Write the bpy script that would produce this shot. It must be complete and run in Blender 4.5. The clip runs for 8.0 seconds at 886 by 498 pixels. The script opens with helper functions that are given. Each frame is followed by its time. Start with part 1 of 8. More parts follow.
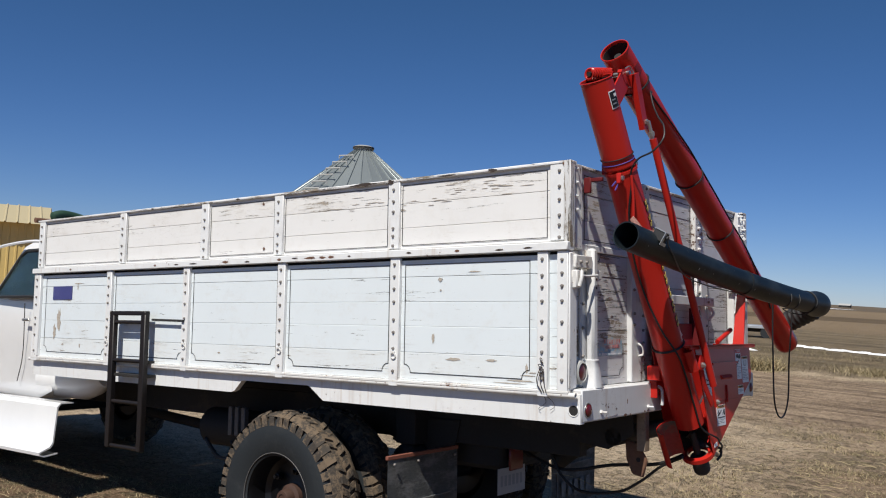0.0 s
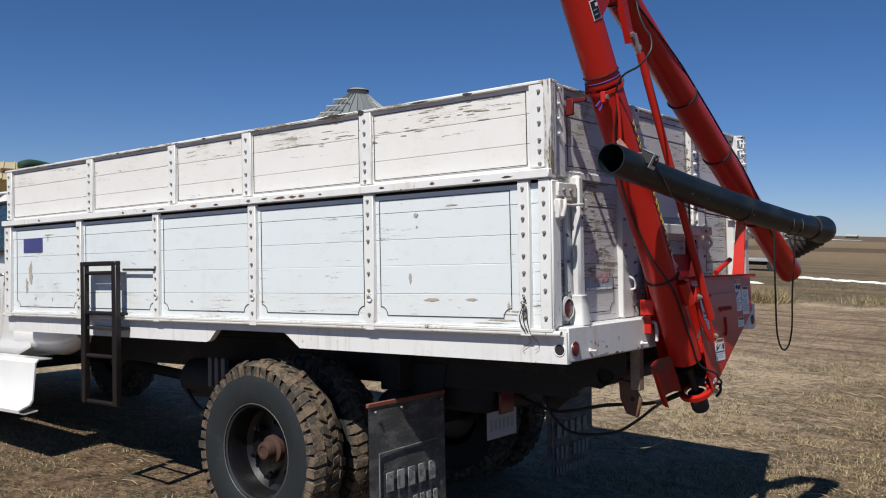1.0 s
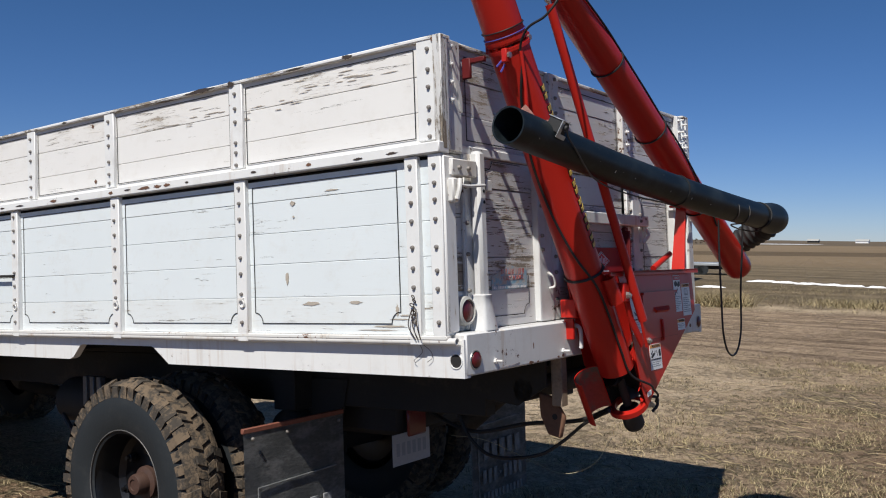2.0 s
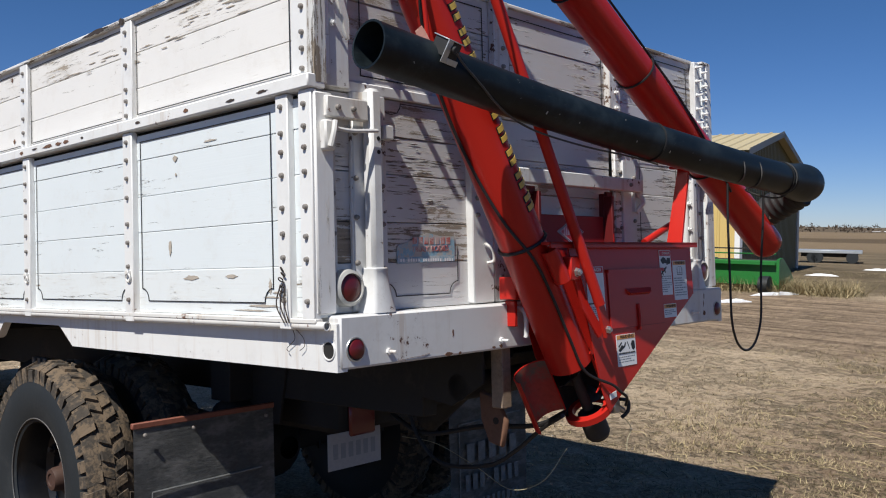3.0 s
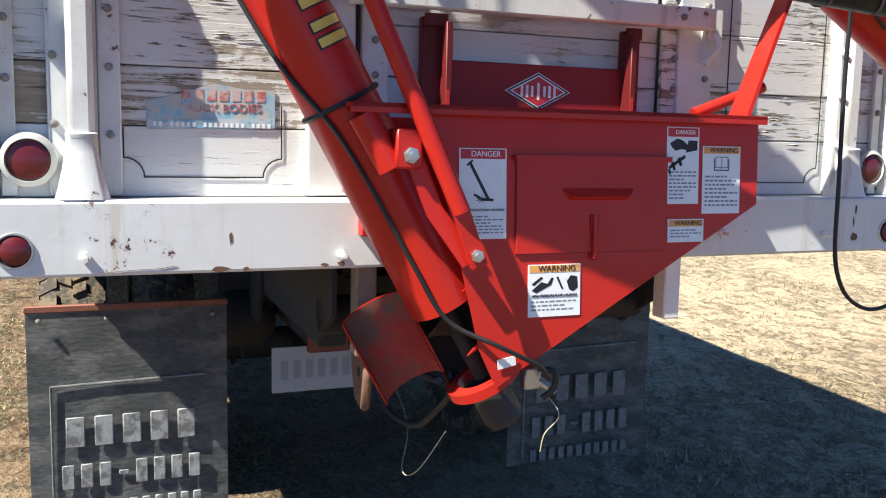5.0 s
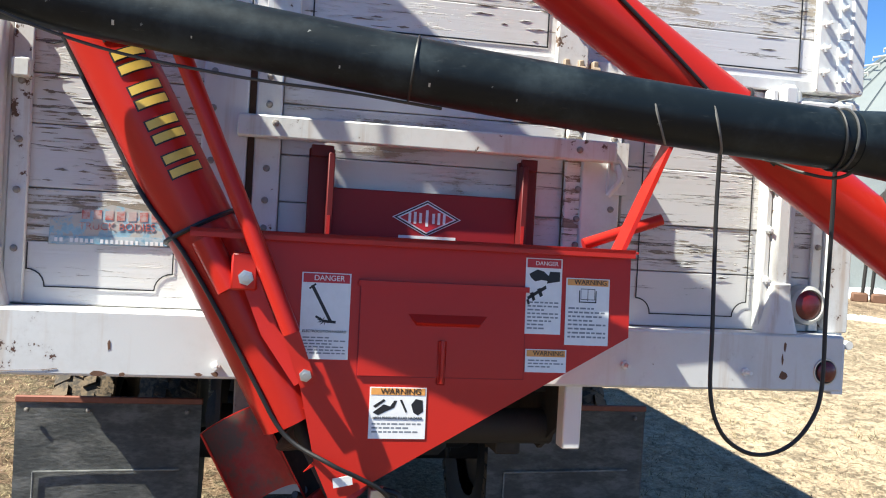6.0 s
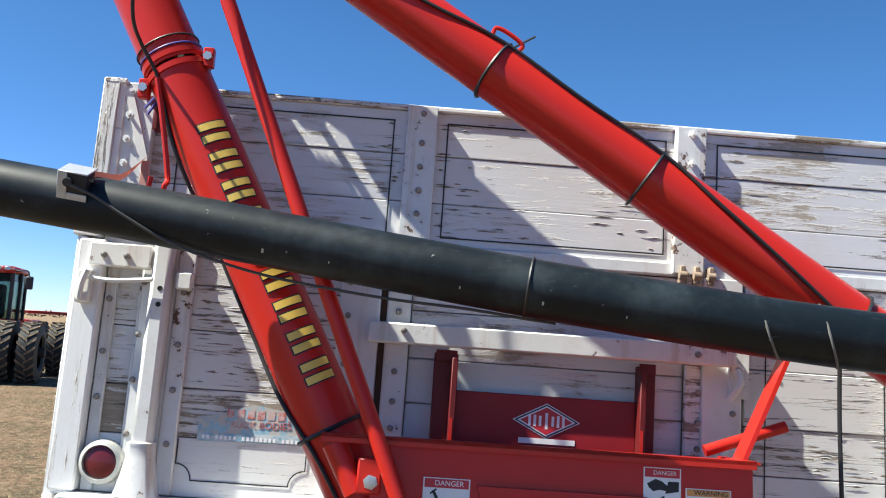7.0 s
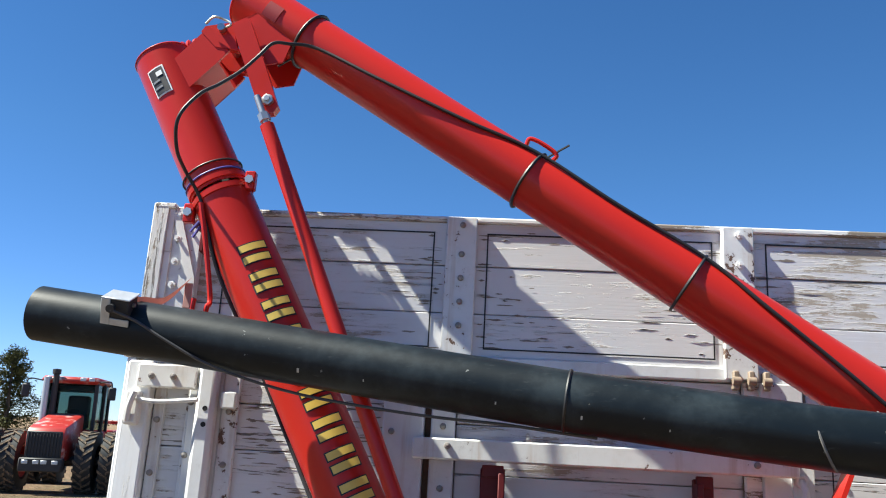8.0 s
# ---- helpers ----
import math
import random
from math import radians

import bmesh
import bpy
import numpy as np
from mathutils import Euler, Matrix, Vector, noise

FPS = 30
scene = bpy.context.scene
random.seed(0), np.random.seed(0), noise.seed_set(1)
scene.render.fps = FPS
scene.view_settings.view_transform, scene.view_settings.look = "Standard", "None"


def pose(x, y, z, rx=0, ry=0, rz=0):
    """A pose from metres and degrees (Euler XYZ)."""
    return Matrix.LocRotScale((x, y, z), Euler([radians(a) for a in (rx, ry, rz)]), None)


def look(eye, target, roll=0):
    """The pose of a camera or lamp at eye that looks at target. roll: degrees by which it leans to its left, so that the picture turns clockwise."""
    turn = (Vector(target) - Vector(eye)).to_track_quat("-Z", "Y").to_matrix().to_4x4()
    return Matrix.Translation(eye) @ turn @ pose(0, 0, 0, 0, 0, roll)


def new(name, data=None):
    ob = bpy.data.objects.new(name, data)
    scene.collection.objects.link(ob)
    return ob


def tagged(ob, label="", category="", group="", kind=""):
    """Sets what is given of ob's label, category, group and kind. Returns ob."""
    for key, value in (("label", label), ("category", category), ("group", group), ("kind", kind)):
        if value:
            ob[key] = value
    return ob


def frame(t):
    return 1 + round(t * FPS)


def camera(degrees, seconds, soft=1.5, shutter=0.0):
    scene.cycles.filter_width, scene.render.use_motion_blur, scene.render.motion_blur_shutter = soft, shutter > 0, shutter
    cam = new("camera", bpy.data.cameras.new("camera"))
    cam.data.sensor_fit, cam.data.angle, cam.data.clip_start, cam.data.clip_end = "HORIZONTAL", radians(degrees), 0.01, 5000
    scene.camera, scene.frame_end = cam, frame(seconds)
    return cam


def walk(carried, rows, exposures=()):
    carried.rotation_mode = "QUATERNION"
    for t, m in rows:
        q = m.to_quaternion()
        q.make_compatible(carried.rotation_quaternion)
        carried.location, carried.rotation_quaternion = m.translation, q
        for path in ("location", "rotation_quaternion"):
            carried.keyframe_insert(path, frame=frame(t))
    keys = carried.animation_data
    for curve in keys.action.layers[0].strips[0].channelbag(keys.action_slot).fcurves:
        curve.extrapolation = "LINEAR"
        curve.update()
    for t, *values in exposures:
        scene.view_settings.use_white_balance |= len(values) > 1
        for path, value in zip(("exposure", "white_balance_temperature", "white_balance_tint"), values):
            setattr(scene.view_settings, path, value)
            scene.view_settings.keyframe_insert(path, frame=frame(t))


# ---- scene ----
# The truck stands nose-down and leans a little to its far side; everything on it is laid out in its own level frame.
TRUCK = Matrix.Translation((-2.0, 1.28, 0.0)) @ Matrix.Rotation(radians(-0.4), 4, "X") @ Matrix.Rotation(radians(-3.5), 4, "Y") @ Matrix.Translation((2.0, -1.28, 0.03))
cam = camera(53.1, 8.0, soft=1.1)
PATH = [
    (0, (2.169, -3.718, 1.613), (0.95, -2.142, 1.78), 0.8),
    (0.5, (2.168, -3.591, 1.601), (0.933, -2.023, 1.727), 0.0),
    (1, (2.088, -3.368, 1.582), (0.854, -1.794, 1.624), -1.1),
    (1.5, (1.916, -3.051, 1.57), (0.714, -1.453, 1.6), -1.9),
    (2, (1.941, -2.601, 1.516), (0.766, -0.984, 1.579), -2.0),
    (2.2, (1.971, -2.411, 1.513), (0.794, -0.795, 1.588), -1.8),
    (3.3, (2.077, -1.298, 1.431), (0.626, 0.079, 1.417), -1.0),
    (3.5, (2.075, -1.105, 1.456), (0.583, 0.226, 1.386), -0.6),
    (4, (2.041, -0.627, 1.433), (0.427, 0.546, 1.287), 0.4),
    (4.2, (2.027, -0.451, 1.448), (0.357, 0.636, 1.28), 0.8),
    (5.3, (2.037, 0.527, 1.443), (0.141, 1.129, 1.231), 1.5),
    (5.5, (2.1, 0.659, 1.465), (0.179, 1.19, 1.301), 1.9),
    (6, (2.293, 0.905, 1.517), (0.332, 1.296, 1.494), 3.1),
    (6.5, (2.379, 0.953, 1.578), (0.403, 1.215, 1.74), 3.2),
    (7, (2.42, 0.931, 1.613), (0.448, 0.99, 1.94), 4.0),
    (7.5, (2.444, 0.959, 1.645), (0.51, 0.854, 2.145), 4.5),
    (8, (2.414, 1.02, 1.653), (0.491, 0.899, 2.188), 3.2),
]
walk(cam, [(t, TRUCK @ look(eye, target, roll)) for t, eye, target, roll in PATH],
     exposures=[(0.0, 0.04, 6350, 10), (2.2, 0.04, 6350, 10), (3.3, 0.26, 6300, 10), (4.2, 0.87, 6400, 6.5), (5.3, 1.53, 6550, 4.5), (6.5, 1.43, 6480, 3), (8.0, 1.30, 6400, 3)])


# ---- light ----
SUN_WAY = (TRUCK.to_3x3() @ Vector((-0.52, 1.92, -2.53))).normalized()
elevation = math.asin(-SUN_WAY.z)
bearing = math.atan2(-SUN_WAY.x, -SUN_WAY.y)
world = bpy.data.worlds.new("sky")
scene.world = world
world.use_nodes = True
wn = world.node_tree.nodes
sky = wn.new("ShaderNodeTexSky")
sky.sky_type = "NISHITA"
sky.sun_disc = False
sky.sun_elevation, sky.sun_rotation = elevation, bearing
sky.altitude, sky.air_density, sky.dust_density, sky.ozone_density = 2200, 1.0, 0.0, 4.5
wn["Background"].inputs["Strength"].default_value = 0.065
vivid = wn.new("ShaderNodeHueSaturation")
vivid.inputs["Hue"].default_value, vivid.inputs["Saturation"].default_value = 0.504, 1.19
world.node_tree.links.new(sky.outputs[0], vivid.inputs["Color"])
# bluish haze all round, low over the horizon
up_z, low, haze = wn.new("ShaderNodeSeparateXYZ"), wn.new("ShaderNodeMapRange"), wn.new("ShaderNodeMix")
world.node_tree.links.new(wn.new("ShaderNodeTexCoord").outputs["Generated"], up_z.inputs[0])
world.node_tree.links.new(up_z.outputs["Z"], low.inputs["Value"])
low.inputs["From Min"].default_value, low.inputs["From Max"].default_value = -0.02, 0.30
low.inputs["To Min"].default_value, low.inputs["To Max"].default_value = 1.0, 0.0
haze.data_type, haze.blend_type = "RGBA", "MULTIPLY"
haze.inputs[7].default_value = (0.78, 0.83, 1.10, 1.0)
world.node_tree.links.new(low.outputs[0], haze.inputs[0])
world.node_tree.links.new(vivid.outputs[0], haze.inputs[6])
world.node_tree.links.new(haze.outputs[2], wn["Background"].inputs["Color"])
sun_data = bpy.data.lights.new("sun", "SUN")
sun_data.energy, sun_data.angle, sun_data.color = 5.0, radians(0.53), (1.0, 0.945, 0.85)
sun = new("sun", sun_data)
sun.matrix_world = look((0, 0, 30), Vector((0, 0, 30)) + SUN_WAY)

# ---- materials ----


class Nodes:
    """A short way to write a node material."""

    def __init__(self, name):
        self.m = bpy.data.materials.new(name)
        self.m.use_nodes = True
        self.t = self.m.node_tree
        self.bsdf = self.t.nodes["Principled BSDF"]

    def node(self, kind, **inputs):
        n = self.t.nodes.new("ShaderNode" + kind)
        for k, v in inputs.items():
            self.feed(n.inputs[k.replace("_", " ")], v)
        return n

    def feed(self, socket, v):
        if hasattr(v, "is_output"):
            self.t.links.new(v, socket)
        else:
            socket.default_value = v

    def math(self, op, a, b=0.0, c=None):
        n = self.t.nodes.new("ShaderNodeMath")
        n.operation = op
        for k, v in enumerate((a, b) if c is None else (a, b, c)):
            self.feed(n.inputs[k], v)
        return n.outputs[0]

    def mix(self, fac, a, b):
        n = self.t.nodes.new("ShaderNodeMix")
        n.data_type = "RGBA"
        for k, v in ((0, fac), (6, a), (7, b)):
            if isinstance(v, tuple) and len(v) == 3:
                v = (*v, 1.0)
            self.feed(n.inputs[k], v)
        return n.outputs[2]

    def step(self, v, lo, hi):
        n = self.node("MapRange")
        n.interpolation_type = "SMOOTHSTEP"
        for k, x in ((0, v), (1, lo), (2, hi), (3, 0.0), (4, 1.0)):
            self.feed(n.inputs[k], x)
        return n.outputs[0]

    def coords(self, stretch=(1, 1, 1), own=True):
        """Object coordinates, shifted by a random amount for every object; or the place in the world."""
        if own:
            info = self.node("ObjectInfo")
            shift = self.node("CombineXYZ", X=self.math("MULTIPLY", info.outputs["Random"], 71.0), Y=self.math("MULTIPLY", info.outputs["Random"], 37.0))
            v = self.node("VectorMath", **{})
            v.operation = "ADD"
            self.t.links.new(self.node("TexCoord").outputs["Object"], v.inputs[0])
            self.t.links.new(shift.outputs[0], v.inputs[1])
            src = v.outputs[0]
            self.random = info.outputs["Random"]
        else:
            src = self.node("NewGeometry").outputs["Position"]
        m = self.node("Mapping", Scale=stretch)
        self.t.links.new(src, m.inputs["Vector"])
        return m.outputs[0]

    def noise(self, vec, scale, detail=4.0, rough=0.55, distort=0.0):
        return self.node("TexNoise", Vector=vec, Scale=scale, Detail=detail, Roughness=rough, Distortion=distort).outputs["Fac"]

    def bump(self, height, strength=0.3, distance=0.01):
        n = self.node("Bump", Height=height, Strength=strength, Distance=distance)
        self.t.links.new(n.outputs[0], self.bsdf.inputs["Normal"])

    def done(self, color, rough=0.5, metal=0.0, coat=0.0, spec=0.5):
        if isinstance(color, tuple) and len(color) == 3:
            color = (*color, 1.0)
        for k, v in (("Base Color", color), ("Roughness", rough), ("Metallic", metal), ("Coat Weight", coat), ("Specular IOR Level", spec)):
            self.feed(self.bsdf.inputs[k], v)
        return self.m


def plain(name, base, other, rough=0.5, metal=0.0, fine=60.0, broad=4.0, amount=0.35, lo=0.52, hi=0.7, bump=0.1, coat=0.0, stretch=(1, 1, 1)):
    """Base colour with fine mottling, and patches of a second colour."""
    n = Nodes(name)
    v = n.coords(stretch)
    a, b = n.noise(v, fine), n.noise(v, broad, 6.0, 0.65)
    patch = n.step(n.math("ADD", n.math("MULTIPLY", b, 0.8), n.math("MULTIPLY", a, 0.2)), lo, hi)
    shade = n.mix(a, tuple(c * (1 - amount * 0.4) for c in base), tuple(min(1, c * (1 + amount * 0.4)) for c in base))
    n.bump(a, bump, 0.004)
    r = n.math("ADD", rough - 0.08, n.math("MULTIPLY", b, 0.16))
    return n.done(n.mix(n.math("MULTIPLY", patch, amount), shade, other), r, metal, coat)


def peeling(name, along, amount, paint=(0.80, 0.80, 0.79), bare_tone=1.0, cracks=0.5):
    """White paint flaking off grey weathered planks; `along` is the axis of the grain, `cracks` how split the paint is."""
    n = Nodes(name)
    long = {"x": (1.0, 9.0, 13.0), "y": (9.0, 1.0, 13.0), "z": (9.0, 13.0, 1.0)}[along]
    hair = {"x": (1.0, 60.0, 90.0), "y": (60.0, 1.0, 90.0), "z": (60.0, 90.0, 1.0)}[along]
    split = {"x": (1.3, 20.0, 30.0), "y": (20.0, 1.3, 30.0), "z": (20.0, 30.0, 1.3)}[along]
    v, w, u, c = n.coords(long), n.coords(hair), n.coords((1, 1, 1)), n.coords(split)
    flake = n.noise(v, 4.5, 9.0, 0.7, 0.35)
    field = n.noise(u, 1.9, 4.0, 0.6)
    grain = n.noise(w, 2.2, 5.0, 0.6)
    chips = n.noise(u, 46.0, 4.0, 0.65)
    total = n.math("ADD", n.math("MULTIPLY", flake, 0.62), n.math("MULTIPLY", field, 0.55))
    total = n.math("ADD", total, n.math("MULTIPLY", n.math("SUBTRACT", n.random, 0.5), 0.10))
    total = n.math("ADD", total, n.math("MULTIPLY", n.math("SUBTRACT", chips, 0.5), 0.12))
    bare = n.step(total, 0.704 - amount, 0.713 - amount)
    lifted = n.step(total, 0.655 - amount, 0.704 - amount)
    # long wandering splits along the grain, in patches
    wander = n.math("ABSOLUTE", n.math("SUBTRACT", n.noise(c, 1.0, 6.0, 0.62), 0.5))
    width = n.math("MULTIPLY", n.step(n.noise(v, 3.0, 5.0, 0.6), 0.60 - 0.13 * cracks, 0.72 - 0.13 * cracks), 0.016 * (0.5 + 0.8 * cracks))
    crack = n.math("SUBTRACT", 1.0, n.step(wander, n.math("MULTIPLY", width, 0.55), width))
    crack = n.math("MULTIPLY", crack, n.step(width, 0.0005, 0.002))
    pit = n.step(n.noise(v, 24.0, 4.0, 0.7), 0.66 - 0.1 * cracks, 0.675 - 0.1 * cracks)
    pit = n.math("MULTIPLY", pit, n.step(field, 0.48, 0.60))
    dirty = n.step(total, 0.57 - amount, 0.72 - amount)
    coatc = n.mix(n.noise(u, 3.0, 5.0), tuple(x * 0.93 for x in paint), paint)
    coatc = n.mix(n.math("MULTIPLY", n.step(n.noise(n.coords((2, 2, 2)), 5.0, 6.0, 0.7), 0.5, 0.72), 0.16), coatc, (0.52, 0.47, 0.40))
    coatc = n.mix(n.math("MULTIPLY", dirty, 0.22), coatc, (0.58, 0.52, 0.44))
    wood = n.mix(grain, (0.12, 0.095, 0.07), (0.40, 0.34, 0.27))
    wood = n.mix(bare_tone, (0.58, 0.52, 0.44), wood)
    col = n.mix(bare, coatc, wood)
    col = n.mix(n.math("MULTIPLY", pit, 0.55), col, (0.30, 0.25, 0.19))
    col = n.mix(n.math("MULTIPLY", crack, 0.85), col, (0.075, 0.06, 0.045))
    relief = n.math("ADD", n.math("MULTIPLY", grain, 0.15), n.math("SUBTRACT", n.math("MULTIPLY", lifted, 0.5), n.math("MULTIPLY", bare, 1.3)))
    relief = n.math("SUBTRACT", relief, n.math("ADD", n.math("MULTIPLY", crack, 0.9), n.math("MULTIPLY", pit, 0.4)))
    n.bump(relief, 0.6, 0.004)
    return n.done(col, n.math("ADD", 0.5, n.math("MULTIPLY", bare, 0.35)))


def chipped(name, paint, under, amount, rough=0.35, scale=30.0, coat=0.0, run=0.0, spec=0.5):
    """Painted steel with small chips and scratches down to rust."""
    n = Nodes(name)
    u = n.coords((1, 1, 1))
    a, b, c = n.noise(u, scale, 5.0, 0.7), n.noise(u, 2.3, 4.0), n.noise(u, 140.0, 2.0)
    chip = n.step(n.math("ADD", n.math("MULTIPLY", a, 0.7), n.math("MULTIPLY", b, 0.5)), 0.80 - amount, 0.82 - amount)
    halo = n.step(n.math("ADD", n.math("MULTIPLY", a, 0.7), n.math("MULTIPLY", b, 0.5)), 0.70 - amount, 0.84 - amount)
    base = n.mix(b, tuple(x * 0.9 for x in paint), tuple(min(1.0, x * 1.06) for x in paint))
    base = n.mix(n.math("MULTIPLY", halo, 0.25), base, tuple(x * 0.5 + y * 0.5 for x, y in zip(paint, under)))
    if run:
        stain = n.step(n.math("ADD", n.math("MULTIPLY", n.noise(n.coords((16, 16, 1.1)), 1.0, 5.0, 0.65), 0.8), n.math("MULTIPLY", b, 0.3)), 0.58, 0.74)
        base = n.mix(n.math("MULTIPLY", stain, run), base, (0.40, 0.27, 0.16))
        grime = n.step(n.noise(u, 7.0, 6.0, 0.7), 0.45, 0.75)
        base = n.mix(n.math("MULTIPLY", grime, run * 0.8), base, (0.46, 0.43, 0.39))
    n.bump(n.math("SUBTRACT", n.math("ADD", n.math("MULTIPLY", c, 0.12), n.math("MULTIPLY", b, 0.6 if run else 0.0)), chip), 0.25, 0.003)
    return n.done(n.mix(chip, base, under), n.math("ADD", rough, n.math("MULTIPLY", chip, 0.4)), 0.0, coat, spec)


def earth():
    """Sandy yard soil with clumps of dead weeds, a rutted lane, and striped fields far off."""
    n = Nodes("dry_ground")
    v = n.coords((1, 1, 1), own=False)
    far, mid, fine, grit = n.noise(v, 0.03, 5.0), n.noise(v, 0.8, 6.0, 0.65), n.noise(v, 6.0, 7.0, 0.72), n.noise(v, 34.0, 4.0, 0.75)
    tuft = n.noise(v, 7.5, 7.0, 0.78)
    rut = n.noise(n.coords((0.22, 2.4, 1.0), own=False), 1.0, 6.0, 0.65)
    place = n.node("SeparateXYZ")
    n.t.links.new(n.node("NewGeometry").outputs["Position"], place.inputs[0])
    east, north = place.outputs["X"], place.outputs["Y"]
    grain = n.math("ADD", n.math("MULTIPLY", fine, 0.55), n.math("MULTIPLY", grit, 0.45))
    soil = n.mix(n.step(grain, 0.38, 0.62), (0.13, 0.083, 0.053), (0.335, 0.235, 0.152))
    pale = n.mix(n.step(grain, 0.36, 0.60), (0.44, 0.33, 0.22), (0.74, 0.60, 0.42))
    side = n.step(n.math("ADD", north, n.math("MULTIPLY", mid, 1.5)), 1.6, 3.4)
    sand = n.math("MULTIPLY", side, n.step(n.math("ADD", east, n.math("MULTIPLY", n.noise(v, 0.25, 4.0), 6.0)), 5.0, -1.0))
    col = n.mix(n.math("MULTIPLY", sand, 0.8), soil, pale)
    straw = n.mix(n.step(grit, 0.36, 0.64), (0.10, 0.078, 0.048), (0.42, 0.33, 0.21))
    litter = n.step(n.math("ADD", n.math("MULTIPLY", mid, 0.45), n.math("MULTIPLY", fine, 0.55)), 0.47, 0.56)
    clear_of = n.math("SUBTRACT", 1.0, n.math("MULTIPLY", sand, 0.72))
    col = n.mix(n.math("MULTIPLY", n.math("MULTIPLY", litter, 0.45), clear_of), col, straw)
    weed = n.mix(n.step(grit, 0.36, 0.62), (0.085, 0.072, 0.042), (0.25, 0.21, 0.13))
    clump = n.step(n.math("ADD", n.math("MULTIPLY", mid, 0.30), n.math("ADD", n.math("MULTIPLY", tuft, 0.5), n.math("MULTIPLY", fine, 0.3))), 0.555, 0.60)
    col = n.mix(n.math("MULTIPLY", n.math("MULTIPLY", clump, 0.7), clear_of), col, weed)
    wob = n.math("ADD", north, n.math("MULTIPLY", n.noise(v, 0.35, 4.0), 3.0))
    lane = n.math("MULTIPLY", n.step(wob, 12.0, 13.4), n.step(wob, 24.6, 22.4))
    track = n.mix(n.step(n.math("ADD", n.math("MULTIPLY", rut, 0.7), n.math("MULTIPLY", fine, 0.3)), 0.40, 0.60), (0.17, 0.118, 0.080), (0.44, 0.325, 0.22))
    col = n.mix(n.math("MULTIPLY", lane, 0.8), col, track)
    # fields beyond the lane: olive pasture, then bands of stubble and fallow
    field = n.mix(n.step(n.noise(n.coords((0.05, 0.5, 1), own=False), 1.0, 6.0, 0.7), 0.4, 0.6), (0.072, 0.058, 0.034), (0.17, 0.13, 0.078))
    col = n.mix(n.math("MULTIPLY", n.step(wob, 24.0, 27.0), 0.8), col, field)
    bend = n.math("ADD", north, n.math("MULTIPLY", n.noise(n.coords((0.012, 0.012, 1), own=False), 1.0, 3.0), 40.0))
    for a, b, tone in ((85.0, 92.0, (0.27, 0.20, 0.125)), (135.0, 140.0, (0.125, 0.092, 0.058)), (180.0, 190.0, (0.24, 0.18, 0.115)), (420.0, 440.0, (0.125, 0.10, 0.073))):
        col = n.mix(n.math("MULTIPLY", n.step(bend, a, b), 0.85), col, n.mix(far, tuple(x * 0.8 for x in tone), tuple(x * 1.15 for x in tone)))
    n.bump(n.math("ADD", n.math("MULTIPLY", fine, 0.7), n.math("ADD", n.math("MULTIPLY", grit, 0.6), n.math("MULTIPLY", clump, 0.5))), 1.0, 0.06)
    return n.done(col, 0.95, spec=0.1)


def blades():
    n = Nodes("dry_grass")
    r = n.node("NewGeometry").outputs["Random Per Island"]
    ramp = n.mix(r, (0.075, 0.068, 0.034), (0.56, 0.45, 0.26))
    return n.done(ramp, 0.85, spec=0.2)


def poly():
    """Black plastic with dusty scuffs and small pale nicks."""
    n = Nodes("black_plastic_pipe")
    u = n.coords((1, 1, 1))
    dust, fine, nick = n.noise(u, 5.0, 6.0, 0.7), n.noise(n.coords((14, 3, 14)), 6.0, 5.0, 0.7), n.noise(u, 38.0, 3.0, 0.6)
    col = n.mix(n.math("MULTIPLY", n.step(dust, 0.42, 0.72), 0.7), (0.0055, 0.0095, 0.0125), (0.031, 0.043, 0.050))
    col = n.mix(n.math("MULTIPLY", n.step(fine, 0.60, 0.72), 0.45), col, (0.055, 0.062, 0.063))
    col = n.mix(n.math("MULTIPLY", n.step(nick, 0.735, 0.76), 0.6), col, (0.30, 0.31, 0.30))
    n.bump(n.math("ADD", n.math("MULTIPLY", fine, 0.3), n.math("MULTIPLY", dust, 0.5)), 0.12, 0.006)
    return n.done(col, n.math("ADD", 0.36, n.math("MULTIPLY", dust, 0.2)), spec=0.27)


def needles():
    n = Nodes("foliage")
    r = n.node("NewGeometry").outputs["Random Per Island"]
    return n.done(n.mix(r, (0.03, 0.042, 0.018), (0.12, 0.12, 0.045)), 0.8, spec=0.2)


def clear(name, tint=(0.9, 0.95, 0.95)):
    n = Nodes(name)
    n.feed(n.bsdf.inputs["Transmission Weight"], 0.97)
    n.feed(n.bsdf.inputs["IOR"], 1.08)
    return n.done(tint, 0.05)


SIDE_WOOD = peeling("painted_side_plank", "x", -0.085, (0.735, 0.79, 0.81), cracks=0.0)
SIDE_WOOD_WORN = peeling("worn_side_plank", "x", -0.03, (0.745, 0.785, 0.79), cracks=0.2)
UPPER_WOOD = peeling("painted_upper_plank", "x", -0.085, (0.80, 0.79, 0.765), cracks=0.05)
UPPER_WOOD_WORN = peeling("worn_upper_plank", "x", -0.03, (0.79, 0.775, 0.745), bare_tone=0.7, cracks=0.35)
TAIL_WOOD = peeling("flaking_tail_plank", "y", 0.05, (0.64, 0.64, 0.645), bare_tone=0.9, cracks=0.8)
TAIL_WOOD_UP = peeling("flaking_upper_tail_plank", "y", 0.025, (0.66, 0.655, 0.665), bare_tone=0.6, cracks=0.3)
TAIL_CLEAN = peeling("sound_tail_plank", "y", -0.03, (0.66, 0.66, 0.655), bare_tone=0.8, cracks=0.3)
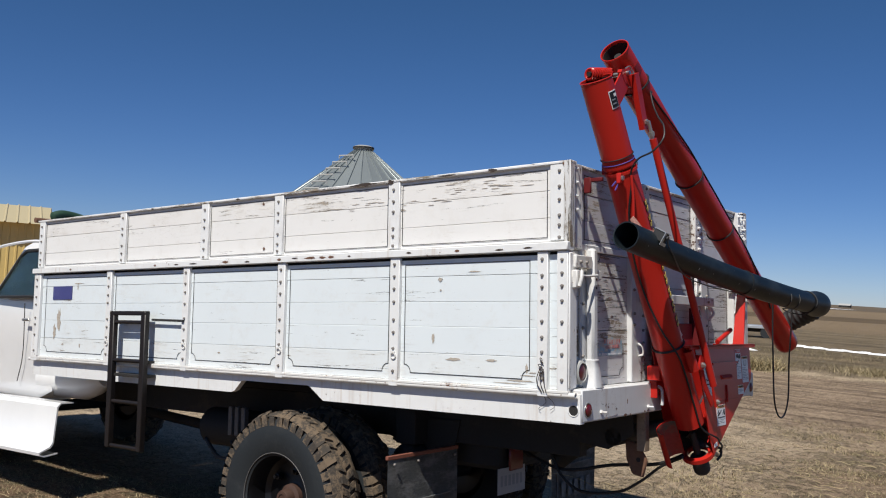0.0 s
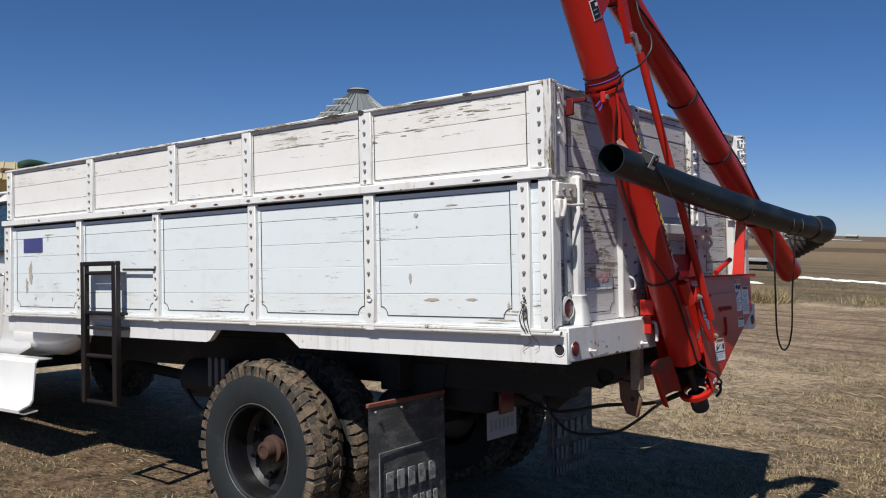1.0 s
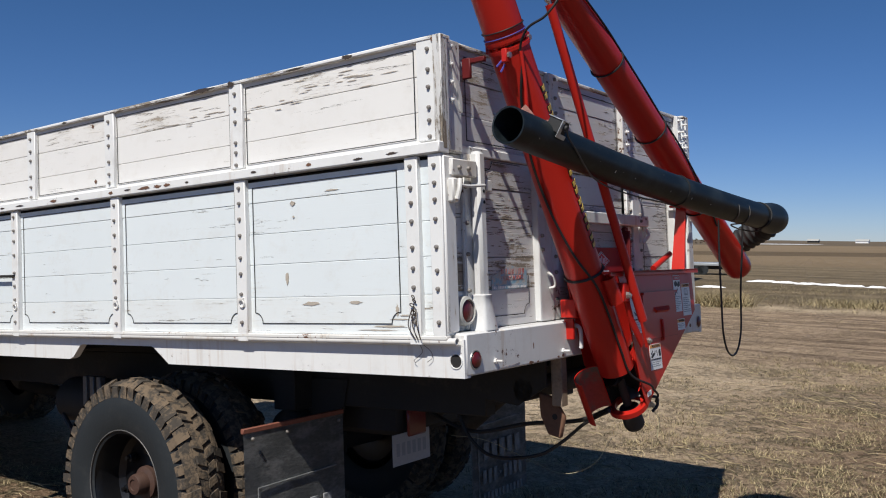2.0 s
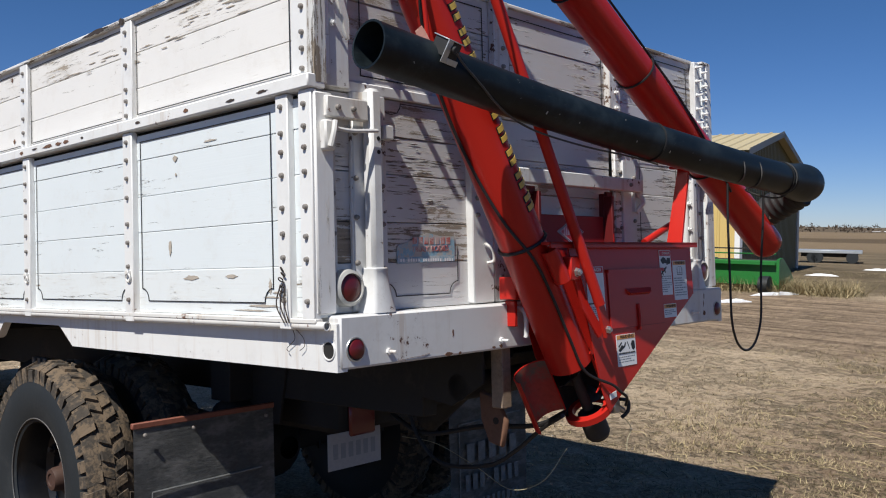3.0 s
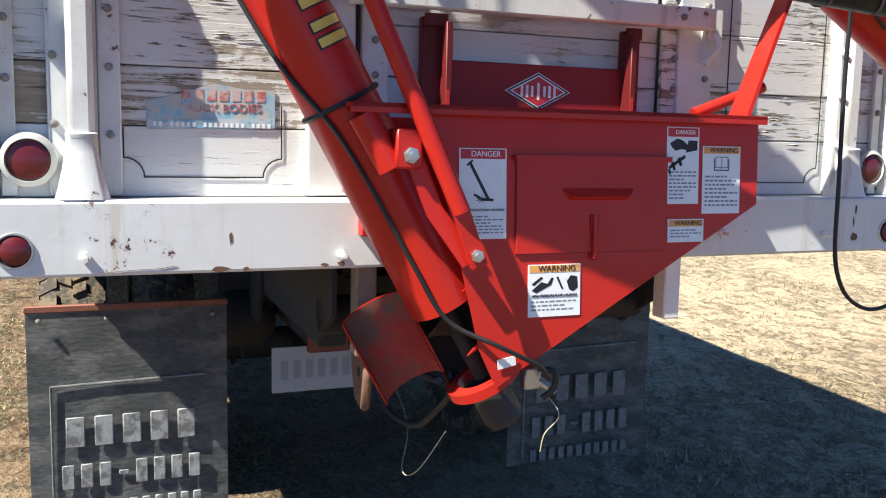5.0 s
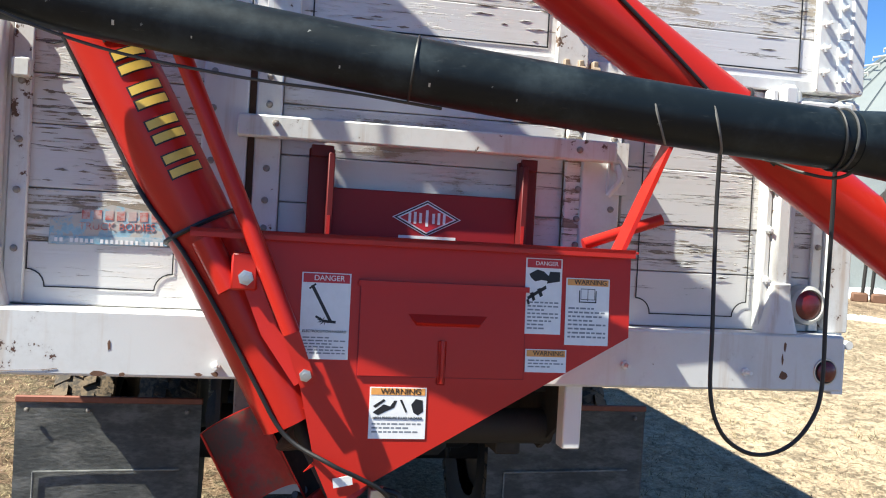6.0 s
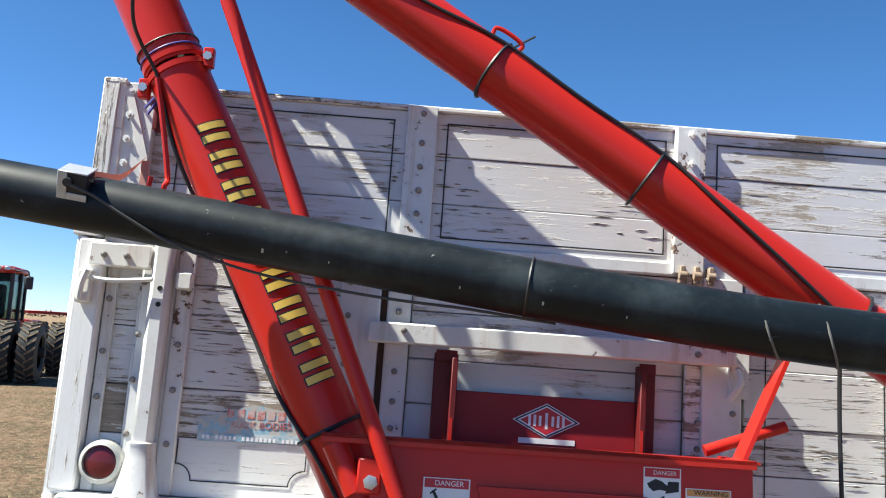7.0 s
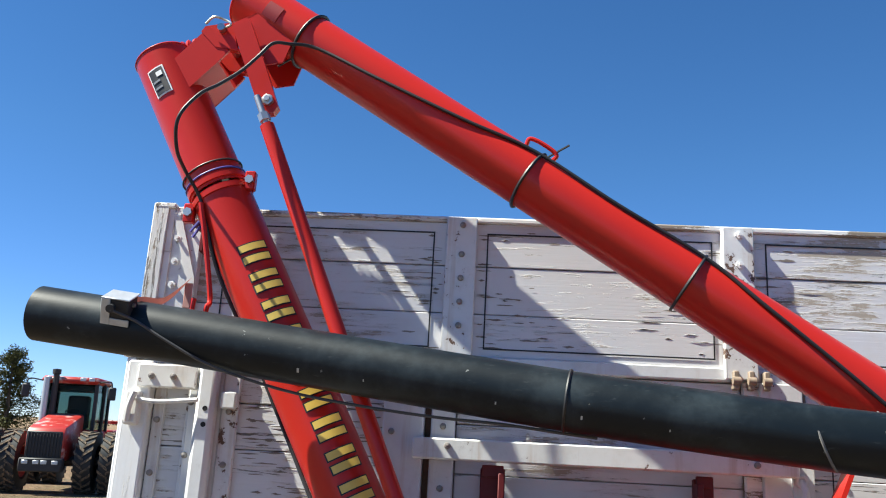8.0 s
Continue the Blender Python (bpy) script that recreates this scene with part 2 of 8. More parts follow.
TAIL_BARE = peeling("worn_tail_plank", "y", 0.17, (0.64, 0.64, 0.64), bare_tone=0.95, cracks=0.8)
POST_WOOD = peeling("painted_post", "z", 0.0, cracks=0.4)
END_WOOD = peeling("bare_plank_end", "z", 0.12, (0.68, 0.68, 0.67), cracks=0.8)
POST_BARE = plain("bare_grey_wood", (0.42, 0.37, 0.31), (0.20, 0.16, 0.12), 0.85, fine=90.0, broad=18.0, amount=0.8, stretch=(1, 1, 6))
# weathered wood with the shade inside paint cracks mixed into its colour
SHADED_WOOD = plain("weathered_shaded_wood", (0.22, 0.185, 0.15), (0.10, 0.08, 0.06), 0.85, fine=90.0, broad=25.0, amount=0.8, stretch=(1, 6, 1))
CAP = peeling("weathered_top_edge", "x", 0.12)
CAP_Y = peeling("weathered_tail_edge", "y", 0.11)
WHITE = chipped("white_steel", (0.78, 0.785, 0.775), (0.13, 0.06, 0.04), 0.045, 0.42, run=0.33)
# tail copy of the white steel: grime, plus a white lowered against bright light
TAIL_STEEL = chipped("grimy_dimmed_tail_steel", (0.68, 0.685, 0.68), (0.12, 0.07, 0.05), 0.075, 0.45, run=0.55)
# rear copy of the beam white, dimmed the same way
REAR_BEAM = chipped("worn_dimmed_rear_beam", (0.68, 0.685, 0.68), (0.10, 0.05, 0.035), 0.05, 0.45, scale=34.0, run=0.36)
BIN_STEEL = plain("weathered_bin_steel", (0.27, 0.30, 0.30), (0.20, 0.22, 0.22), 0.45, 0.5, broad=1.5, amount=0.5)
BEAM_WHITE = chipped("worn_white_beam", (0.76, 0.765, 0.755), (0.10, 0.05, 0.035), 0.05, 0.42, scale=34.0, run=0.3)
RUSTY_WHITE = chipped("rusty_white_steel", (0.73, 0.72, 0.69), (0.15, 0.07, 0.042), 0.085, 0.5, run=0.5)
CAB_WHITE = chipped("cab_white", (0.82, 0.82, 0.81), (0.3, 0.2, 0.15), -0.12, 0.25, coat=0.5)
RED = chipped("auger_red", (0.485, 0.021, 0.014), (0.24, 0.025, 0.018), -0.05, 0.3, 60.0, 0.06, spec=0.27)
DARK_RED = chipped("gate_red", (0.27, 0.014, 0.018), (0.10, 0.02, 0.02), -0.02, 0.45, spec=0.3)
RAIL_RED = chipped("old_rail_red", (0.12, 0.011, 0.012), (0.07, 0.02, 0.02), 0.03, 0.5, spec=0.3)
PRIMER = plain("rust_primer", (0.21, 0.072, 0.045), (0.07, 0.035, 0.022), 0.7, amount=0.7)
STAINED = plain("rust_stained_steel", (0.27, 0.205, 0.15), (0.13, 0.075, 0.045), 0.7, broad=22.0, amount=0.9)
RUST = plain("rusty_iron", (0.15, 0.075, 0.045), (0.06, 0.045, 0.04), 0.8, amount=0.8, bump=0.3)
STEEL = plain("zinc_bolt", (0.55, 0.55, 0.53), (0.3, 0.27, 0.24), 0.35, 0.9)
OLD_BOLT = plain("painted_bolt", (0.25, 0.23, 0.21), (0.10, 0.06, 0.045), 0.5, 0.2, amount=0.8)
BLACK_PIPE = poly()
RUBBER = plain("black_rubber", (0.022, 0.022, 0.023), (0.05, 0.047, 0.043), 0.6, amount=0.5)
CABLE = plain("black_cable", (0.012, 0.012, 0.013), (0.03, 0.03, 0.03), 0.5)
STRAW_WIRE = plain("pale_wire", (0.42, 0.38, 0.24), (0.3, 0.27, 0.18), 0.6)
TWINE = plain("dirty_grey_twine", (0.15, 0.145, 0.135), (0.07, 0.07, 0.07), 0.8)
GREY_CABLE = plain("grey_cable", (0.055, 0.055, 0.055), (0.025, 0.025, 0.025), 0.5)
LADDER = plain("dark_brown_steel", (0.008, 0.0055, 0.005), (0.035, 0.02, 0.015), 0.5, amount=0.5)
RIM_EDGE = plain("worn_rim_edge", (0.16, 0.155, 0.15), (0.05, 0.045, 0.04), 0.45, 0.3, broad=12.0, amount=0.9)
TYRE = plain("tyre_rubber", (0.012, 0.0155, 0.018), (0.033, 0.034, 0.034), 0.66, broad=6.0, amount=0.5, bump=0.2)
MUD_TYRE = plain("muddy_tread", (0.052, 0.043, 0.034), (0.165, 0.12, 0.078), 0.9, fine=80.0, broad=13.0, amount=0.95, lo=0.44, hi=0.56, bump=0.8)
RIM = plain("black_rim", (0.005, 0.005, 0.006), (0.016, 0.015, 0.014), 0.38)
HUB_RUST = plain("rusty_hub", (0.062, 0.03, 0.02), (0.045, 0.024, 0.017), 0.7, broad=14.0, amount=0.8)
IRON = plain("dark_iron", (0.05, 0.036, 0.028), (0.12, 0.07, 0.045), 0.6, amount=0.7)
# white plate greyed in its colour for the shade under the tail
PLATE = plain("dimmed_plate", (0.30, 0.31, 0.33), (0.35, 0.35, 0.35), 0.5)
FRAME = plain("chassis_black", (0.018, 0.017, 0.016), (0.06, 0.045, 0.035), 0.75, amount=0.6)
FLAP = plain("mudflap_rubber", (0.125, 0.13, 0.13), (0.29, 0.29, 0.28), 0.55, fine=55.0, broad=11.0, amount=0.85, lo=0.42, hi=0.66, bump=0.5, stretch=(1, 0.6, 1.5))
DUSTY_RED = plain("dusty_scraped_red", (0.36, 0.032, 0.022), (0.10, 0.082, 0.058), 0.65, broad=6.0, amount=0.95, lo=0.40, hi=0.56)
FLAP_MARK = plain("worn_grey_lettering", (0.30, 0.305, 0.305), (0.12, 0.12, 0.12), 0.55, broad=26.0, amount=0.95, lo=0.44, hi=0.58)
# shaded copy of the lettering: darker colour stands for the far flap's shade
FLAP_MARK_SHADED = plain("shaded_grey_lettering", (0.19, 0.195, 0.195), (0.14, 0.14, 0.14), 0.7, broad=26.0, amount=0.9, lo=0.44, hi=0.58)
INK = plain("black_paint", (0.012, 0.012, 0.014), (0.05, 0.05, 0.05), 0.5)
YELLOW = plain("yellow_vinyl", (0.72, 0.50, 0.10), (0.45, 0.28, 0.05), 0.4)
PAPER = plain("white_vinyl", (0.80, 0.80, 0.80), (0.65, 0.65, 0.65), 0.4, amount=0.2)
GREY_INK = plain("grey_print", (0.20, 0.22, 0.25), (0.25, 0.25, 0.25), 0.5)
ORANGE = plain("orange_vinyl", (0.75, 0.34, 0.09), (0.6, 0.25, 0.06), 0.4)
LABEL_RED = plain("red_vinyl", (0.50, 0.02, 0.03), (0.35, 0.02, 0.03), 0.4)
STICKER_BLUE = plain("faded_blue_sticker", (0.20, 0.38, 0.50), (0.52, 0.55, 0.56), 0.5, broad=26.0, amount=0.9, lo=0.42, hi=0.56)
STICKER_PALE = plain("bleached_sticker", (0.27, 0.45, 0.56), (0.46, 0.43, 0.39), 0.55, broad=30.0, amount=0.95, lo=0.44, hi=0.54)
STICKER_RED = plain("faded_red_sticker", (0.46, 0.12, 0.10), (0.52, 0.44, 0.42), 0.5, broad=26.0, amount=0.85, lo=0.42, hi=0.56)
BLUE = plain("faded_blue_decal", (0.055, 0.06, 0.20), (0.12, 0.12, 0.3), 0.5)
LENS = plain("red_lens", (0.115, 0.006, 0.009), (0.07, 0.005, 0.007), 0.35, fine=200.0, coat=0.3)
PURPLE = plain("purple_strap", (0.07, 0.06, 0.30), (0.05, 0.05, 0.2), 0.5)
STRAP = plain("faded_pink_strap", (0.46, 0.24, 0.20), (0.27, 0.13, 0.10), 0.85)
GALV = plain("galvanised_steel", (0.50, 0.53, 0.55), (0.38, 0.40, 0.42), 0.42, 0.55, broad=1.5, amount=0.5)
TAN = plain("tan_steel_cladding", (0.60, 0.44, 0.16), (0.52, 0.40, 0.18), 0.5, broad=0.6, amount=0.3)
TAN_ROOF = plain("tan_steel_roof", (0.52, 0.44, 0.26), (0.45, 0.38, 0.24), 0.45, broad=0.6, amount=0.3)
OLIVE = plain("olive_steel_cladding", (0.145, 0.125, 0.055), (0.12, 0.11, 0.06), 0.6, broad=0.6, amount=0.3)
TRIM = plain("grey_steel_trim", (0.42, 0.42, 0.40), (0.35, 0.35, 0.33), 0.45)
GREEN = plain("implement_green", (0.022, 0.17, 0.035), (0.03, 0.10, 0.03), 0.4, amount=0.4)
HUB_YELLOW = plain("implement_yellow", (0.62, 0.42, 0.02), (0.4, 0.3, 0.05), 0.45)
TRACTOR_RED = plain("tractor_red", (0.36, 0.028, 0.022), (0.62, 0.42, 0.38), 0.4, broad=2.6, amount=0.7, lo=0.545, hi=0.59)
DARK_GREEN = plain("green_tarp", (0.018, 0.055, 0.032), (0.03, 0.08, 0.05), 0.7)
SNOW = plain("old_snow", (0.80, 0.82, 0.85), (0.55, 0.50, 0.44), 0.7, broad=1.4, amount=0.6)
GLASS = clear("cab_glass", (0.62, 0.80, 0.78))
TINTED = clear("tinted_tractor_glass", (0.30, 0.40, 0.38))
BARK = plain("bark", (0.09, 0.065, 0.045), (0.05, 0.04, 0.03), 0.9)
GROUND = earth()
GRASS = blades()
LEAF = needles()

# ---- mesh helpers ----
SEAT = {}


def thing(name, at, label, category, group="", kind="", world_m=None):
    """An Empty at the base of a thing, at `at` in the frame that world_m gives (the world's own, if none)."""
    ob = new(name)
    ob.matrix_basis = (world_m or Matrix.Identity(4)) @ Matrix.Translation(at)
    SEAT[ob.name] = Vector(at)
    return tagged(ob, label, category, group, kind)


def mesh_of(bm, name, material, smooth=True):
    me = bpy.data.meshes.new(name)
    bmesh.ops.recalc_face_normals(bm, faces=bm.faces)
    bm.to_mesh(me)
    bm.free()
    me.materials.append(material)
    if smooth:
        me.polygons.foreach_set("use_smooth", [True] * len(me.polygons))
        me.set_sharp_from_angle(angle=radians(38))
    return me


def part(name, bm, material, parent, label="", smooth=True):
    """Links a bmesh, built in the frame of its thing, as one mesh under a thing or under a part."""
    me = mesh_of(bm, name, material, smooth)
    co = np.empty(len(me.vertices) * 3)
    me.vertices.foreach_get("co", co)
    co = co.reshape(-1, 3)
    mid = Vector((co.min(axis=0) + co.max(axis=0)) / 2)
    me.transform(Matrix.Translation(-mid))
    ob = new(name, me)
    ob.parent = parent
    ob.location = mid - SEAT[parent.name]
    SEAT[ob.name] = mid
    return tagged(ob, label)


def piece(name, me, parent, at, turn=None):
    """One more object on a shared mesh, at a place in the frame of its thing."""
    ob = new(name, me)
    ob.parent = parent
    ob.matrix_basis = Matrix.Translation(Vector(at) - SEAT[parent.name]) @ (turn or Matrix.Identity(4))
    SEAT[ob.name] = Vector(at)
    return ob


def box(bm, lo, hi, bevel=0.0):
    size = [b - a for a, b in zip(lo, hi)]
    mid = [(a + b) / 2 for a, b in zip(lo, hi)]
    made = bmesh.ops.create_cube(bm, size=1, matrix=Matrix.Translation(mid) @ Matrix.Diagonal((*size, 1)))
    if bevel:
        edges = {e for v in made["verts"] for e in v.link_edges}
        bmesh.ops.bevel(bm, geom=list(edges), offset=bevel, segments=1, affect="EDGES", profile=0.5)
    return bm


def slab(bm, pts, axis, a, b):
    """A flat polygon of 2D points, thick from a to b along the axis."""
    put = {"x": lambda p, h: (h, p[0], p[1]), "y": lambda p, h: (p[0], h, p[1]), "z": lambda p, h: (p[0], p[1], h)}[axis]
    low, high = [bm.verts.new(put(p, a)) for p in pts], [bm.verts.new(put(p, b)) for p in pts]
    bm.faces.new(low[::-1])
    bm.faces.new(high)
    for i in range(len(pts)):
        j = (i + 1) % len(pts)
        bm.faces.new((low[i], low[j], high[j], high[i]))
    return bm


def tube(bm, pts, r, sides=10, caps=True):
    """A round rod along a polyline; r may be one radius or one for each point."""
    pts = [Vector(p) for p in pts]
    rad = r if isinstance(r, (list, tuple)) else [r] * len(pts)
    way = (pts[1] - pts[0]).normalized()
    side = way.orthogonal().normalized()
    rings = []
    for i, p in enumerate(pts):
        a, b = pts[max(i - 1, 0)], pts[min(i + 1, len(pts) - 1)]
        way = (b - a).normalized()
        side = (side - way * side.dot(way)).normalized()
        up = way.cross(side)
        rings.append([bm.verts.new(p + rad[i] * (math.cos(2 * math.pi * k / sides) * side + math.sin(2 * math.pi * k / sides) * up)) for k in range(sides)])
    for one, two in zip(rings, rings[1:]):
        for k in range(sides):
            bm.faces.new((one[k], one[(k + 1) % sides], two[(k + 1) % sides], two[k]))
    if caps:
        bm.faces.new(rings[0][::-1])
        bm.faces.new(rings[-1])
    return bm


def hollow(bm, pts, r, wall, sides=28):
    """A pipe with an open bore at both ends."""
    pts = [Vector(p) for p in pts]
    n0, n1 = (pts[1] - pts[0]).normalized(), (pts[-1] - pts[-2]).normalized()
    outer = tube(bmesh.new(), pts, r, sides, caps=False)
    inner = tube(bmesh.new(), pts, r - wall, sides, caps=False)
    for src in (outer, inner):
        me = bpy.data.meshes.new("pipe_skin")
        src.to_mesh(me)
        src.free()
        bm.from_mesh(me)
        bpy.data.meshes.remove(me)
    bm.verts.ensure_lookup_table()
    half = len(pts) * sides
    for first in (0, (len(pts) - 1) * sides):
        for k in range(sides):
            a, b = first + k, first + (k + 1) % sides
            bm.faces.new((bm.verts[a], bm.verts[b], bm.verts[half + b], bm.verts[half + a]))
    return bm


def lathe(bm, profile, base, axis, sides=32):
    """Turns (radius, height) points round an axis from the base."""
    base, way = Vector(base), Vector(axis).normalized()
    side = way.orthogonal().normalized()
    up = way.cross(side)
    rings = []
    for r, h in profile:
        c = base + way * h
        rings.append([bm.verts.new(c + max(r, 1e-4) * (math.cos(2 * math.pi * k / sides) * side + math.sin(2 * math.pi * k / sides) * up)) for k in range(sides)])
    for one, two in zip(rings, rings[1:]):
        for k in range(sides):
            bm.faces.new((one[k], one[(k + 1) % sides], two[(k + 1) % sides], two[k]))
    return bm


def ring(bm, centre, axis, r, thick, sides=24, around=6):
    """A round hoop."""
    c, way = Vector(centre), Vector(axis).normalized()
    side = way.orthogonal().normalized()
    up = way.cross(side)
    loop = [c + r * (math.cos(2 * math.pi * k / sides) * side + math.sin(2 * math.pi * k / sides) * up) for k in range(sides)]
    rows = []
    for k, p in enumerate(loop):
        out = (p - c).normalized()
        rows.append([bm.verts.new(p + thick * (math.cos(2 * math.pi * j / around) * out + math.sin(2 * math.pi * j / around) * way)) for j in range(around)])
    for k in range(sides):
        a, b = rows[k], rows[(k + 1) % sides]
        for j in range(around):
            bm.faces.new((a[j], a[(j + 1) % around], b[(j + 1) % around], b[j]))
    return bm


def curve_points(ctrl, steps=8):
    """A smooth line through the control points."""
    p = [Vector(c) for c in ctrl]
    p = [2 * p[0] - p[1], *p, 2 * p[-1] - p[-2]]
    out = []
    for i in range(1, len(p) - 2):
        for k in range(steps):
            t = k / steps
            a, b, c, d = p[i - 1:i + 3]
            out.append(0.5 * ((2 * b) + (c - a) * t + (2 * a - 5 * b + 4 * c - d) * t * t + (3 * b - a - 3 * c + d) * t ** 3))
    return out + [p[-2]]


def lettering(text, size, place, material, parent, name="lettering"):
    """Flat letters from the built-in font; place is a matrix in the frame of the thing, x along the line."""
    font = bpy.data.curves.new("text", "FONT")
    font.body, font.size, font.extrude, font.align_x, font.align_y = text, size, 0.0006, "CENTER", "CENTER"
    ob = bpy.data.objects.new("text", font)
    scene.collection.objects.link(ob)
    me = bpy.data.meshes.new_from_object(ob)
    bpy.data.objects.remove(ob)
    bpy.data.curves.remove(font)
    me.materials.append(material)
    one = new(name, me)
    one.parent = parent
    one.matrix_basis = Matrix.Translation(-SEAT[parent.name]) @ place
    return one
# ---- ground ----


def rise(x, y):
    """Height of the land: flat round the truck, gently rolling far off."""
    r = math.hypot(x, y)
    soft = min(1.0, max(0.0, (r - 45.0) / 400.0))
    return 0.02 * noise.noise((x * 0.35, y * 0.35, 0)) + soft * (3.0 * noise.noise((x * 0.004, y * 0.004, 3)) + 0.0035 * r)


def make_ground():
    bm = bmesh.new()
    radii = [0.0] + [0.6 * 1.12 ** k for k in range(78)]
    spokes = 120
    hub = bm.verts.new((0, 0, 0))
    last = None
    for r in radii[1:]:
        row = [bm.verts.new((r * math.cos(2 * math.pi * k / spokes), r * math.sin(2 * math.pi * k / spokes), 0)) for k in range(spokes)]
        for v in row:
            v.co.z = rise(v.co.x, v.co.y) if r > 1 else 0.0
        for k in range(spokes):
            j = (k + 1) % spokes
            if last is None:
                bm.faces.new((hub, row[k], row[j]))
            else:
                bm.faces.new((last[k], row[k], row[j], last[j]))
        last = row
    ob = new("ground", mesh_of(bm, "ground", GROUND))
    return tagged(ob, "dry trampled farmyard soil with straw litter reaching the horizon", "ground", kind="structure")


make_ground()


def make_grass():
    """Short dry stalks on the yard, as one sheet of blades."""
    rng = np.random.default_rng(3)
    verts, faces = [], []

    def tuft(x, y, n, tall, spread):
        z = rise(x, y)
        for _ in range(n):
            a, lean, h = rng.uniform(0, 6.28), rng.uniform(0.4, 2.2), tall * rng.uniform(0.3, 1.2)
            bx, by = x + rng.normal(0, spread), y + rng.normal(0, spread)
            w = 0.0016 + 0.0026 * rng.random() + 0.012 * tall
            dx, dy = math.cos(a), math.sin(a)
            i = len(verts)
            verts.extend([(bx - dy * w, by + dx * w, z - 0.005), (bx + dy * w, by - dx * w, z - 0.005), (bx + dx * h * lean, by + dy * h * lean, z + h)])
            faces.append((i, i + 1, i + 2))

    def strand(x, y):
        """A long stalk of straw lying nearly flat."""
        z, a, long = rise(x, y), rng.uniform(0, 6.28), rng.uniform(0.08, 0.24)
        p = [(x, y)]
        for _ in range(3):
            a += rng.normal(0, 0.35)
            p.append((p[-1][0] + long / 3 * math.cos(a), p[-1][1] + long / 3 * math.sin(a)))
        i = len(verts)
        for k, (px, py) in enumerate(p):
            h = z + 0.008 + 0.02 * math.sin(k) * rng.random()
            verts.extend([(px - 0.002, py, h), (px + 0.002, py + 0.001, h + 0.004)])
        for k in range(3):
            faces.append((i + 2 * k, i + 2 * k + 1, i + 2 * k + 3, i + 2 * k + 2))

    for _ in range(24000):
        r = 2.5 + 17.0 * rng.random() ** 1.3
        a = rng.uniform(-0.5, 3.9)
        x, y = -1.5 + r * math.cos(a), 1.2 + r * math.sin(a)
        lane = 11.5 < y < 20.5
        if 1.8 < y < 11.5 and rng.random() > min(1.0, max(0.2, (x + 3.0) / 2.5)):
            continue
        if noise.noise((x * 1.1, y * 1.1, 0)) + 0.45 * noise.noise((x * 3.5, y * 3.5, 5)) > (0.55 if lane else 0.0) - 0.1 * rng.random():
            tuft(x, y, 9, 0.022, 0.05)
        elif rng.random() < (0.03 if lane else 0.16):
            strand(x, y)
    for _ in range(15000):
        x, y = rng.uniform(-5.0, 4.5), 2.6 + 9.5 * rng.random() ** 1.2
        if rng.random() > min(1.0, max(0.08, (x + 3.0) / 2.5)):
            continue
        thick = noise.noise((x * 0.9, y * 0.9, 7)) + 0.5 * noise.noise((x * 3.0, y * 3.0, 1))
        if thick > 0.12 - 0.2 * rng.random():
            tuft(x, y, 8, 0.034 + 0.03 * max(0.0, thick), 0.045)
        elif rng.random() < 0.25:
            strand(x, y)
    for _ in range(3000):
        x, y = rng.uniform(-9, 3), rng.uniform(-3.0, 1.0)
        if noise.noise((x * 1.1, y * 1.1, 0)) > -0.1:
            tuft(x, y, 8, 0.022, 0.05)
        elif rng.random() < 0.3:
            strand(x, y)
    for _ in range(900):
        x, y = rng.uniform(-14.5, -6.0), rng.normal(22.9, 0.5)
        tuft(x, y, 10, 0.42, 0.15)
    for _ in range(170):
        x, y = rng.normal(-3.6, 0.8), rng.normal(25.3, 0.8)
        tuft(x, y, 8, 0.25, 0.2)
    for _ in range(2500):
        x, y = rng.uniform(-14, 6), rng.uniform(22.5, 36)
        if noise.noise((x * 0.3, y * 0.3, 2)) > 0.0:
            tuft(x, y, 5, 0.10, 0.2)
    me = bpy.data.meshes.new("dry_grass")
    me.from_pydata(verts, [], faces)
    me.materials.append(GRASS)
    tagged(new("dry_grass", me), "short dry straw-coloured grass and weeds on the yard", "grass", kind="stuff")


make_grass()


def snow_patch(x, y, long, wide, turn, seed):
    rng = random.Random(seed)
    bm = bmesh.new()
    rows = []
    for f, h in ((1.0, -0.02), (0.85, 0.07), (0.55, 0.13), (0.2, 0.15)):
        ring_v = []
        for k in range(40):
            a = 2 * math.pi * k / 40
            wob = 1 + 0.75 * noise.noise((math.cos(a) * 4.6 + seed, math.sin(a) * 4.6, f)) + 0.4 * noise.noise((math.cos(a) * 13 + seed, math.sin(a) * 13, f))
            px, py = f * wob * long * math.cos(a), f * wob * wide * math.sin(a)
            ring_v.append(bm.verts.new((px, py, h * (1.0 if wide > 0.24 else 0.4) * (0.7 + 0.9 * rng.random()))))
        rows.append(ring_v)
    for one, two in zip(rows, rows[1:]):
        for k in range(40):
            bm.faces.new((one[k], one[(k + 1) % 40], two[(k + 1) % 40], two[k]))
    bm.faces.new(rows[-1])
    ob = new("snow_patch", mesh_of(bm, "snow_patch", SNOW))
    ob.matrix_basis = pose(x, y, rise(x, y), 0, 0, turn)
    tagged(ob, "thin leftover drift of dirty white snow on brown ground", "snow", "snow patches")


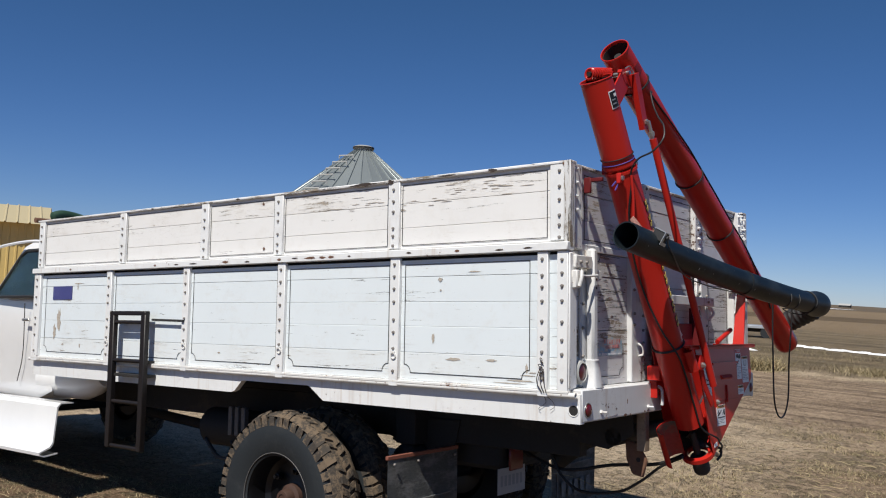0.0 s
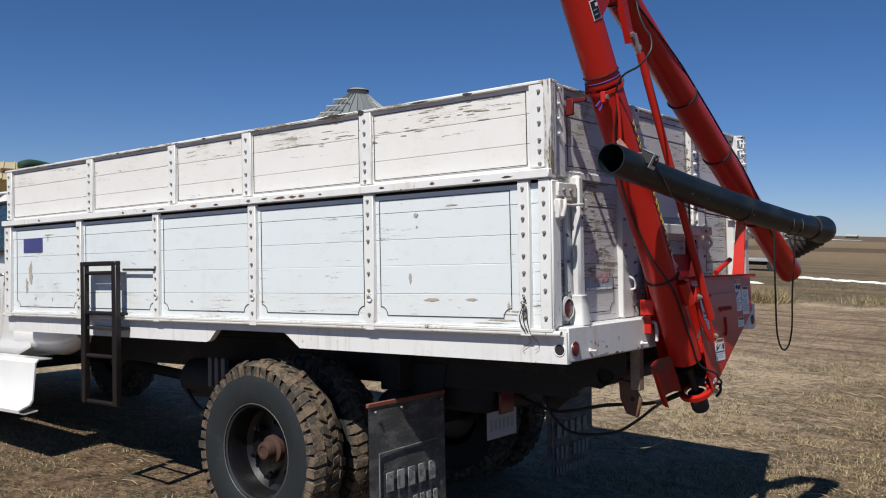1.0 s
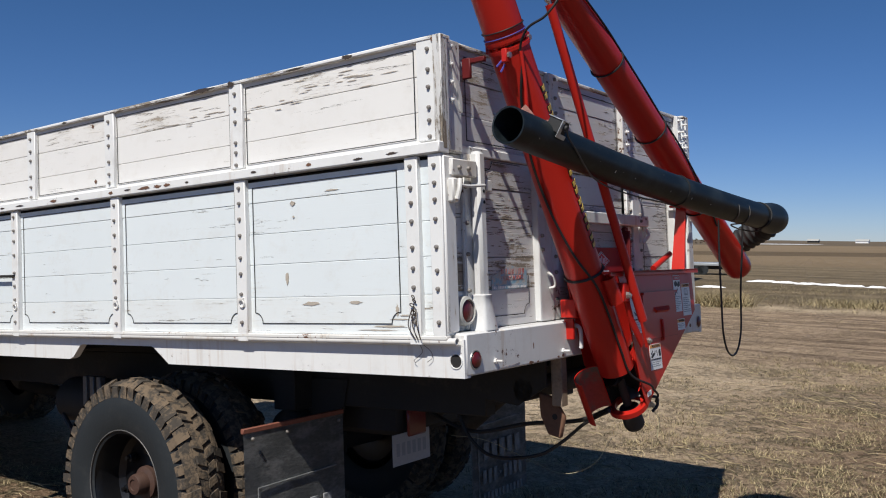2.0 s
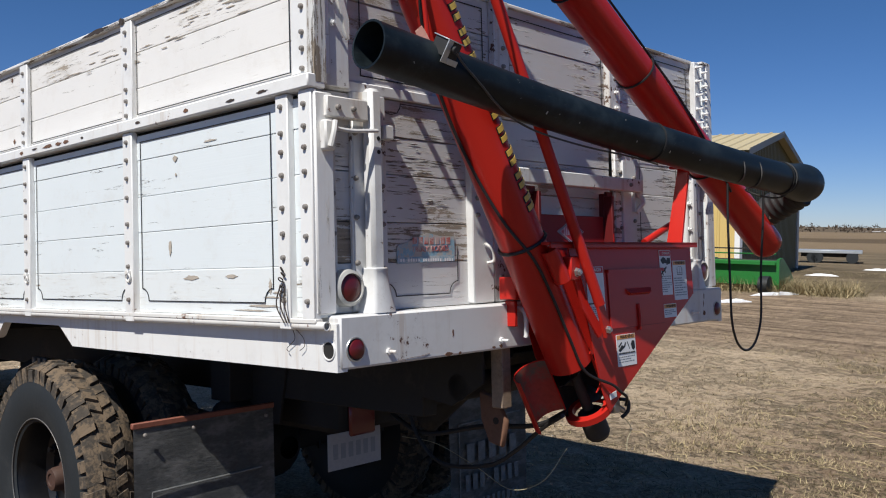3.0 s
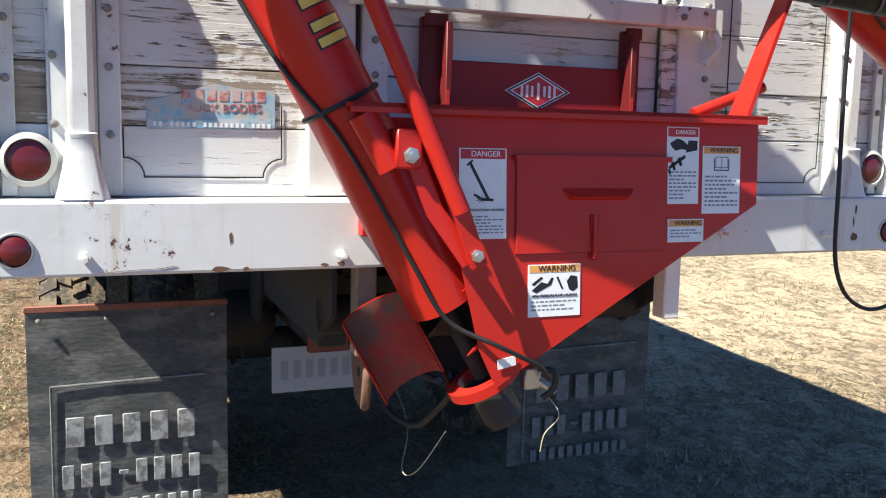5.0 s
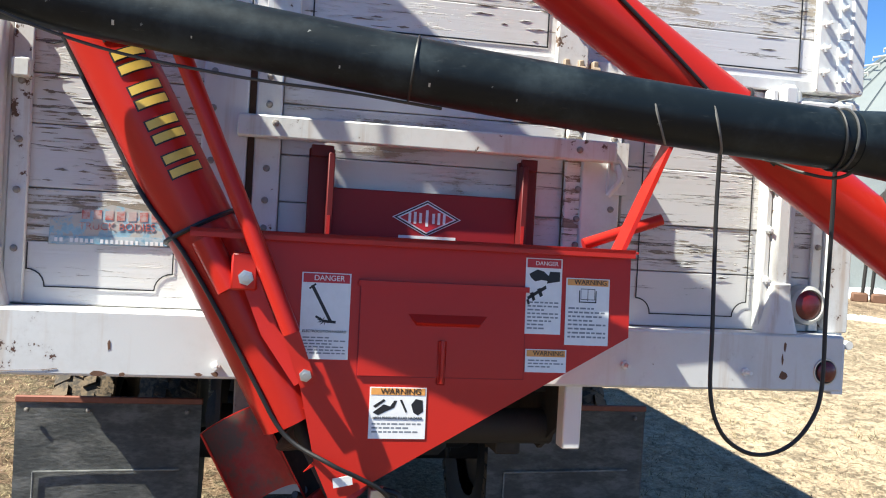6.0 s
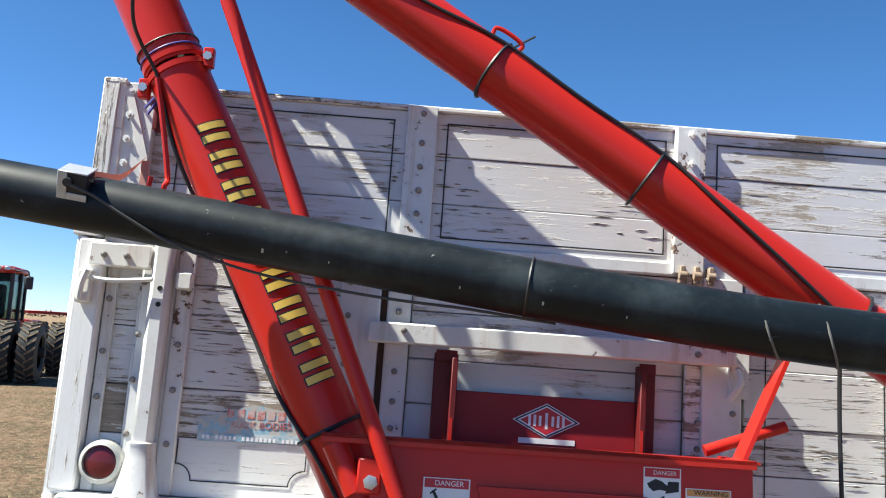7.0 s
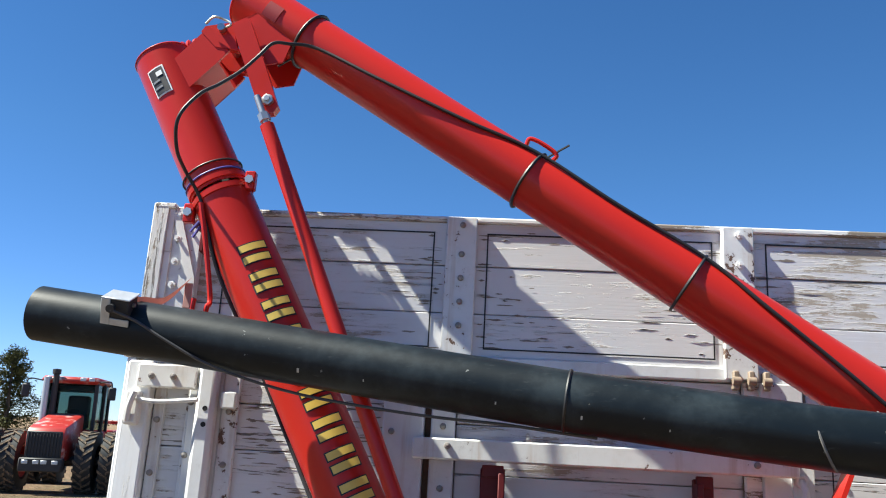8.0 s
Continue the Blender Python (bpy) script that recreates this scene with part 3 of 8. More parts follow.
for k, (x, y, a, b, turn) in enumerate(((-9.4, 39.6, 0.5, 0.14, 10), (-8.3, 39.2, 0.6, 0.2, 4), (-7.2, 38.9, 0.42, 0.16, 12), (-6.3, 38.3, 0.5, 0.10, 4), (-5.3, 38.0, 0.4, 0.16, 0), (-10.5, 40.0, 0.7, 0.14, 18), (-4.3, 38.3, 0.35, 0.18, 14), (-120, 440, 16, 5.0, 4), (-7.6, 21.6, 0.7, 0.06, 66), (-7.3, 18.4, 0.5, 0.08, 60), (-10.5, 33.0, 0.5, 0.12, 20), (-13.55, 13.1, 1.0, 0.30, 64), (-13.0, 14.3, 0.7, 0.26, 58), (-10.6, 10.4, 0.5, 0.09, 50))):
    snow_patch(x, y, a, b, turn, k)

# ---- truck ----
truck = thing("grain_truck", (-2.0, 1.28, -0.03), "old white grain truck with peeling wooden box and dual rear wheels", "truck", world_m=TRUCK)

bolt_bm = lathe(bmesh.new(), [(0.0001, 0.0), (0.0088, 0.0), (0.0088, 0.003), (0.0068, 0.010), (0.0001, 0.012)], (0, 0, 0), (0, 0, 1), 10)
BOLT = mesh_of(bolt_bm, "bolt", OLD_BOLT)
stud_bm = tube(bmesh.new(), [(0, 0, 0), (0, 0, 0.035)], 0.005, 8)
lathe(stud_bm, [(0.011, 0.0), (0.011, 0.009), (0.0001, 0.009)], (0, 0, 0), (0, 0, 1), 6)
STUD = mesh_of(stud_bm, "bolt", WHITE)
short_bm = tube(bmesh.new(), [(0, 0, 0), (0, 0, 0.017)], 0.005, 8)
lathe(short_bm, [(0.011, 0.0), (0.011, 0.008), (0.0001, 0.008)], (0, 0, 0), (0, 0, 1), 6)
SHORT_STUD = mesh_of(short_bm, "bolt", WHITE)
TO_SIDE = Matrix.Rotation(radians(90), 4, "X")
TO_REAR = Matrix.Rotation(radians(90), 4, "Y")


def planks(parent, axis, ends, seams, face, thick, material):
    """Boards that run along an axis, one above another, with worn edges and small gaps."""
    for lo, hi in zip(seams, seams[1:]):
        d = random.uniform(-0.0015, 0.0015)
        bm = bmesh.new()
        a, b = (face + d, face + d + thick) if thick > 0 else (face + d + thick, face + d)
        if axis == "x":
            box(bm, (ends[0], a, lo + 0.0008), (ends[1], b, hi - 0.0008), 0.0016)
        else:
            box(bm, (a, ends[0], lo + 0.0012), (b, ends[1], hi - 0.0012), 0.002)
        part("board", bm, material, parent)


UP_SEAMS = (2.022, 2.141, 2.277, 2.404)
LOW_SEAMS = (1.300, 1.453, 1.595, 1.728, 1.865, 1.958)


def stripe(parent, pts, axis, level, width=0.0035, shut=True):
    """A thin painted line round a panel."""
    bm = bmesh.new()
    ends = list(zip(pts, pts[1:] + pts[:1])) if shut else list(zip(pts, pts[1:]))
    for p, q in ends:
        v = Vector((q[0] - p[0], q[1] - p[1]))
        n = Vector((-v.y, v.x)).normalized() * width / 2
        e = v.normalized() * width / 2
        quad = [(p[0] - e.x + n.x, p[1] - e.y + n.y), (q[0] + e.x + n.x, q[1] + e.y + n.y), (q[0] + e.x - n.x, q[1] + e.y - n.y), (p[0] - e.x - n.x, p[1] - e.y - n.y)]
        slab(bm, quad, axis, level, level + (-0.0012 if axis == "y" else 0.0012))
    part("pinstripe", bm, INK, parent, "thin black painted border line", smooth=False)


def notched(x0, x1, z0, z1, cut=0.045):
    """A rectangle with scooped corners at the foot."""
    out = [(x0, z1), (x0, z0 + cut)]
    for k in range(0, 7):
        a = math.pi / 2 * k / 6
        out.append((x0 + cut * math.sin(a), z0 + cut * math.cos(a)))
    for k in range(0, 7):
        a = math.pi / 2 * k / 6
        out.append((x1 - cut * math.cos(a), z0 + cut * math.sin(a)))
    return out + [(x1, z1)]


def left_wall():
    bm = bmesh.new()
    box(bm, (-5.012, 0.008, 1.974), (0.043, 0.075, 2.016), 0.004)
    wall = part("side_wall", bm, WHITE, truck, "white plank side with steel stakes, bolts and black pinstripes")
    planks(wall, "x", (-5.005, 0.036), UP_SEAMS[:3], 0.058, 0.04, UPPER_WOOD)
    planks(wall, "x", (-5.005, 0.036), UP_SEAMS[2:], 0.058, 0.04, UPPER_WOOD_WORN)
    planks(wall, "x", (-5.0, 0.036), LOW_SEAMS[:2], 0.045, 0.045, SIDE_WOOD_WORN)
    planks(wall, "x", (-5.0, 0.036), LOW_SEAMS[1:], 0.045, 0.045, SIDE_WOOD)
    # added black strip: its colour deepens the shade in the slot under the rail
    part("slot_liner", box(bmesh.new(), (-5.0, 0.088, 1.93), (0.0, 0.098, 2.0), 0), FRAME, wall, "black strip that makes the slot under the rail look shaded")
    bm = box(bmesh.new(), (-5.015, 0.038, 2.403), (0.045, 0.1, 2.419), 0.004)
    part("top_edge", bm, CAP, wall, "weathered top edge with worn paint")
    bm = box(bmesh.new(), (-5.0, 0.02, 1.284), (0.04, 0.05, 1.3), 0.003)
    part("bottom_strip", bm, RUSTY_WHITE, wall)
    bm = hollow(bmesh.new(), [(-5.03, 0.035, 1.278), (0.075, 0.035, 1.278)], 0.0135, 0.0035, 14)
    part("hinge_tube", bm, RUSTY_WHITE, wall)
    for x, w in ((-4.95, 0.08), (-3.775, 0.08), (-2.796, 0.08), (-2.055, 0.08), (-1.095, 0.085), (-0.02, 0.11)):
        bm = box(bmesh.new(), (x - w / 2, 0.042, 2.026), (x + w / 2, 0.06, 2.412), 0.003)
        part("upper_stake", bm, WHITE, wall)
        for z in (2.365, 2.29, 2.235, 2.15, 2.095, 2.045):
            piece("bolt", BOLT, wall, (x, 0.0425, z + random.uniform(-0.008, 0.008)), TO_SIDE)
    for x, w in ((-4.943, 0.10), (-3.892, 0.065), (-2.952, 0.065), (-1.991, 0.068), (-1.061, 0.068), (-0.104, 0.06), (0.008, 0.06)):
        bm = box(bmesh.new(), (x - w / 2, 0.021, 1.265 if x < 0 else 1.296), (x + w / 2, 0.047, 1.972), 0.003)
        part("lower_stake", bm, WHITE, wall)
        for z in (1.93, 1.86, 1.79, 1.72, 1.62, 1.55, 1.47, 1.35):
            piece("bolt", BOLT, wall, (x, 0.0215, z + random.uniform(-0.012, 0.012)), TO_SIDE)
        if x < -0.2 and x > -4.5:
            bm = ring(bmesh.new(), (x + 0.004, 0.014, 1.43), (0, 1, 0.15), 0.016, 0.0035, 14)
            box(bm, (x - 0.012, 0.008, 1.442), (x + 0.014, 0.022, 1.456), 0.002)
            part("tie_ring", bm, RUSTY_WHITE, wall)
    starts = [-4.91, -3.735, -2.756, -2.015, -1.052]
    ends = [-3.815, -2.836, -2.095, -1.1375, -0.086]
    for a, b in zip(starts, ends):
        a, b = a + 0.012, b - 0.012
        stripe(wall, [(a, 2.043), (b, 2.043), (b, 2.382), (a, 2.382)], "y", 0.0575 - 0.002)
    edges = (-4.893, -3.892, -2.952, -1.991, -1.061, -0.134)
    for a, b in zip(edges, edges[1:]):
        stripe(wall, notched(a + 0.062, b - 0.055, 1.343, 1.932), "y", 0.0445 - 0.002)
    bm = box(bmesh.new(), (-4.723, 0.0405, 1.76), (-4.44, 0.044, 1.865))
    part("decal", bm, BLUE, wall, "faded dark blue rectangular sticker")
    rng = random.Random(17)

    def patch(x, z, w, h, level, material, name):
        pts = [(x + w / 2 * math.cos(a) * rng.uniform(0.55, 1.15), z + h / 2 * math.sin(a) * rng.uniform(0.55, 1.15)) for a in [2 * math.pi * k / 23 for k in range(23)]]
        part(name, slab(bmesh.new(), pts, "y", level, level - 0.001), material, wall)

    for x, z, w, h in ((-0.755, 1.848, 0.03, 0.022), (-0.752, 1.79, 0.012, 0.012), (-0.80, 1.535, 0.02, 0.06), (-0.66, 1.425, 0.10, 0.018), (-0.42, 1.428, 0.07, 0.015), (-0.205, 1.395, 0.018, 0.05), (-0.24, 1.333, 0.17, 0.009), (-0.19, 1.36, 0.10, 0.006), (-0.30, 1.318, 0.20, 0.006), (-0.17, 1.375, 0.05, 0.007), (-0.53, 1.885, 0.09, 0.008),
                       (-4.62, 1.60, 0.06, 0.20), (-4.68, 1.50, 0.05, 0.12), (-4.3, 1.40, 0.02, 0.03), (-4.55, 1.405, 0.03, 0.02), (-4.35, 1.885, 0.16, 0.008), (-4.36, 1.86, 0.012, 0.05), (-2.6, 1.40, 0.03, 0.012)):
        patch(x, z, w, h, 0.0432, POST_BARE, "bare_patch")
    for x, z in ((-2.2, 2.073), (-2.215, 2.362)):
        patch(x, z, 0.022, 0.022, 0.0562, RUST, "nail_rust")
    for x, w in ((-4.42, 0.03), (-2.52, 0.07), (-2.0, 0.04), (-1.72, 0.10), (-1.62, 0.06), (-1.55, 0.05), (-3.3, 0.03), (-0.62, 0.03)):
        patch(x, 1.994, w, 0.016, 0.0072, RUST, "rust_chip")
    for x, w, h in ((-1.33, 0.22, 0.02), (-1.12, 0.05, 0.03), (-0.42, 0.06, 0.02), (-2.45, 0.05, 0.015), (-3.4, 0.04, 0.014), (-0.72, 0.12, 0.01)):
        patch(x, 2.408, w, h, 0.0372, IRON, "bare_patch")
    patch(0.02, 2.402, 0.05, 0.028, 0.0372, RUST, "rust_chip")
    for x, w in ((-3.05, 0.05), (-2.86, 0.09), (-2.30, 0.05), (-1.86, 0.05), (-1.40, 0.03), (-0.95, 0.04), (-0.35, 0.05), (-0.18, 0.06)):
        patch(x, 1.992 + rng.uniform(-0.004, 0.006), w, 0.010, 0.0072, IRON, "rust_chip")
    for x, z in ((-0.62, 2.33), (-0.40, 2.34), (-0.28, 2.31), (-0.85, 2.30), (-0.95, 2.26), (-1.3, 2.31), (-1.5, 2.29)):
        for _ in range(5):
            patch(x + rng.uniform(-0.12, 0.12), z + rng.uniform(-0.03, 0.03), rng.uniform(0.03, 0.11), rng.uniform(0.0018, 0.005), 0.0565, POST_BARE, "bare_patch")
    # wire and chain on the rear stake
    bm = bmesh.new()
    rng = random.Random(5)
    for k in range(6):
        ring(bm, (-0.105 + rng.uniform(-0.006, 0.006), 0.012, 1.445 - 0.015 * k), (rng.uniform(-1, 1), 1, rng.uniform(-1, 1)), 0.0085, 0.002, 10, 5)
    for k in range(3):
        tube(bm, curve_points([(-0.11 + 0.01 * k, 0.01, 1.40), (-0.125 + 0.02 * k, 0.005, 1.34), (-0.10 + 0.012 * k, 0.014, 1.285)], 5), 0.0022, 5)
    part("chain", bm, IRON, wall, "rusty chain and twisted wire")
    bm = tube(bmesh.new(), curve_points([(-0.11, 0.05, 1.27), (-0.10, 0.052, 1.235), (-0.14, 0.053, 1.205), (-0.13, 0.05, 1.195)], 6), 0.0011, 5)
    tube(bm, curve_points([(-0.1, 0.05, 1.27), (-0.06, 0.052, 1.24), (-0.055, 0.053, 1.215), (-0.075, 0.05, 1.2)], 6), 0.0011, 5)
    part("wire", bm, IRON, wall)


left_wall()


def right_wall():
    bm = bmesh.new()
    box(bm, (-5.012, 2.47, 1.986), (0.043, 2.545, 2.024), 0.004)
    wall = part("side_wall", bm, WHITE, truck)
    planks(wall, "x", (-5.005, 0.036), UP_SEAMS, 2.465, 0.045, SIDE_WOOD)
    planks(wall, "x", (-5.0, 0.036), LOW_SEAMS, 2.47, 0.045, SIDE_WOOD)
    part("top_edge", box(bmesh.new(), (-5.015, 2.46, 2.403), (0.045, 2.53, 2.419), 0.004), CAP, wall)
    for x in (-4.95, -3.8, -2.8, -2.0, -1.1, -0.02):
        part("upper_stake", box(bmesh.new(), (x - 0.045, 2.511, 2.026), (x + 0.06, 2.543, 2.412), 0.003), WHITE, wall)
        part("lower_stake", box(bmesh.new(), (x - 0.035, 2.516, 1.27), (x + 0.035, 2.545, 1.978), 0.003), WHITE, wall)
    part("hinge_tube", tube(bmesh.new(), [(-5.03, 2.53, 1.278), (0.07, 2.53, 1.278)], 0.0125, 12), RUSTY_WHITE, wall)


right_wall()


def front_wall():
    bm = box(bmesh.new(), (-5.05, 0.08, 1.95), (-4.99, 2.48, 2.03), 0.004)
    wall = part("front_wall", bm, WHITE, truck)
    planks(wall, "y", (0.1, 2.46), UP_SEAMS, -5.0, -0.04, SIDE_WOOD)
    planks(wall, "y", (0.1, 2.46), LOW_SEAMS, -5.0, -0.04, SIDE_WOOD)
    part("pipe_end", tube(bmesh.new(), [(-5.03, 0.02, 2.425), (-5.03, 2.5, 2.425)], 0.022, 14), RUST, wall, "rusty pipe along the front top edge")


front_wall()
part("bed_floor", box(bmesh.new(), (-5.0, 0.09, 1.25), (0.0, 2.47, 1.29), 0.003), FRAME, truck)


def sills():
    for y0, y1 in ((0.062, 0.1), (2.47, 2.505)):
        bm = bmesh.new()
        slab(bm, [(-5.02, 1.148), (-2.485, 1.148), (-2.45, 1.16), (-2.385, 1.222), (-2.36, 1.228), (-1.775, 1.228), (-1.755, 1.222), (-1.64, 1.145), (0.085, 1.142), (0.085, 1.283), (-5.02, 1.283)], "y", y0, y1)
        sill = part("sill", bm, BEAM_WHITE, truck, "long white steel sill with a wheel notch")
        if y0 < 1:
            bm = lathe(bmesh.new(), [(0.0001, 0), (0.026, 0), (0.026, 0.001)], (0.048, 0.0615, 1.205), (0, -1, 0), 28)
            part("hole", bm, FRAME, sill, "round dark hole")
            part("hole_rim", ring(bmesh.new(), (0.048, 0.061, 1.205), (0, 1, 0), 0.0275, 0.003, 28), WHITE, sill)


sills()


def lamp(parent, y, z, x, r, name):
    """A round tail lamp: a housing, a bezel and a domed lens."""
    body = part(name, lathe(bmesh.new(), [(r * 1.35, -0.03), (r * 1.35, 0.0), (r * 1.28, 0.012), (r * 1.05, 0.018), (r * 1.02, 0.006), (0.0001, 0.006)], (x, y, z), (1, 0, 0), 36), TRIM if r > 0.035 else WHITE, parent, "round red tail lamp")
    part("lens", lathe(bmesh.new(), [(r, 0.006), (r * 0.97, 0.011), (r * 0.7, 0.015), (r * 0.3, 0.017), (0.0001, 0.0175)], (x, y, z), (1, 0, 0), 36), LENS, body, "dull red ribbed lens")


def rear_beam():
    bm = box(bmesh.new(), (0.0, 0.0702, 1.148), (0.0895, 2.503, 1.306), 0.007)
    beam = part("rear_beam", bm, REAR_BEAM, truck, "white steel rear beam with chipped lower edge")
    for y in (0.128, 2.445):
        bm = lathe(bmesh.new(), [(0.0001, 0), (0.034, 0), (0.034, 0.0012)], (0.0896, y, 1.205), (1, 0, 0), 28)
        part("hole", bm, FRAME, beam)
        part("hole_rim", ring(bmesh.new(), (0.0905, y, 1.205), (1, 0, 0), 0.0345, 0.003, 30), STEEL, beam)
        part("marker_lamp", lathe(bmesh.new(), [(0.029, 0.0008), (0.028, 0.004), (0.02, 0.008), (0.01, 0.010), (0.0001, 0.0105)], (0.0905, y + 0.003, 1.205), (1, 0, 0), 28), LENS, beam, "dark red marker lamp")
    for y, z in ((0.261, 1.188), (0.80, 1.18), (1.85, 1.21), (2.2, 1.2)):
        piece("bolt", STUD, beam, (0.0895, y, z), TO_REAR)
    rng = random.Random(11)
    for y, z, w, h in ((0.553, 1.223, 0.008, 0.028), (0.53, 1.157, 0.045, 0.016), (0.585, 1.155, 0.012, 0.012), (0.76, 1.158, 0.018, 0.012), (0.80, 1.16, 0.02, 0.014), (2.318, 1.272, 0.01, 0.03), (2.312, 1.235, 0.006, 0.03), (2.318, 1.19, 0.026, 0.03)):
        bm = bmesh.new()
        pts = [(y + w / 2 * math.cos(a) * rng.uniform(0.6, 1.2), z + h / 2 * math.sin(a) * rng.uniform(0.6, 1.2)) for a in [2 * math.pi * k / 9 for k in range(9)]]
        slab(bm, pts, "x", 0.0893, 0.0903)
        part("rust_chip", bm, RUST, beam)
    bm = tube(bmesh.new(), curve_points([(0.0905, 0.30, 1.156), (0.0905, 0.36, 1.16), (0.0905, 0.40, 1.161), (0.0905, 0.44, 1.166)], 5), 0.0007, 4)
    part("scratch", bm, RUST, beam)
    # clamp bracket and bent rod beside the auger tube
    bm = box(bmesh.new(), (0.08, 0.838, 1.225), (0.125, 0.852, 1.315), 0.002)
    part("bracket", bm, RED, beam)
    part("hook_rod", tube(bmesh.new(), curve_points([(0.08, 0.885, 1.285), (0.13, 0.885, 1.275), (0.135, 0.887, 1.2), (0.132, 0.887, 1.185)], 5), 0.009, 10), WHITE, beam)
    # posts under the beam
    for y0, mat_, foot in ((0.845, STAINED, 0.93), (1.702, WHITE, 0.975)):
        part("hanger", box(bmesh.new(), (0.0, y0, foot), (0.055, y0 + 0.05, 1.148), 0.004), mat_, beam)


rear_beam()


def flakes(parent, near, away, z0, z1, n):
    """Slivers of bare wood, darkened for crack shade, with curled lips of paint, closest together at `near`."""
    rng = random.Random(int(near * 1000))
    bare, curl = bmesh.new(), bmesh.new()
    way = 1 if away > near else -1
    for _ in range(n):
        y = near + (away - near) * rng.random() ** 2.2
        z = rng.uniform(z0, z1)
        long, high = rng.uniform(0.015, 0.07), rng.uniform(0.0015, 0.006)
        top = [(y + way * long * k / 5, z + high * rng.uniform(0.1, 1.0) * (1 - abs(k / 2.5 - 1)) + 0.0006) for k in range(6)]
        low = [(p, z - high * rng.uniform(0.1, 0.8) * (1 - abs(k / 2.5 - 1)) - 0.0006) for k, (p, q) in enumerate(top)]
        bare.faces.new([bare.verts.new((0.0012, p, q)) for p, q in top + low[::-1]])
        if rng.random() < 0.6:
            lip = rng.uniform(0.0006, 0.0018)
            one = [curl.verts.new((0.0014, p, q)) for p, q in top]
            two = [curl.verts.new((0.0014 + lip * (1 - abs(k / 2.5 - 1)), p, q - 0.6 * lip)) for k, (p, q) in enumerate(top)]
            for k in range(5):
                curl.faces.new((one[k], one[k + 1], two[k + 1], two[k]))
    tagged(part("bare_crack", bare, SHADED_WOOD, parent, "bare wood in cracked paint, darkened for crack shade", smooth=False), kind="stuff")
    tagged(part("curled_paint", curl, TAIL_STEEL, parent, smooth=False), kind="stuff")


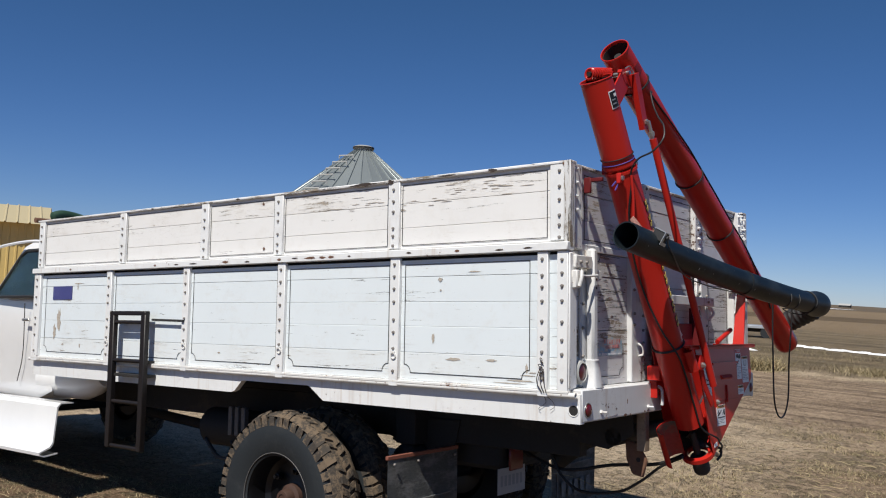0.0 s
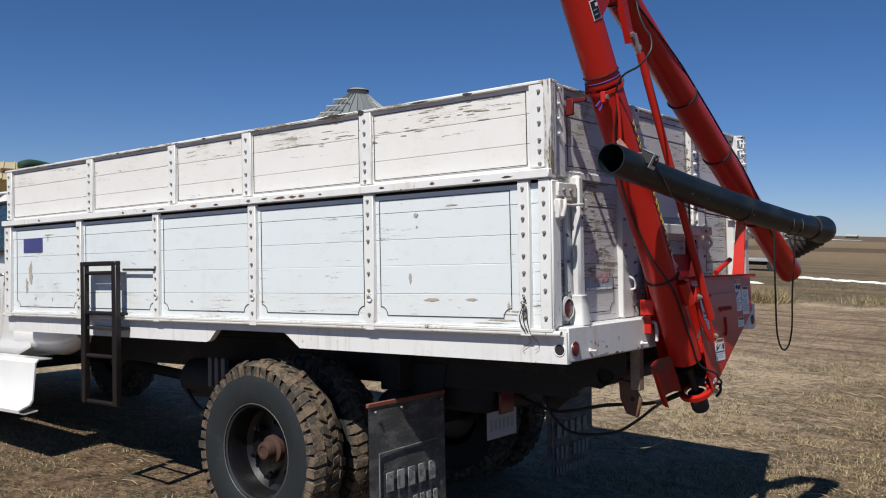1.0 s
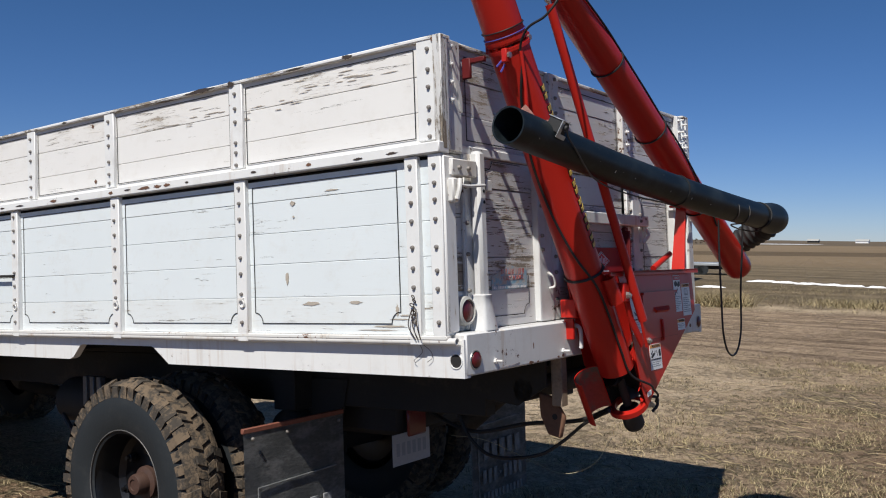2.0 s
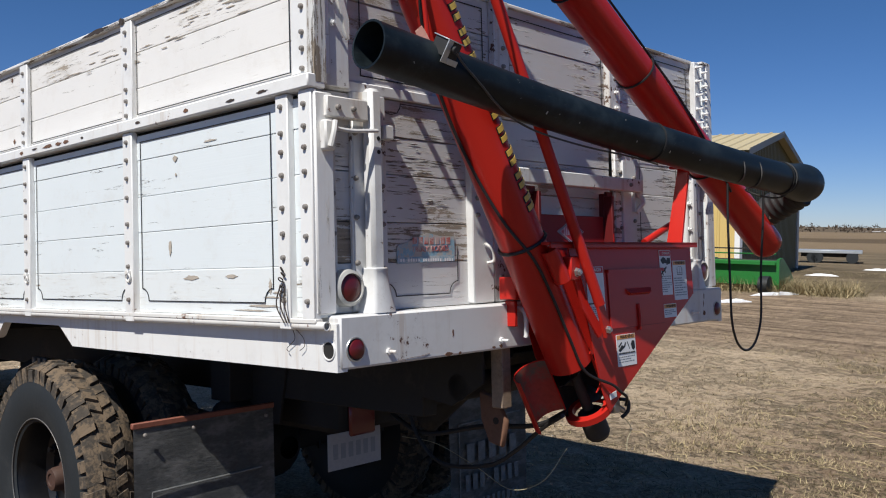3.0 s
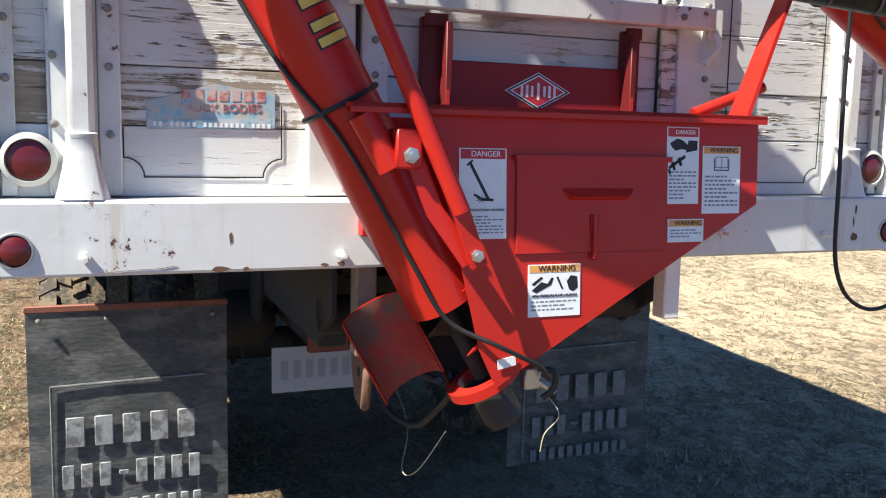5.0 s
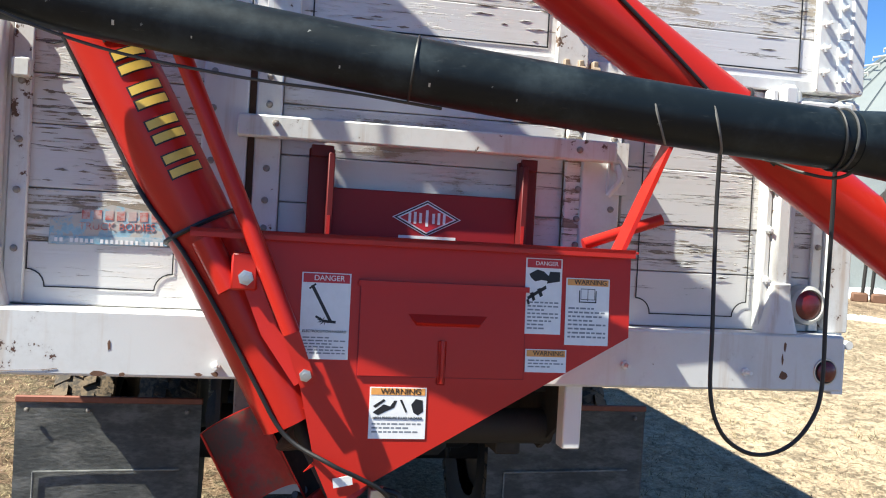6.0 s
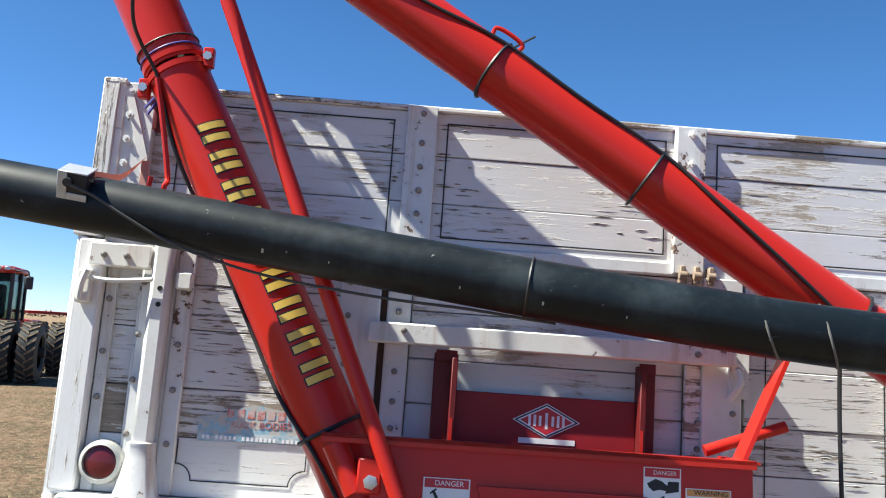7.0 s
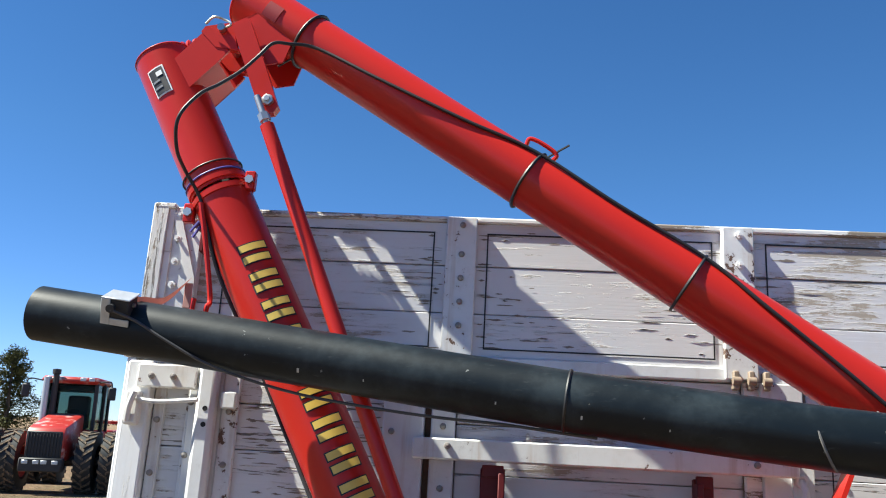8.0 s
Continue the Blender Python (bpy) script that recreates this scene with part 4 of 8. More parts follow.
def tail():
    bm = box(bmesh.new(), (-0.03, 0.1, 1.986), (0.012, 2.46, 2.022), 0.004)
    wall = part("tail_wall", bm, TAIL_STEEL, truck, "flaking white plank tail wall with steel posts and a centre gate")
    planks(wall, "y", (0.09, 2.46), UP_SEAMS, 0.0, -0.04, TAIL_WOOD_UP)
    # unseen backing, added to stop sunlight leaking through the plank seams
    part("inner_lining", box(bmesh.new(), (-0.062, 0.09, 1.30), (-0.05, 2.5, 2.40), 0), POST_BARE, wall)
    part("top_edge", box(bmesh.new(), (-0.045, 0.1, 2.403), (0.012, 2.465, 2.419), 0.004), CAP_Y, wall, "weathered top edge with worn paint")
    planks(wall, "y", (0.08, 0.742), (1.306, 1.46), 0.0, -0.04, TAIL_CLEAN)
    planks(wall, "y", (0.08, 0.742), (1.46, 1.588), 0.0, -0.04, TAIL_BARE)
    planks(wall, "y", (0.08, 0.742), (1.588, 1.743, 1.865, 1.984), 0.0, -0.04, TAIL_WOOD)
    planks(wall, "y", (1.852, 2.5), (1.306, 1.46), 0.0, -0.04, TAIL_CLEAN)
    planks(wall, "y", (1.852, 2.5), (1.46, 1.588, 1.743, 1.865, 1.984), 0.0, -0.04, TAIL_WOOD)
    planks(wall, "y", (0.93, 1.685), (1.306, 1.45, 1.59, 1.71, 1.84, 1.984), -0.012, -0.035, TAIL_WOOD_UP)
    # upper stakes
    for a, b in ((0.082, 0.18), (0.878, 0.963), (1.64, 1.725), (2.408, 2.5)):
        part("upper_stake", box(bmesh.new(), (0.0, a, 1.99), (0.03, b, 2.412), 0.003), TAIL_STEEL, wall)
    for y in (0.923, 1.685):
        for z in (2.388, 2.303, 2.235, 2.168, 2.102):
            piece("bolt", SHORT_STUD if y > 1.2 else BOLT, wall, (0.03, y, z), TO_REAR)
    part("corner_brace", slab(bmesh.new(), [(0.092, 2.39), (0.112, 2.40), (0.178, 2.20), (0.178, 2.14), (0.165, 2.16)], "x", 0.03, 0.037), RUSTY_WHITE, wall)
    for y, n in ((0.115, 4), (2.425, 6), (2.475, 6)):
        for k in range(n):
            piece("bolt", STUD if y > 1 else SHORT_STUD, wall, (0.03, y, 2.385 - 0.068 * k - (0.02 if y in (0.155, 2.475) else 0)), TO_REAR)
    for a, b in ((0.036, 0.081), (2.502, 2.546)):
        part("corner_cap", box(bmesh.new(), (0.005, a, 1.99), (0.044, b, 2.418), 0.003), END_WOOD if a < 1 else TAIL_STEEL, wall)
    # lower corners: plank ends, angle strips, round posts with flared feet
    for m in (0, 1):
        def f(y):
            return y if not m else 2.57 - y
        def pair(a, b):
            return (f(a), f(b)) if not m else (f(b), f(a))
        a, b = pair(0.03, 0.1)
        part("corner_post", box(bmesh.new(), (0.0, a, 1.31), (0.045, b, 1.965), 0.005), TAIL_STEEL if m else POST_WOOD, wall, "painted corner post")
        a, b = pair(0.104, 0.134)
        part("angle_strip", box(bmesh.new(), (0.0, a, 1.31), (0.012, b, 1.965), 0.002), TAIL_STEEL, wall)
        a, b = pair(0.194, 0.222)
        part("angle_strip", box(bmesh.new(), (0.0, a, 1.31), (0.012, b, 1.985), 0.002), TAIL_STEEL, wall)
        a, b = pair(0.2, 0.292)
        part("post_flange", box(bmesh.new(), (0.0, a, 1.312), (0.016, b, 1.99), 0.003), TAIL_STEEL, wall)
        c = f(0.259)
        bm = box(bmesh.new(), (0.0165, c - 0.026, 1.40), (0.064, c + 0.026, 1.998), 0.012)
        post = part("post", bm, TAIL_STEEL, wall, "rounded white steel post")
        bm = bmesh.new()
        rows = []
        for z, half, deep in ((1.3065, 0.054, 0.088), (1.33, 0.047, 0.084), (1.365, 0.039, 0.079), (1.40, 0.033, 0.074), (1.432, 0.0305, 0.071), (1.436, 0.0315, 0.0725), (1.441, 0.0315, 0.0725), (1.444, 0.029, 0.069)):
            e = half * 0.35
            rows.append([bm.verts.new((px, c + py, z)) for px, py in ((0.017, -half), (deep - e, -half), (deep - e * 0.3, -half + e * 0.4), (deep, -half + e), (deep, half - e), (deep - e * 0.3, half - e * 0.4), (deep - e, half), (0.017, half))])
        for one, two in zip(rows, rows[1:]):
            for k in range(8):
                bm.faces.new((one[k], one[(k + 1) % 8], two[(k + 1) % 8], two[k]))
        bm.faces.new(rows[0]), bm.faces.new(rows[-1])
        part("foot", bm, TAIL_STEEL, post)
        for z in (1.80, 1.842):
            part("hole", lathe(bmesh.new(), [(0.0001, 0), (0.007, 0), (0.007, 0.001)], (0.0642, c + 0.004, z), (1, 0, 0), 12), FRAME, post)
        a, b = pair(0.293, 0.338) if not m else (2.262, 2.2845)
        part("angle_strip", box(bmesh.new(), (0.0, a, 1.31), (0.045 if m else 0.018, b, 1.985), 0.006 if m else 0.003), TAIL_STEEL, wall)
        for z in (1.44, 1.58, 1.7, 1.84):
            if m:
                piece("bolt", SHORT_STUD, wall, (0.045, 2.274, z + 0.01), TO_REAR)
            else:
                piece("bolt", BOLT, wall, (0.018, 0.315, z), TO_REAR)
                piece("bolt", BOLT, wall, (0.016, 0.207, z + 0.02), TO_REAR)
            piece("bolt", BOLT, wall, (0.012, f(0.118), z - 0.03), TO_REAR)
        lamp(wall, f(0.157), 1.385, 0.03, 0.042, "tail_lamp")
        a, b = pair(0.065, 0.228)
        part("latch_bar", box(bmesh.new(), (0.03, a, 1.892), (0.06, b, 1.955), 0.004), RUSTY_WHITE, wall, "flat white latch bar with two bolts")
        for y in (f(0.105), f(0.165)):
            piece("bolt", BOLT, wall, (0.06, y, 1.922), TO_REAR)
        a, b = pair(0.045, 0.085)
        bm = box(bmesh.new(), (0.045, a, 1.79), (0.075, b, 1.88), 0.006)
        tube(bm, curve_points([(0.08, f(0.06), 1.80), (0.088, f(0.066), 1.84), (0.085, f(0.075), 1.875)], 5), 0.009, 8)
        part("latch", bm, RUSTY_WHITE, wall)
        part("latch_rod", tube(bmesh.new(), curve_points([(0.07, f(0.07), 1.858), (0.076, f(0.14), 1.853), (0.080, f(0.245), 1.862)], 5), 0.006, 8), TAIL_STEEL, wall)
        a, b = pair(0.298, 0.34)
        part("stop_block", box(bmesh.new(), (0.018, a, 1.845), (0.055, b, 1.89), 0.004), TAIL_STEEL, wall)
        # inner strip of the panel
        a, b = pair(0.735, 0.845)
        part("gate_post", box(bmesh.new(), (-0.01, a, 1.31), (0.03, b, 1.984), 0.004), TAIL_STEEL, wall)
        bm = tube(bmesh.new(), curve_points([(0.035, f(0.79), 1.52), (0.06, f(0.80), 1.50), (0.055, f(0.815), 1.46), (0.035, f(0.80), 1.45)], 5), 0.006, 8)
        part("hook", bm, RUSTY_WHITE, wall)
        for z in (1.62, 1.68, 1.81, 1.9):
            piece("bolt", BOLT, wall, (0.03, f(0.76), z), TO_REAR)
    # gate frame
    for a, b, mat_ in ((0.863, 0.928, TAIL_STEEL), (1.683, 1.755, CAP_Y)):
        part("gate_stake", box(bmesh.new(), (0.0, a, 1.31), (0.018, b, 1.985), 0.004), mat_, wall)
        for z in (1.40, 1.52, 1.59, 1.67, 1.83, 1.9):
            piece("bolt", BOLT, wall, (0.018, (a + b) / 2, z), TO_REAR)
    for a, b in ((0.846, 0.862), (1.756, 1.795)):
        part("gap_liner", box(bmesh.new(), (-0.03, a, 1.31), (-0.012, b, 1.985), 0.001), RUST, wall)
    part("crossbar", box(bmesh.new(), (0.045, 0.822, 1.742), (0.085, 1.80, 1.796), 0.004), TAIL_STEEL, wall, "white steel crossbar over the gate")
    piece("bolt", BOLT, wall, (0.085, 0.913, 1.777), TO_REAR), piece("bolt", BOLT, wall, (0.085, 1.695, 1.768), TO_REAR)
    bm = slab(bmesh.new(), [(1.795, 1.66), (1.848, 1.66), (1.848, 1.80), (1.795, 1.80)], "x", 0.02, 0.045)
    part("latch_plate", bm, TAIL_STEEL, wall)
    bm = tube(bmesh.new(), curve_points([(0.055, 1.812, 1.735), (0.075, 1.815, 1.70), (0.06, 1.80, 1.67), (0.055, 1.79, 1.655)], 5), 0.009, 8)
    ring(bm, (0.055, 1.813, 1.735), (1, 0, 0), 0.012, 0.006, 14)
    part("latch_hook", bm, RUSTY_WHITE, wall, "bent rusty steel latch hook")
    for y in (1.655, 1.695, 1.735):
        bm = box(bmesh.new(), (0.012, y, 1.962), (0.042, y + 0.016, 2.012), 0.003)
        tube(bm, [(0.04, y - 0.002, 1.985), (0.04, y + 0.018, 1.985)], 0.011, 10)
        part("hinge_knuckle", bm, STAINED, wall, "rust-stained hinge knuckle")
    # border lines
    for a, b in ((0.25, 0.842), (0.994, 1.617), (1.765, 2.365)):
        stripe(wall, [(a, 2.045), (b, 2.045), (b, 2.372), (a, 2.372)], "x", 0.002, 0.004)
    low = notched(0.341, 0.680, 1.350, 1.455, 0.042)
    stripe(wall, low[:-1] + [(0.680, 1.51)], "x", 0.002, 0.003, shut=False)
    stripe(wall, [(0.362, 1.938), (0.38, 1.937), (0.405, 1.945), (0.418, 1.962), (0.421, 1.976), (0.64, 1.976)], "x", 0.002, 0.0028, shut=False)
    stripe(wall, notched(1.910, 2.242, 1.342, 1.90, 0.042), "x", 0.002, 0.0032)
    # maker's sticker, with its name as plain bars
    st = part("sticker", slab(bmesh.new(), [(0.388, 1.453), (0.665, 1.46), (0.665, 1.545), (0.60, 1.545), (0.53, 1.556), (0.46, 1.532), (0.39, 1.512)], "x", 0.002, 0.0035), STICKER_PALE, wall, "torn red and blue dealer sticker")
    part("band", slab(bmesh.new(), [(0.39, 1.455), (0.664, 1.462), (0.664, 1.482), (0.39, 1.474)], "x", 0.0036, 0.0045), STICKER_BLUE, st)
    for k in range(7):
        y = 0.462 + 0.027 * k
        part("printed_bar", slab(bmesh.new(), [(y, 1.518), (y + 0.019, 1.519), (y + 0.019, 1.542), (y, 1.540)], "x", 0.0036, 0.0043), STICKER_RED, st)
    lettering("TRUCK BODIES", 0.026, Matrix.Translation((0.0042, 0.545, 1.502)) @ Matrix.Rotation(radians(90), 4, "Y") @ Matrix.Rotation(radians(91.5), 4, "Z"), STICKER_RED, st)
    bm = bmesh.new()
    for k in range(22):
        y = 0.402 + 0.0117 * k
        if k not in (2, 8, 17):
            slab(bm, [(y, 1.4605), (y + 0.007, 1.4607), (y + 0.007, 1.4705), (y, 1.4703)], "x", 0.0046, 0.0052)
    tagged(part("printed_line", bm, PAPER, st), kind="stuff")
    # cracked and curling paint, thickest beside the posts
    for y, away, z0, z1, n in ((2.262, 2.06, 1.445, 1.80, 52), (0.345, 0.50, 1.60, 1.87, 34), (0.73, 0.50, 1.59, 1.90, 26), (0.966, 1.22, 2.035, 2.385, 34), (0.876, 0.72, 2.04, 2.38, 22), (1.727, 1.86, 2.04, 2.385, 22), (1.638, 1.45, 2.04, 2.385, 24), (2.405, 2.26, 2.04, 2.38, 24)):
        flakes(wall, y, away, z0, z1, n)


tail()


def red_gate():
    """The steel chute gate in the tail wall."""
    gate = part("chute_gate", box(bmesh.new(), (0.03, 1.062, 1.40), (0.042, 1.546, 1.632), 0.003), DARK_RED, truck, "dark red sliding steel chute gate between two rails")
    for a, b in ((1.0, 1.064), (1.545, 1.595)):
        bm = box(bmesh.new(), (0.02, a, 1.36), (0.045, b, 1.728), 0.003)
        edge = b - 0.018 if a < 1.2 else a
        box(bm, (0.045, edge, 1.36), (0.085, edge + 0.016, 1.715), 0.002)
        box(bm, (0.045, a + 0.004, 1.705), (0.06, b - 0.004, 1.735), 0.002)
        rail = part("rail", bm, RAIL_RED, gate, "dark rusty red slide rail")
        part("edge_wear", box(bmesh.new(), (0.0855, edge + 0.002, 1.45), (0.0865, edge + 0.010, 1.56), 0), RED, rail)
    # diamond badge with plain bars for its letters
    c, w, h = 1.307, 0.09, 0.046
    def diamond(k):
        return [(c - w * k, 1.567), (c, 1.567 + h * k), (c + w * k, 1.567), (c, 1.567 - h * k)]
    badge = part("badge", slab(bmesh.new(), diamond(1.0), "x", 0.0422, 0.0432), PAPER, gate, "white-edged red diamond badge")
    part("badge_line", slab(bmesh.new(), diamond(0.95), "x", 0.0433, 0.0438), INK, badge)
    part("badge_line", slab(bmesh.new(), diamond(0.86), "x", 0.0439, 0.0444), PAPER, badge)
    part("badge_field", slab(bmesh.new(), diamond(0.78), "x", 0.0445, 0.045), LABEL_RED, badge)
    bm = bmesh.new()
    for y, hh in ((1.262, 0.026), (1.276, 0.03), (1.290, 0.026), (1.307, 0.042), (1.324, 0.026), (1.338, 0.03), (1.352, 0.026)):
        slab(bm, [(y - 0.0035, 1.567 - hh / 2), (y + 0.0035, 1.567 - hh / 2), (y + 0.0035, 1.567 + hh / 2), (y - 0.0035, 1.567 + hh / 2)], "x", 0.0451, 0.0455)
    tagged(part("printed_name", bm, PAPER, badge), kind="stuff")
    bm = slab(bmesh.new(), [(1.235, 1.507), (1.385, 1.507), (1.385, 1.521), (1.235, 1.521)], "x", 0.0422, 0.0432)
    part("badge_strip", bm, PAPER, gate)


red_gate()


def mudflaps():
    for y0, y1 in ((0.054, 0.70), (1.81, 2.47)):
        c = (y0 + y1) / 2
        bm = bmesh.new()
        n = 8
        grid = [[bm.verts.new((-1.115 + 0.012 * math.sin(3 * i / n + y0) * (j / n), y0 + (y1 - y0) * i / n, 0.85 - 0.72 * j / n)) for i in range(n + 1)] for j in range(n + 1)]
        for j in range(n):
            for i in range(n):
                bm.faces.new((grid[j][i], grid[j][i + 1], grid[j + 1][i + 1], grid[j + 1][i]))
        bmesh.ops.solidify(bm, geom=bm.faces[:], thickness=0.009)
        flap = part("mudflap", bm, FLAP, truck, "worn black rubber mudflap with pale raised lettering")
        part("hanger_bar", box(bmesh.new(), (-1.13, y0 - 0.004, 0.850), (-1.110, y1 + 0.004, 0.873), 0.003), PRIMER, flap, "rust-red angle bar")
        for y in (y0 + 0.04, y0 + 0.25, y1 - 0.05):
            piece("bolt", BOLT, flap, (-1.10, y, 0.825), TO_REAR)
        bm = bmesh.new()
        for a, b in (((y0 + 0.07, 0.60), (y1 - 0.07, 0.61)), ((y0 + 0.07, 0.60), (y0 + 0.07, 0.16))):
            tube(bm, [(-1.104, *a), (-1.104, *b)], 0.004, 6)
        part("border_rib", bm, FLAP, flap)
        # the dealer's name as plain raised bars, one a letter
        for row, (z, hh, n_l, wide) in enumerate(((0.44, 0.105, 5, 0.45), (0.285, 0.085, 8, 0.47), (0.165, 0.05, 11, 0.47))):
            pitch = wide / n_l
            for k in range(n_l):
                y = c - wide / 2 + pitch * (k + 0.5)
                if row == 1 and k == 3:
                    bm = box(bmesh.new(), (-1.101, y - 0.016, z - 0.008), (-1.095, y + 0.016, z + 0.008), 0.002)
                else:
                    s = pitch * 0.33
                    bm = box(bmesh.new(), (-1.101, y - s, z - hh / 2), (-1.095, y + s, z + hh / 2), 0.003)
                # far flap takes the copy with shade in its colour
                part("raised_bar", bm, FLAP_MARK if y0 < 1 else FLAP_MARK_SHADED, flap)


mudflaps()


def wheel(y_face, out, name="wheel", x=-2.055, r=0.548, wide=0.25, z=0.508):
    """A truck wheel whose outer face is at y_face and looks along out (-1 or 1)."""
    inn = -out
    bm = bmesh.new()
    prof = [(0.27, 0.03), (0.30, 0.012), (0.37, 0.0), (0.44, 0.008), (0.485, 0.03), (0.50, 0.05), (0.505, wide / 2), (0.50, wide - 0.05), (0.485, wide - 0.03), (0.44, wide - 0.008), (0.37, wide), (0.30, wide - 0.012), (0.27, wide - 0.03)]
    k = (r - 0.02) / 0.505
    lathe(bm, [(a * k if a > 0.3 else a, h) for a, h in prof], (x, y_face, z), (0, inn, 0), 48)
    tyre_bm = bm
    rng = random.Random(int(y_face * 100))
    wheel_ob = part(name, lathe(bmesh.new(), [(0.295, 0.0), (0.283, 0.0), (0.272, 0.02), (0.262, 0.06), (0.25, 0.14), (0.22, 0.165), (0.12, 0.168), (0.06, 0.15)], (x, y_face + inn * 0.02, z), (0, inn, 0), 48), RIM, truck, "glossy black dished steel rim")
    tyre = part("tyre", tyre_bm, TYRE, wheel_ob, "dusty black truck tyre with muddy lugs")
    # lugs: chevron blocks over the tread, with shoulder ribs
    bm = bmesh.new()
    n = 46
    for i in range(n):
        for side in (0, 1):
            a0 = 2 * math.pi * (i + 0.5 * side) / n
            for seg in range(2):
                h0, h1 = (0.006, 0.07) if seg == 0 else (0.075, 0.122)
                tw0, tw1 = (0.0, 0.035) if seg == 0 else (0.06, 0.02)
                half = 0.054 if seg == 0 else 0.045
                def corner(h, tw, s, rr):
                    a = a0 + tw + s * half
                    hh = h if side == 0 else wide - h
                    return bm.verts.new((x + rr * math.cos(a), y_face + inn * hh, z + rr * math.sin(a)))
                top, a0 = r + rng.uniform(-0.016, 0.005), a0 + rng.uniform(-0.012, 0.012)
                sh = top - (0.028 if seg == 0 else 0.0)
                low = [corner(h0, tw0, -1, 0.455 if seg == 0 else 0.49), corner(h0, tw0, 1, 0.455 if seg == 0 else 0.49), corner(h1, tw1, 1, 0.49), corner(h1, tw1, -1, 0.49)]
                up = [corner(h0, tw0, -0.8, sh), corner(h0, tw0, 0.8, sh), corner(h1, tw1, 0.8, top), corner(h1, tw1, -0.8, top)]
                bm.faces.new(up)
                for q in range(4):
                    bm.faces.new((low[q], low[(q + 1) % 4], up[(q + 1) % 4], up[q]))
    part("mud_band", lathe(bmesh.new(), [(r - 0.035, 0.012), (r - 0.016, 0.05), (r - 0.012, wide / 2), (r - 0.016, wide - 0.05), (r - 0.035, wide - 0.012)], (x, y_face, z), (0, inn, 0), 60), MUD_TYRE, wheel_ob)
    part("tread", bm, MUD_TYRE, wheel_ob, "chevron tread caked with brown mud", smooth=False)
    part("rim_edge", ring(bmesh.new(), (x, y_face + inn * 0.018, z), (0, 1, 0), 0.289, 0.003, 48), RIM_EDGE, wheel_ob)
    hub = part("hub", lathe(bmesh.new(), [(0.085, 0.0), (0.083, 0.03), (0.058, 0.04), (0.054, 0.085), (0.048, 0.098), (0.03, 0.10), (0.028, 0.094), (0.0001, 0.094)], (x, y_face + inn * 0.175, z), (0, out, 0), 24), HUB_RUST, wheel_ob, "rusty hub")
    for k in range(6):
        a = 2 * math.pi * k / 6 + 0.3
        c = Vector((x + 0.17 * math.cos(a), y_face + inn * 0.172, z + 0.17 * math.sin(a)))
        part("clamp", lathe(bmesh.new(), [(0.025, 0.0), (0.022, 0.03), (0.012, 0.032), (0.012, 0.05), (0.0001, 0.05)], c, (0, out, 0), 8), RIM, wheel_ob)
    return wheel_ob


wheel(0.06, -1), wheel(0.40, -1), wheel(2.51, 1), wheel(2.17, 1)
wheel(0.30, -1, x=-6.75, z=0.76), wheel(2.27, 1, x=-6.75, z=0.76)


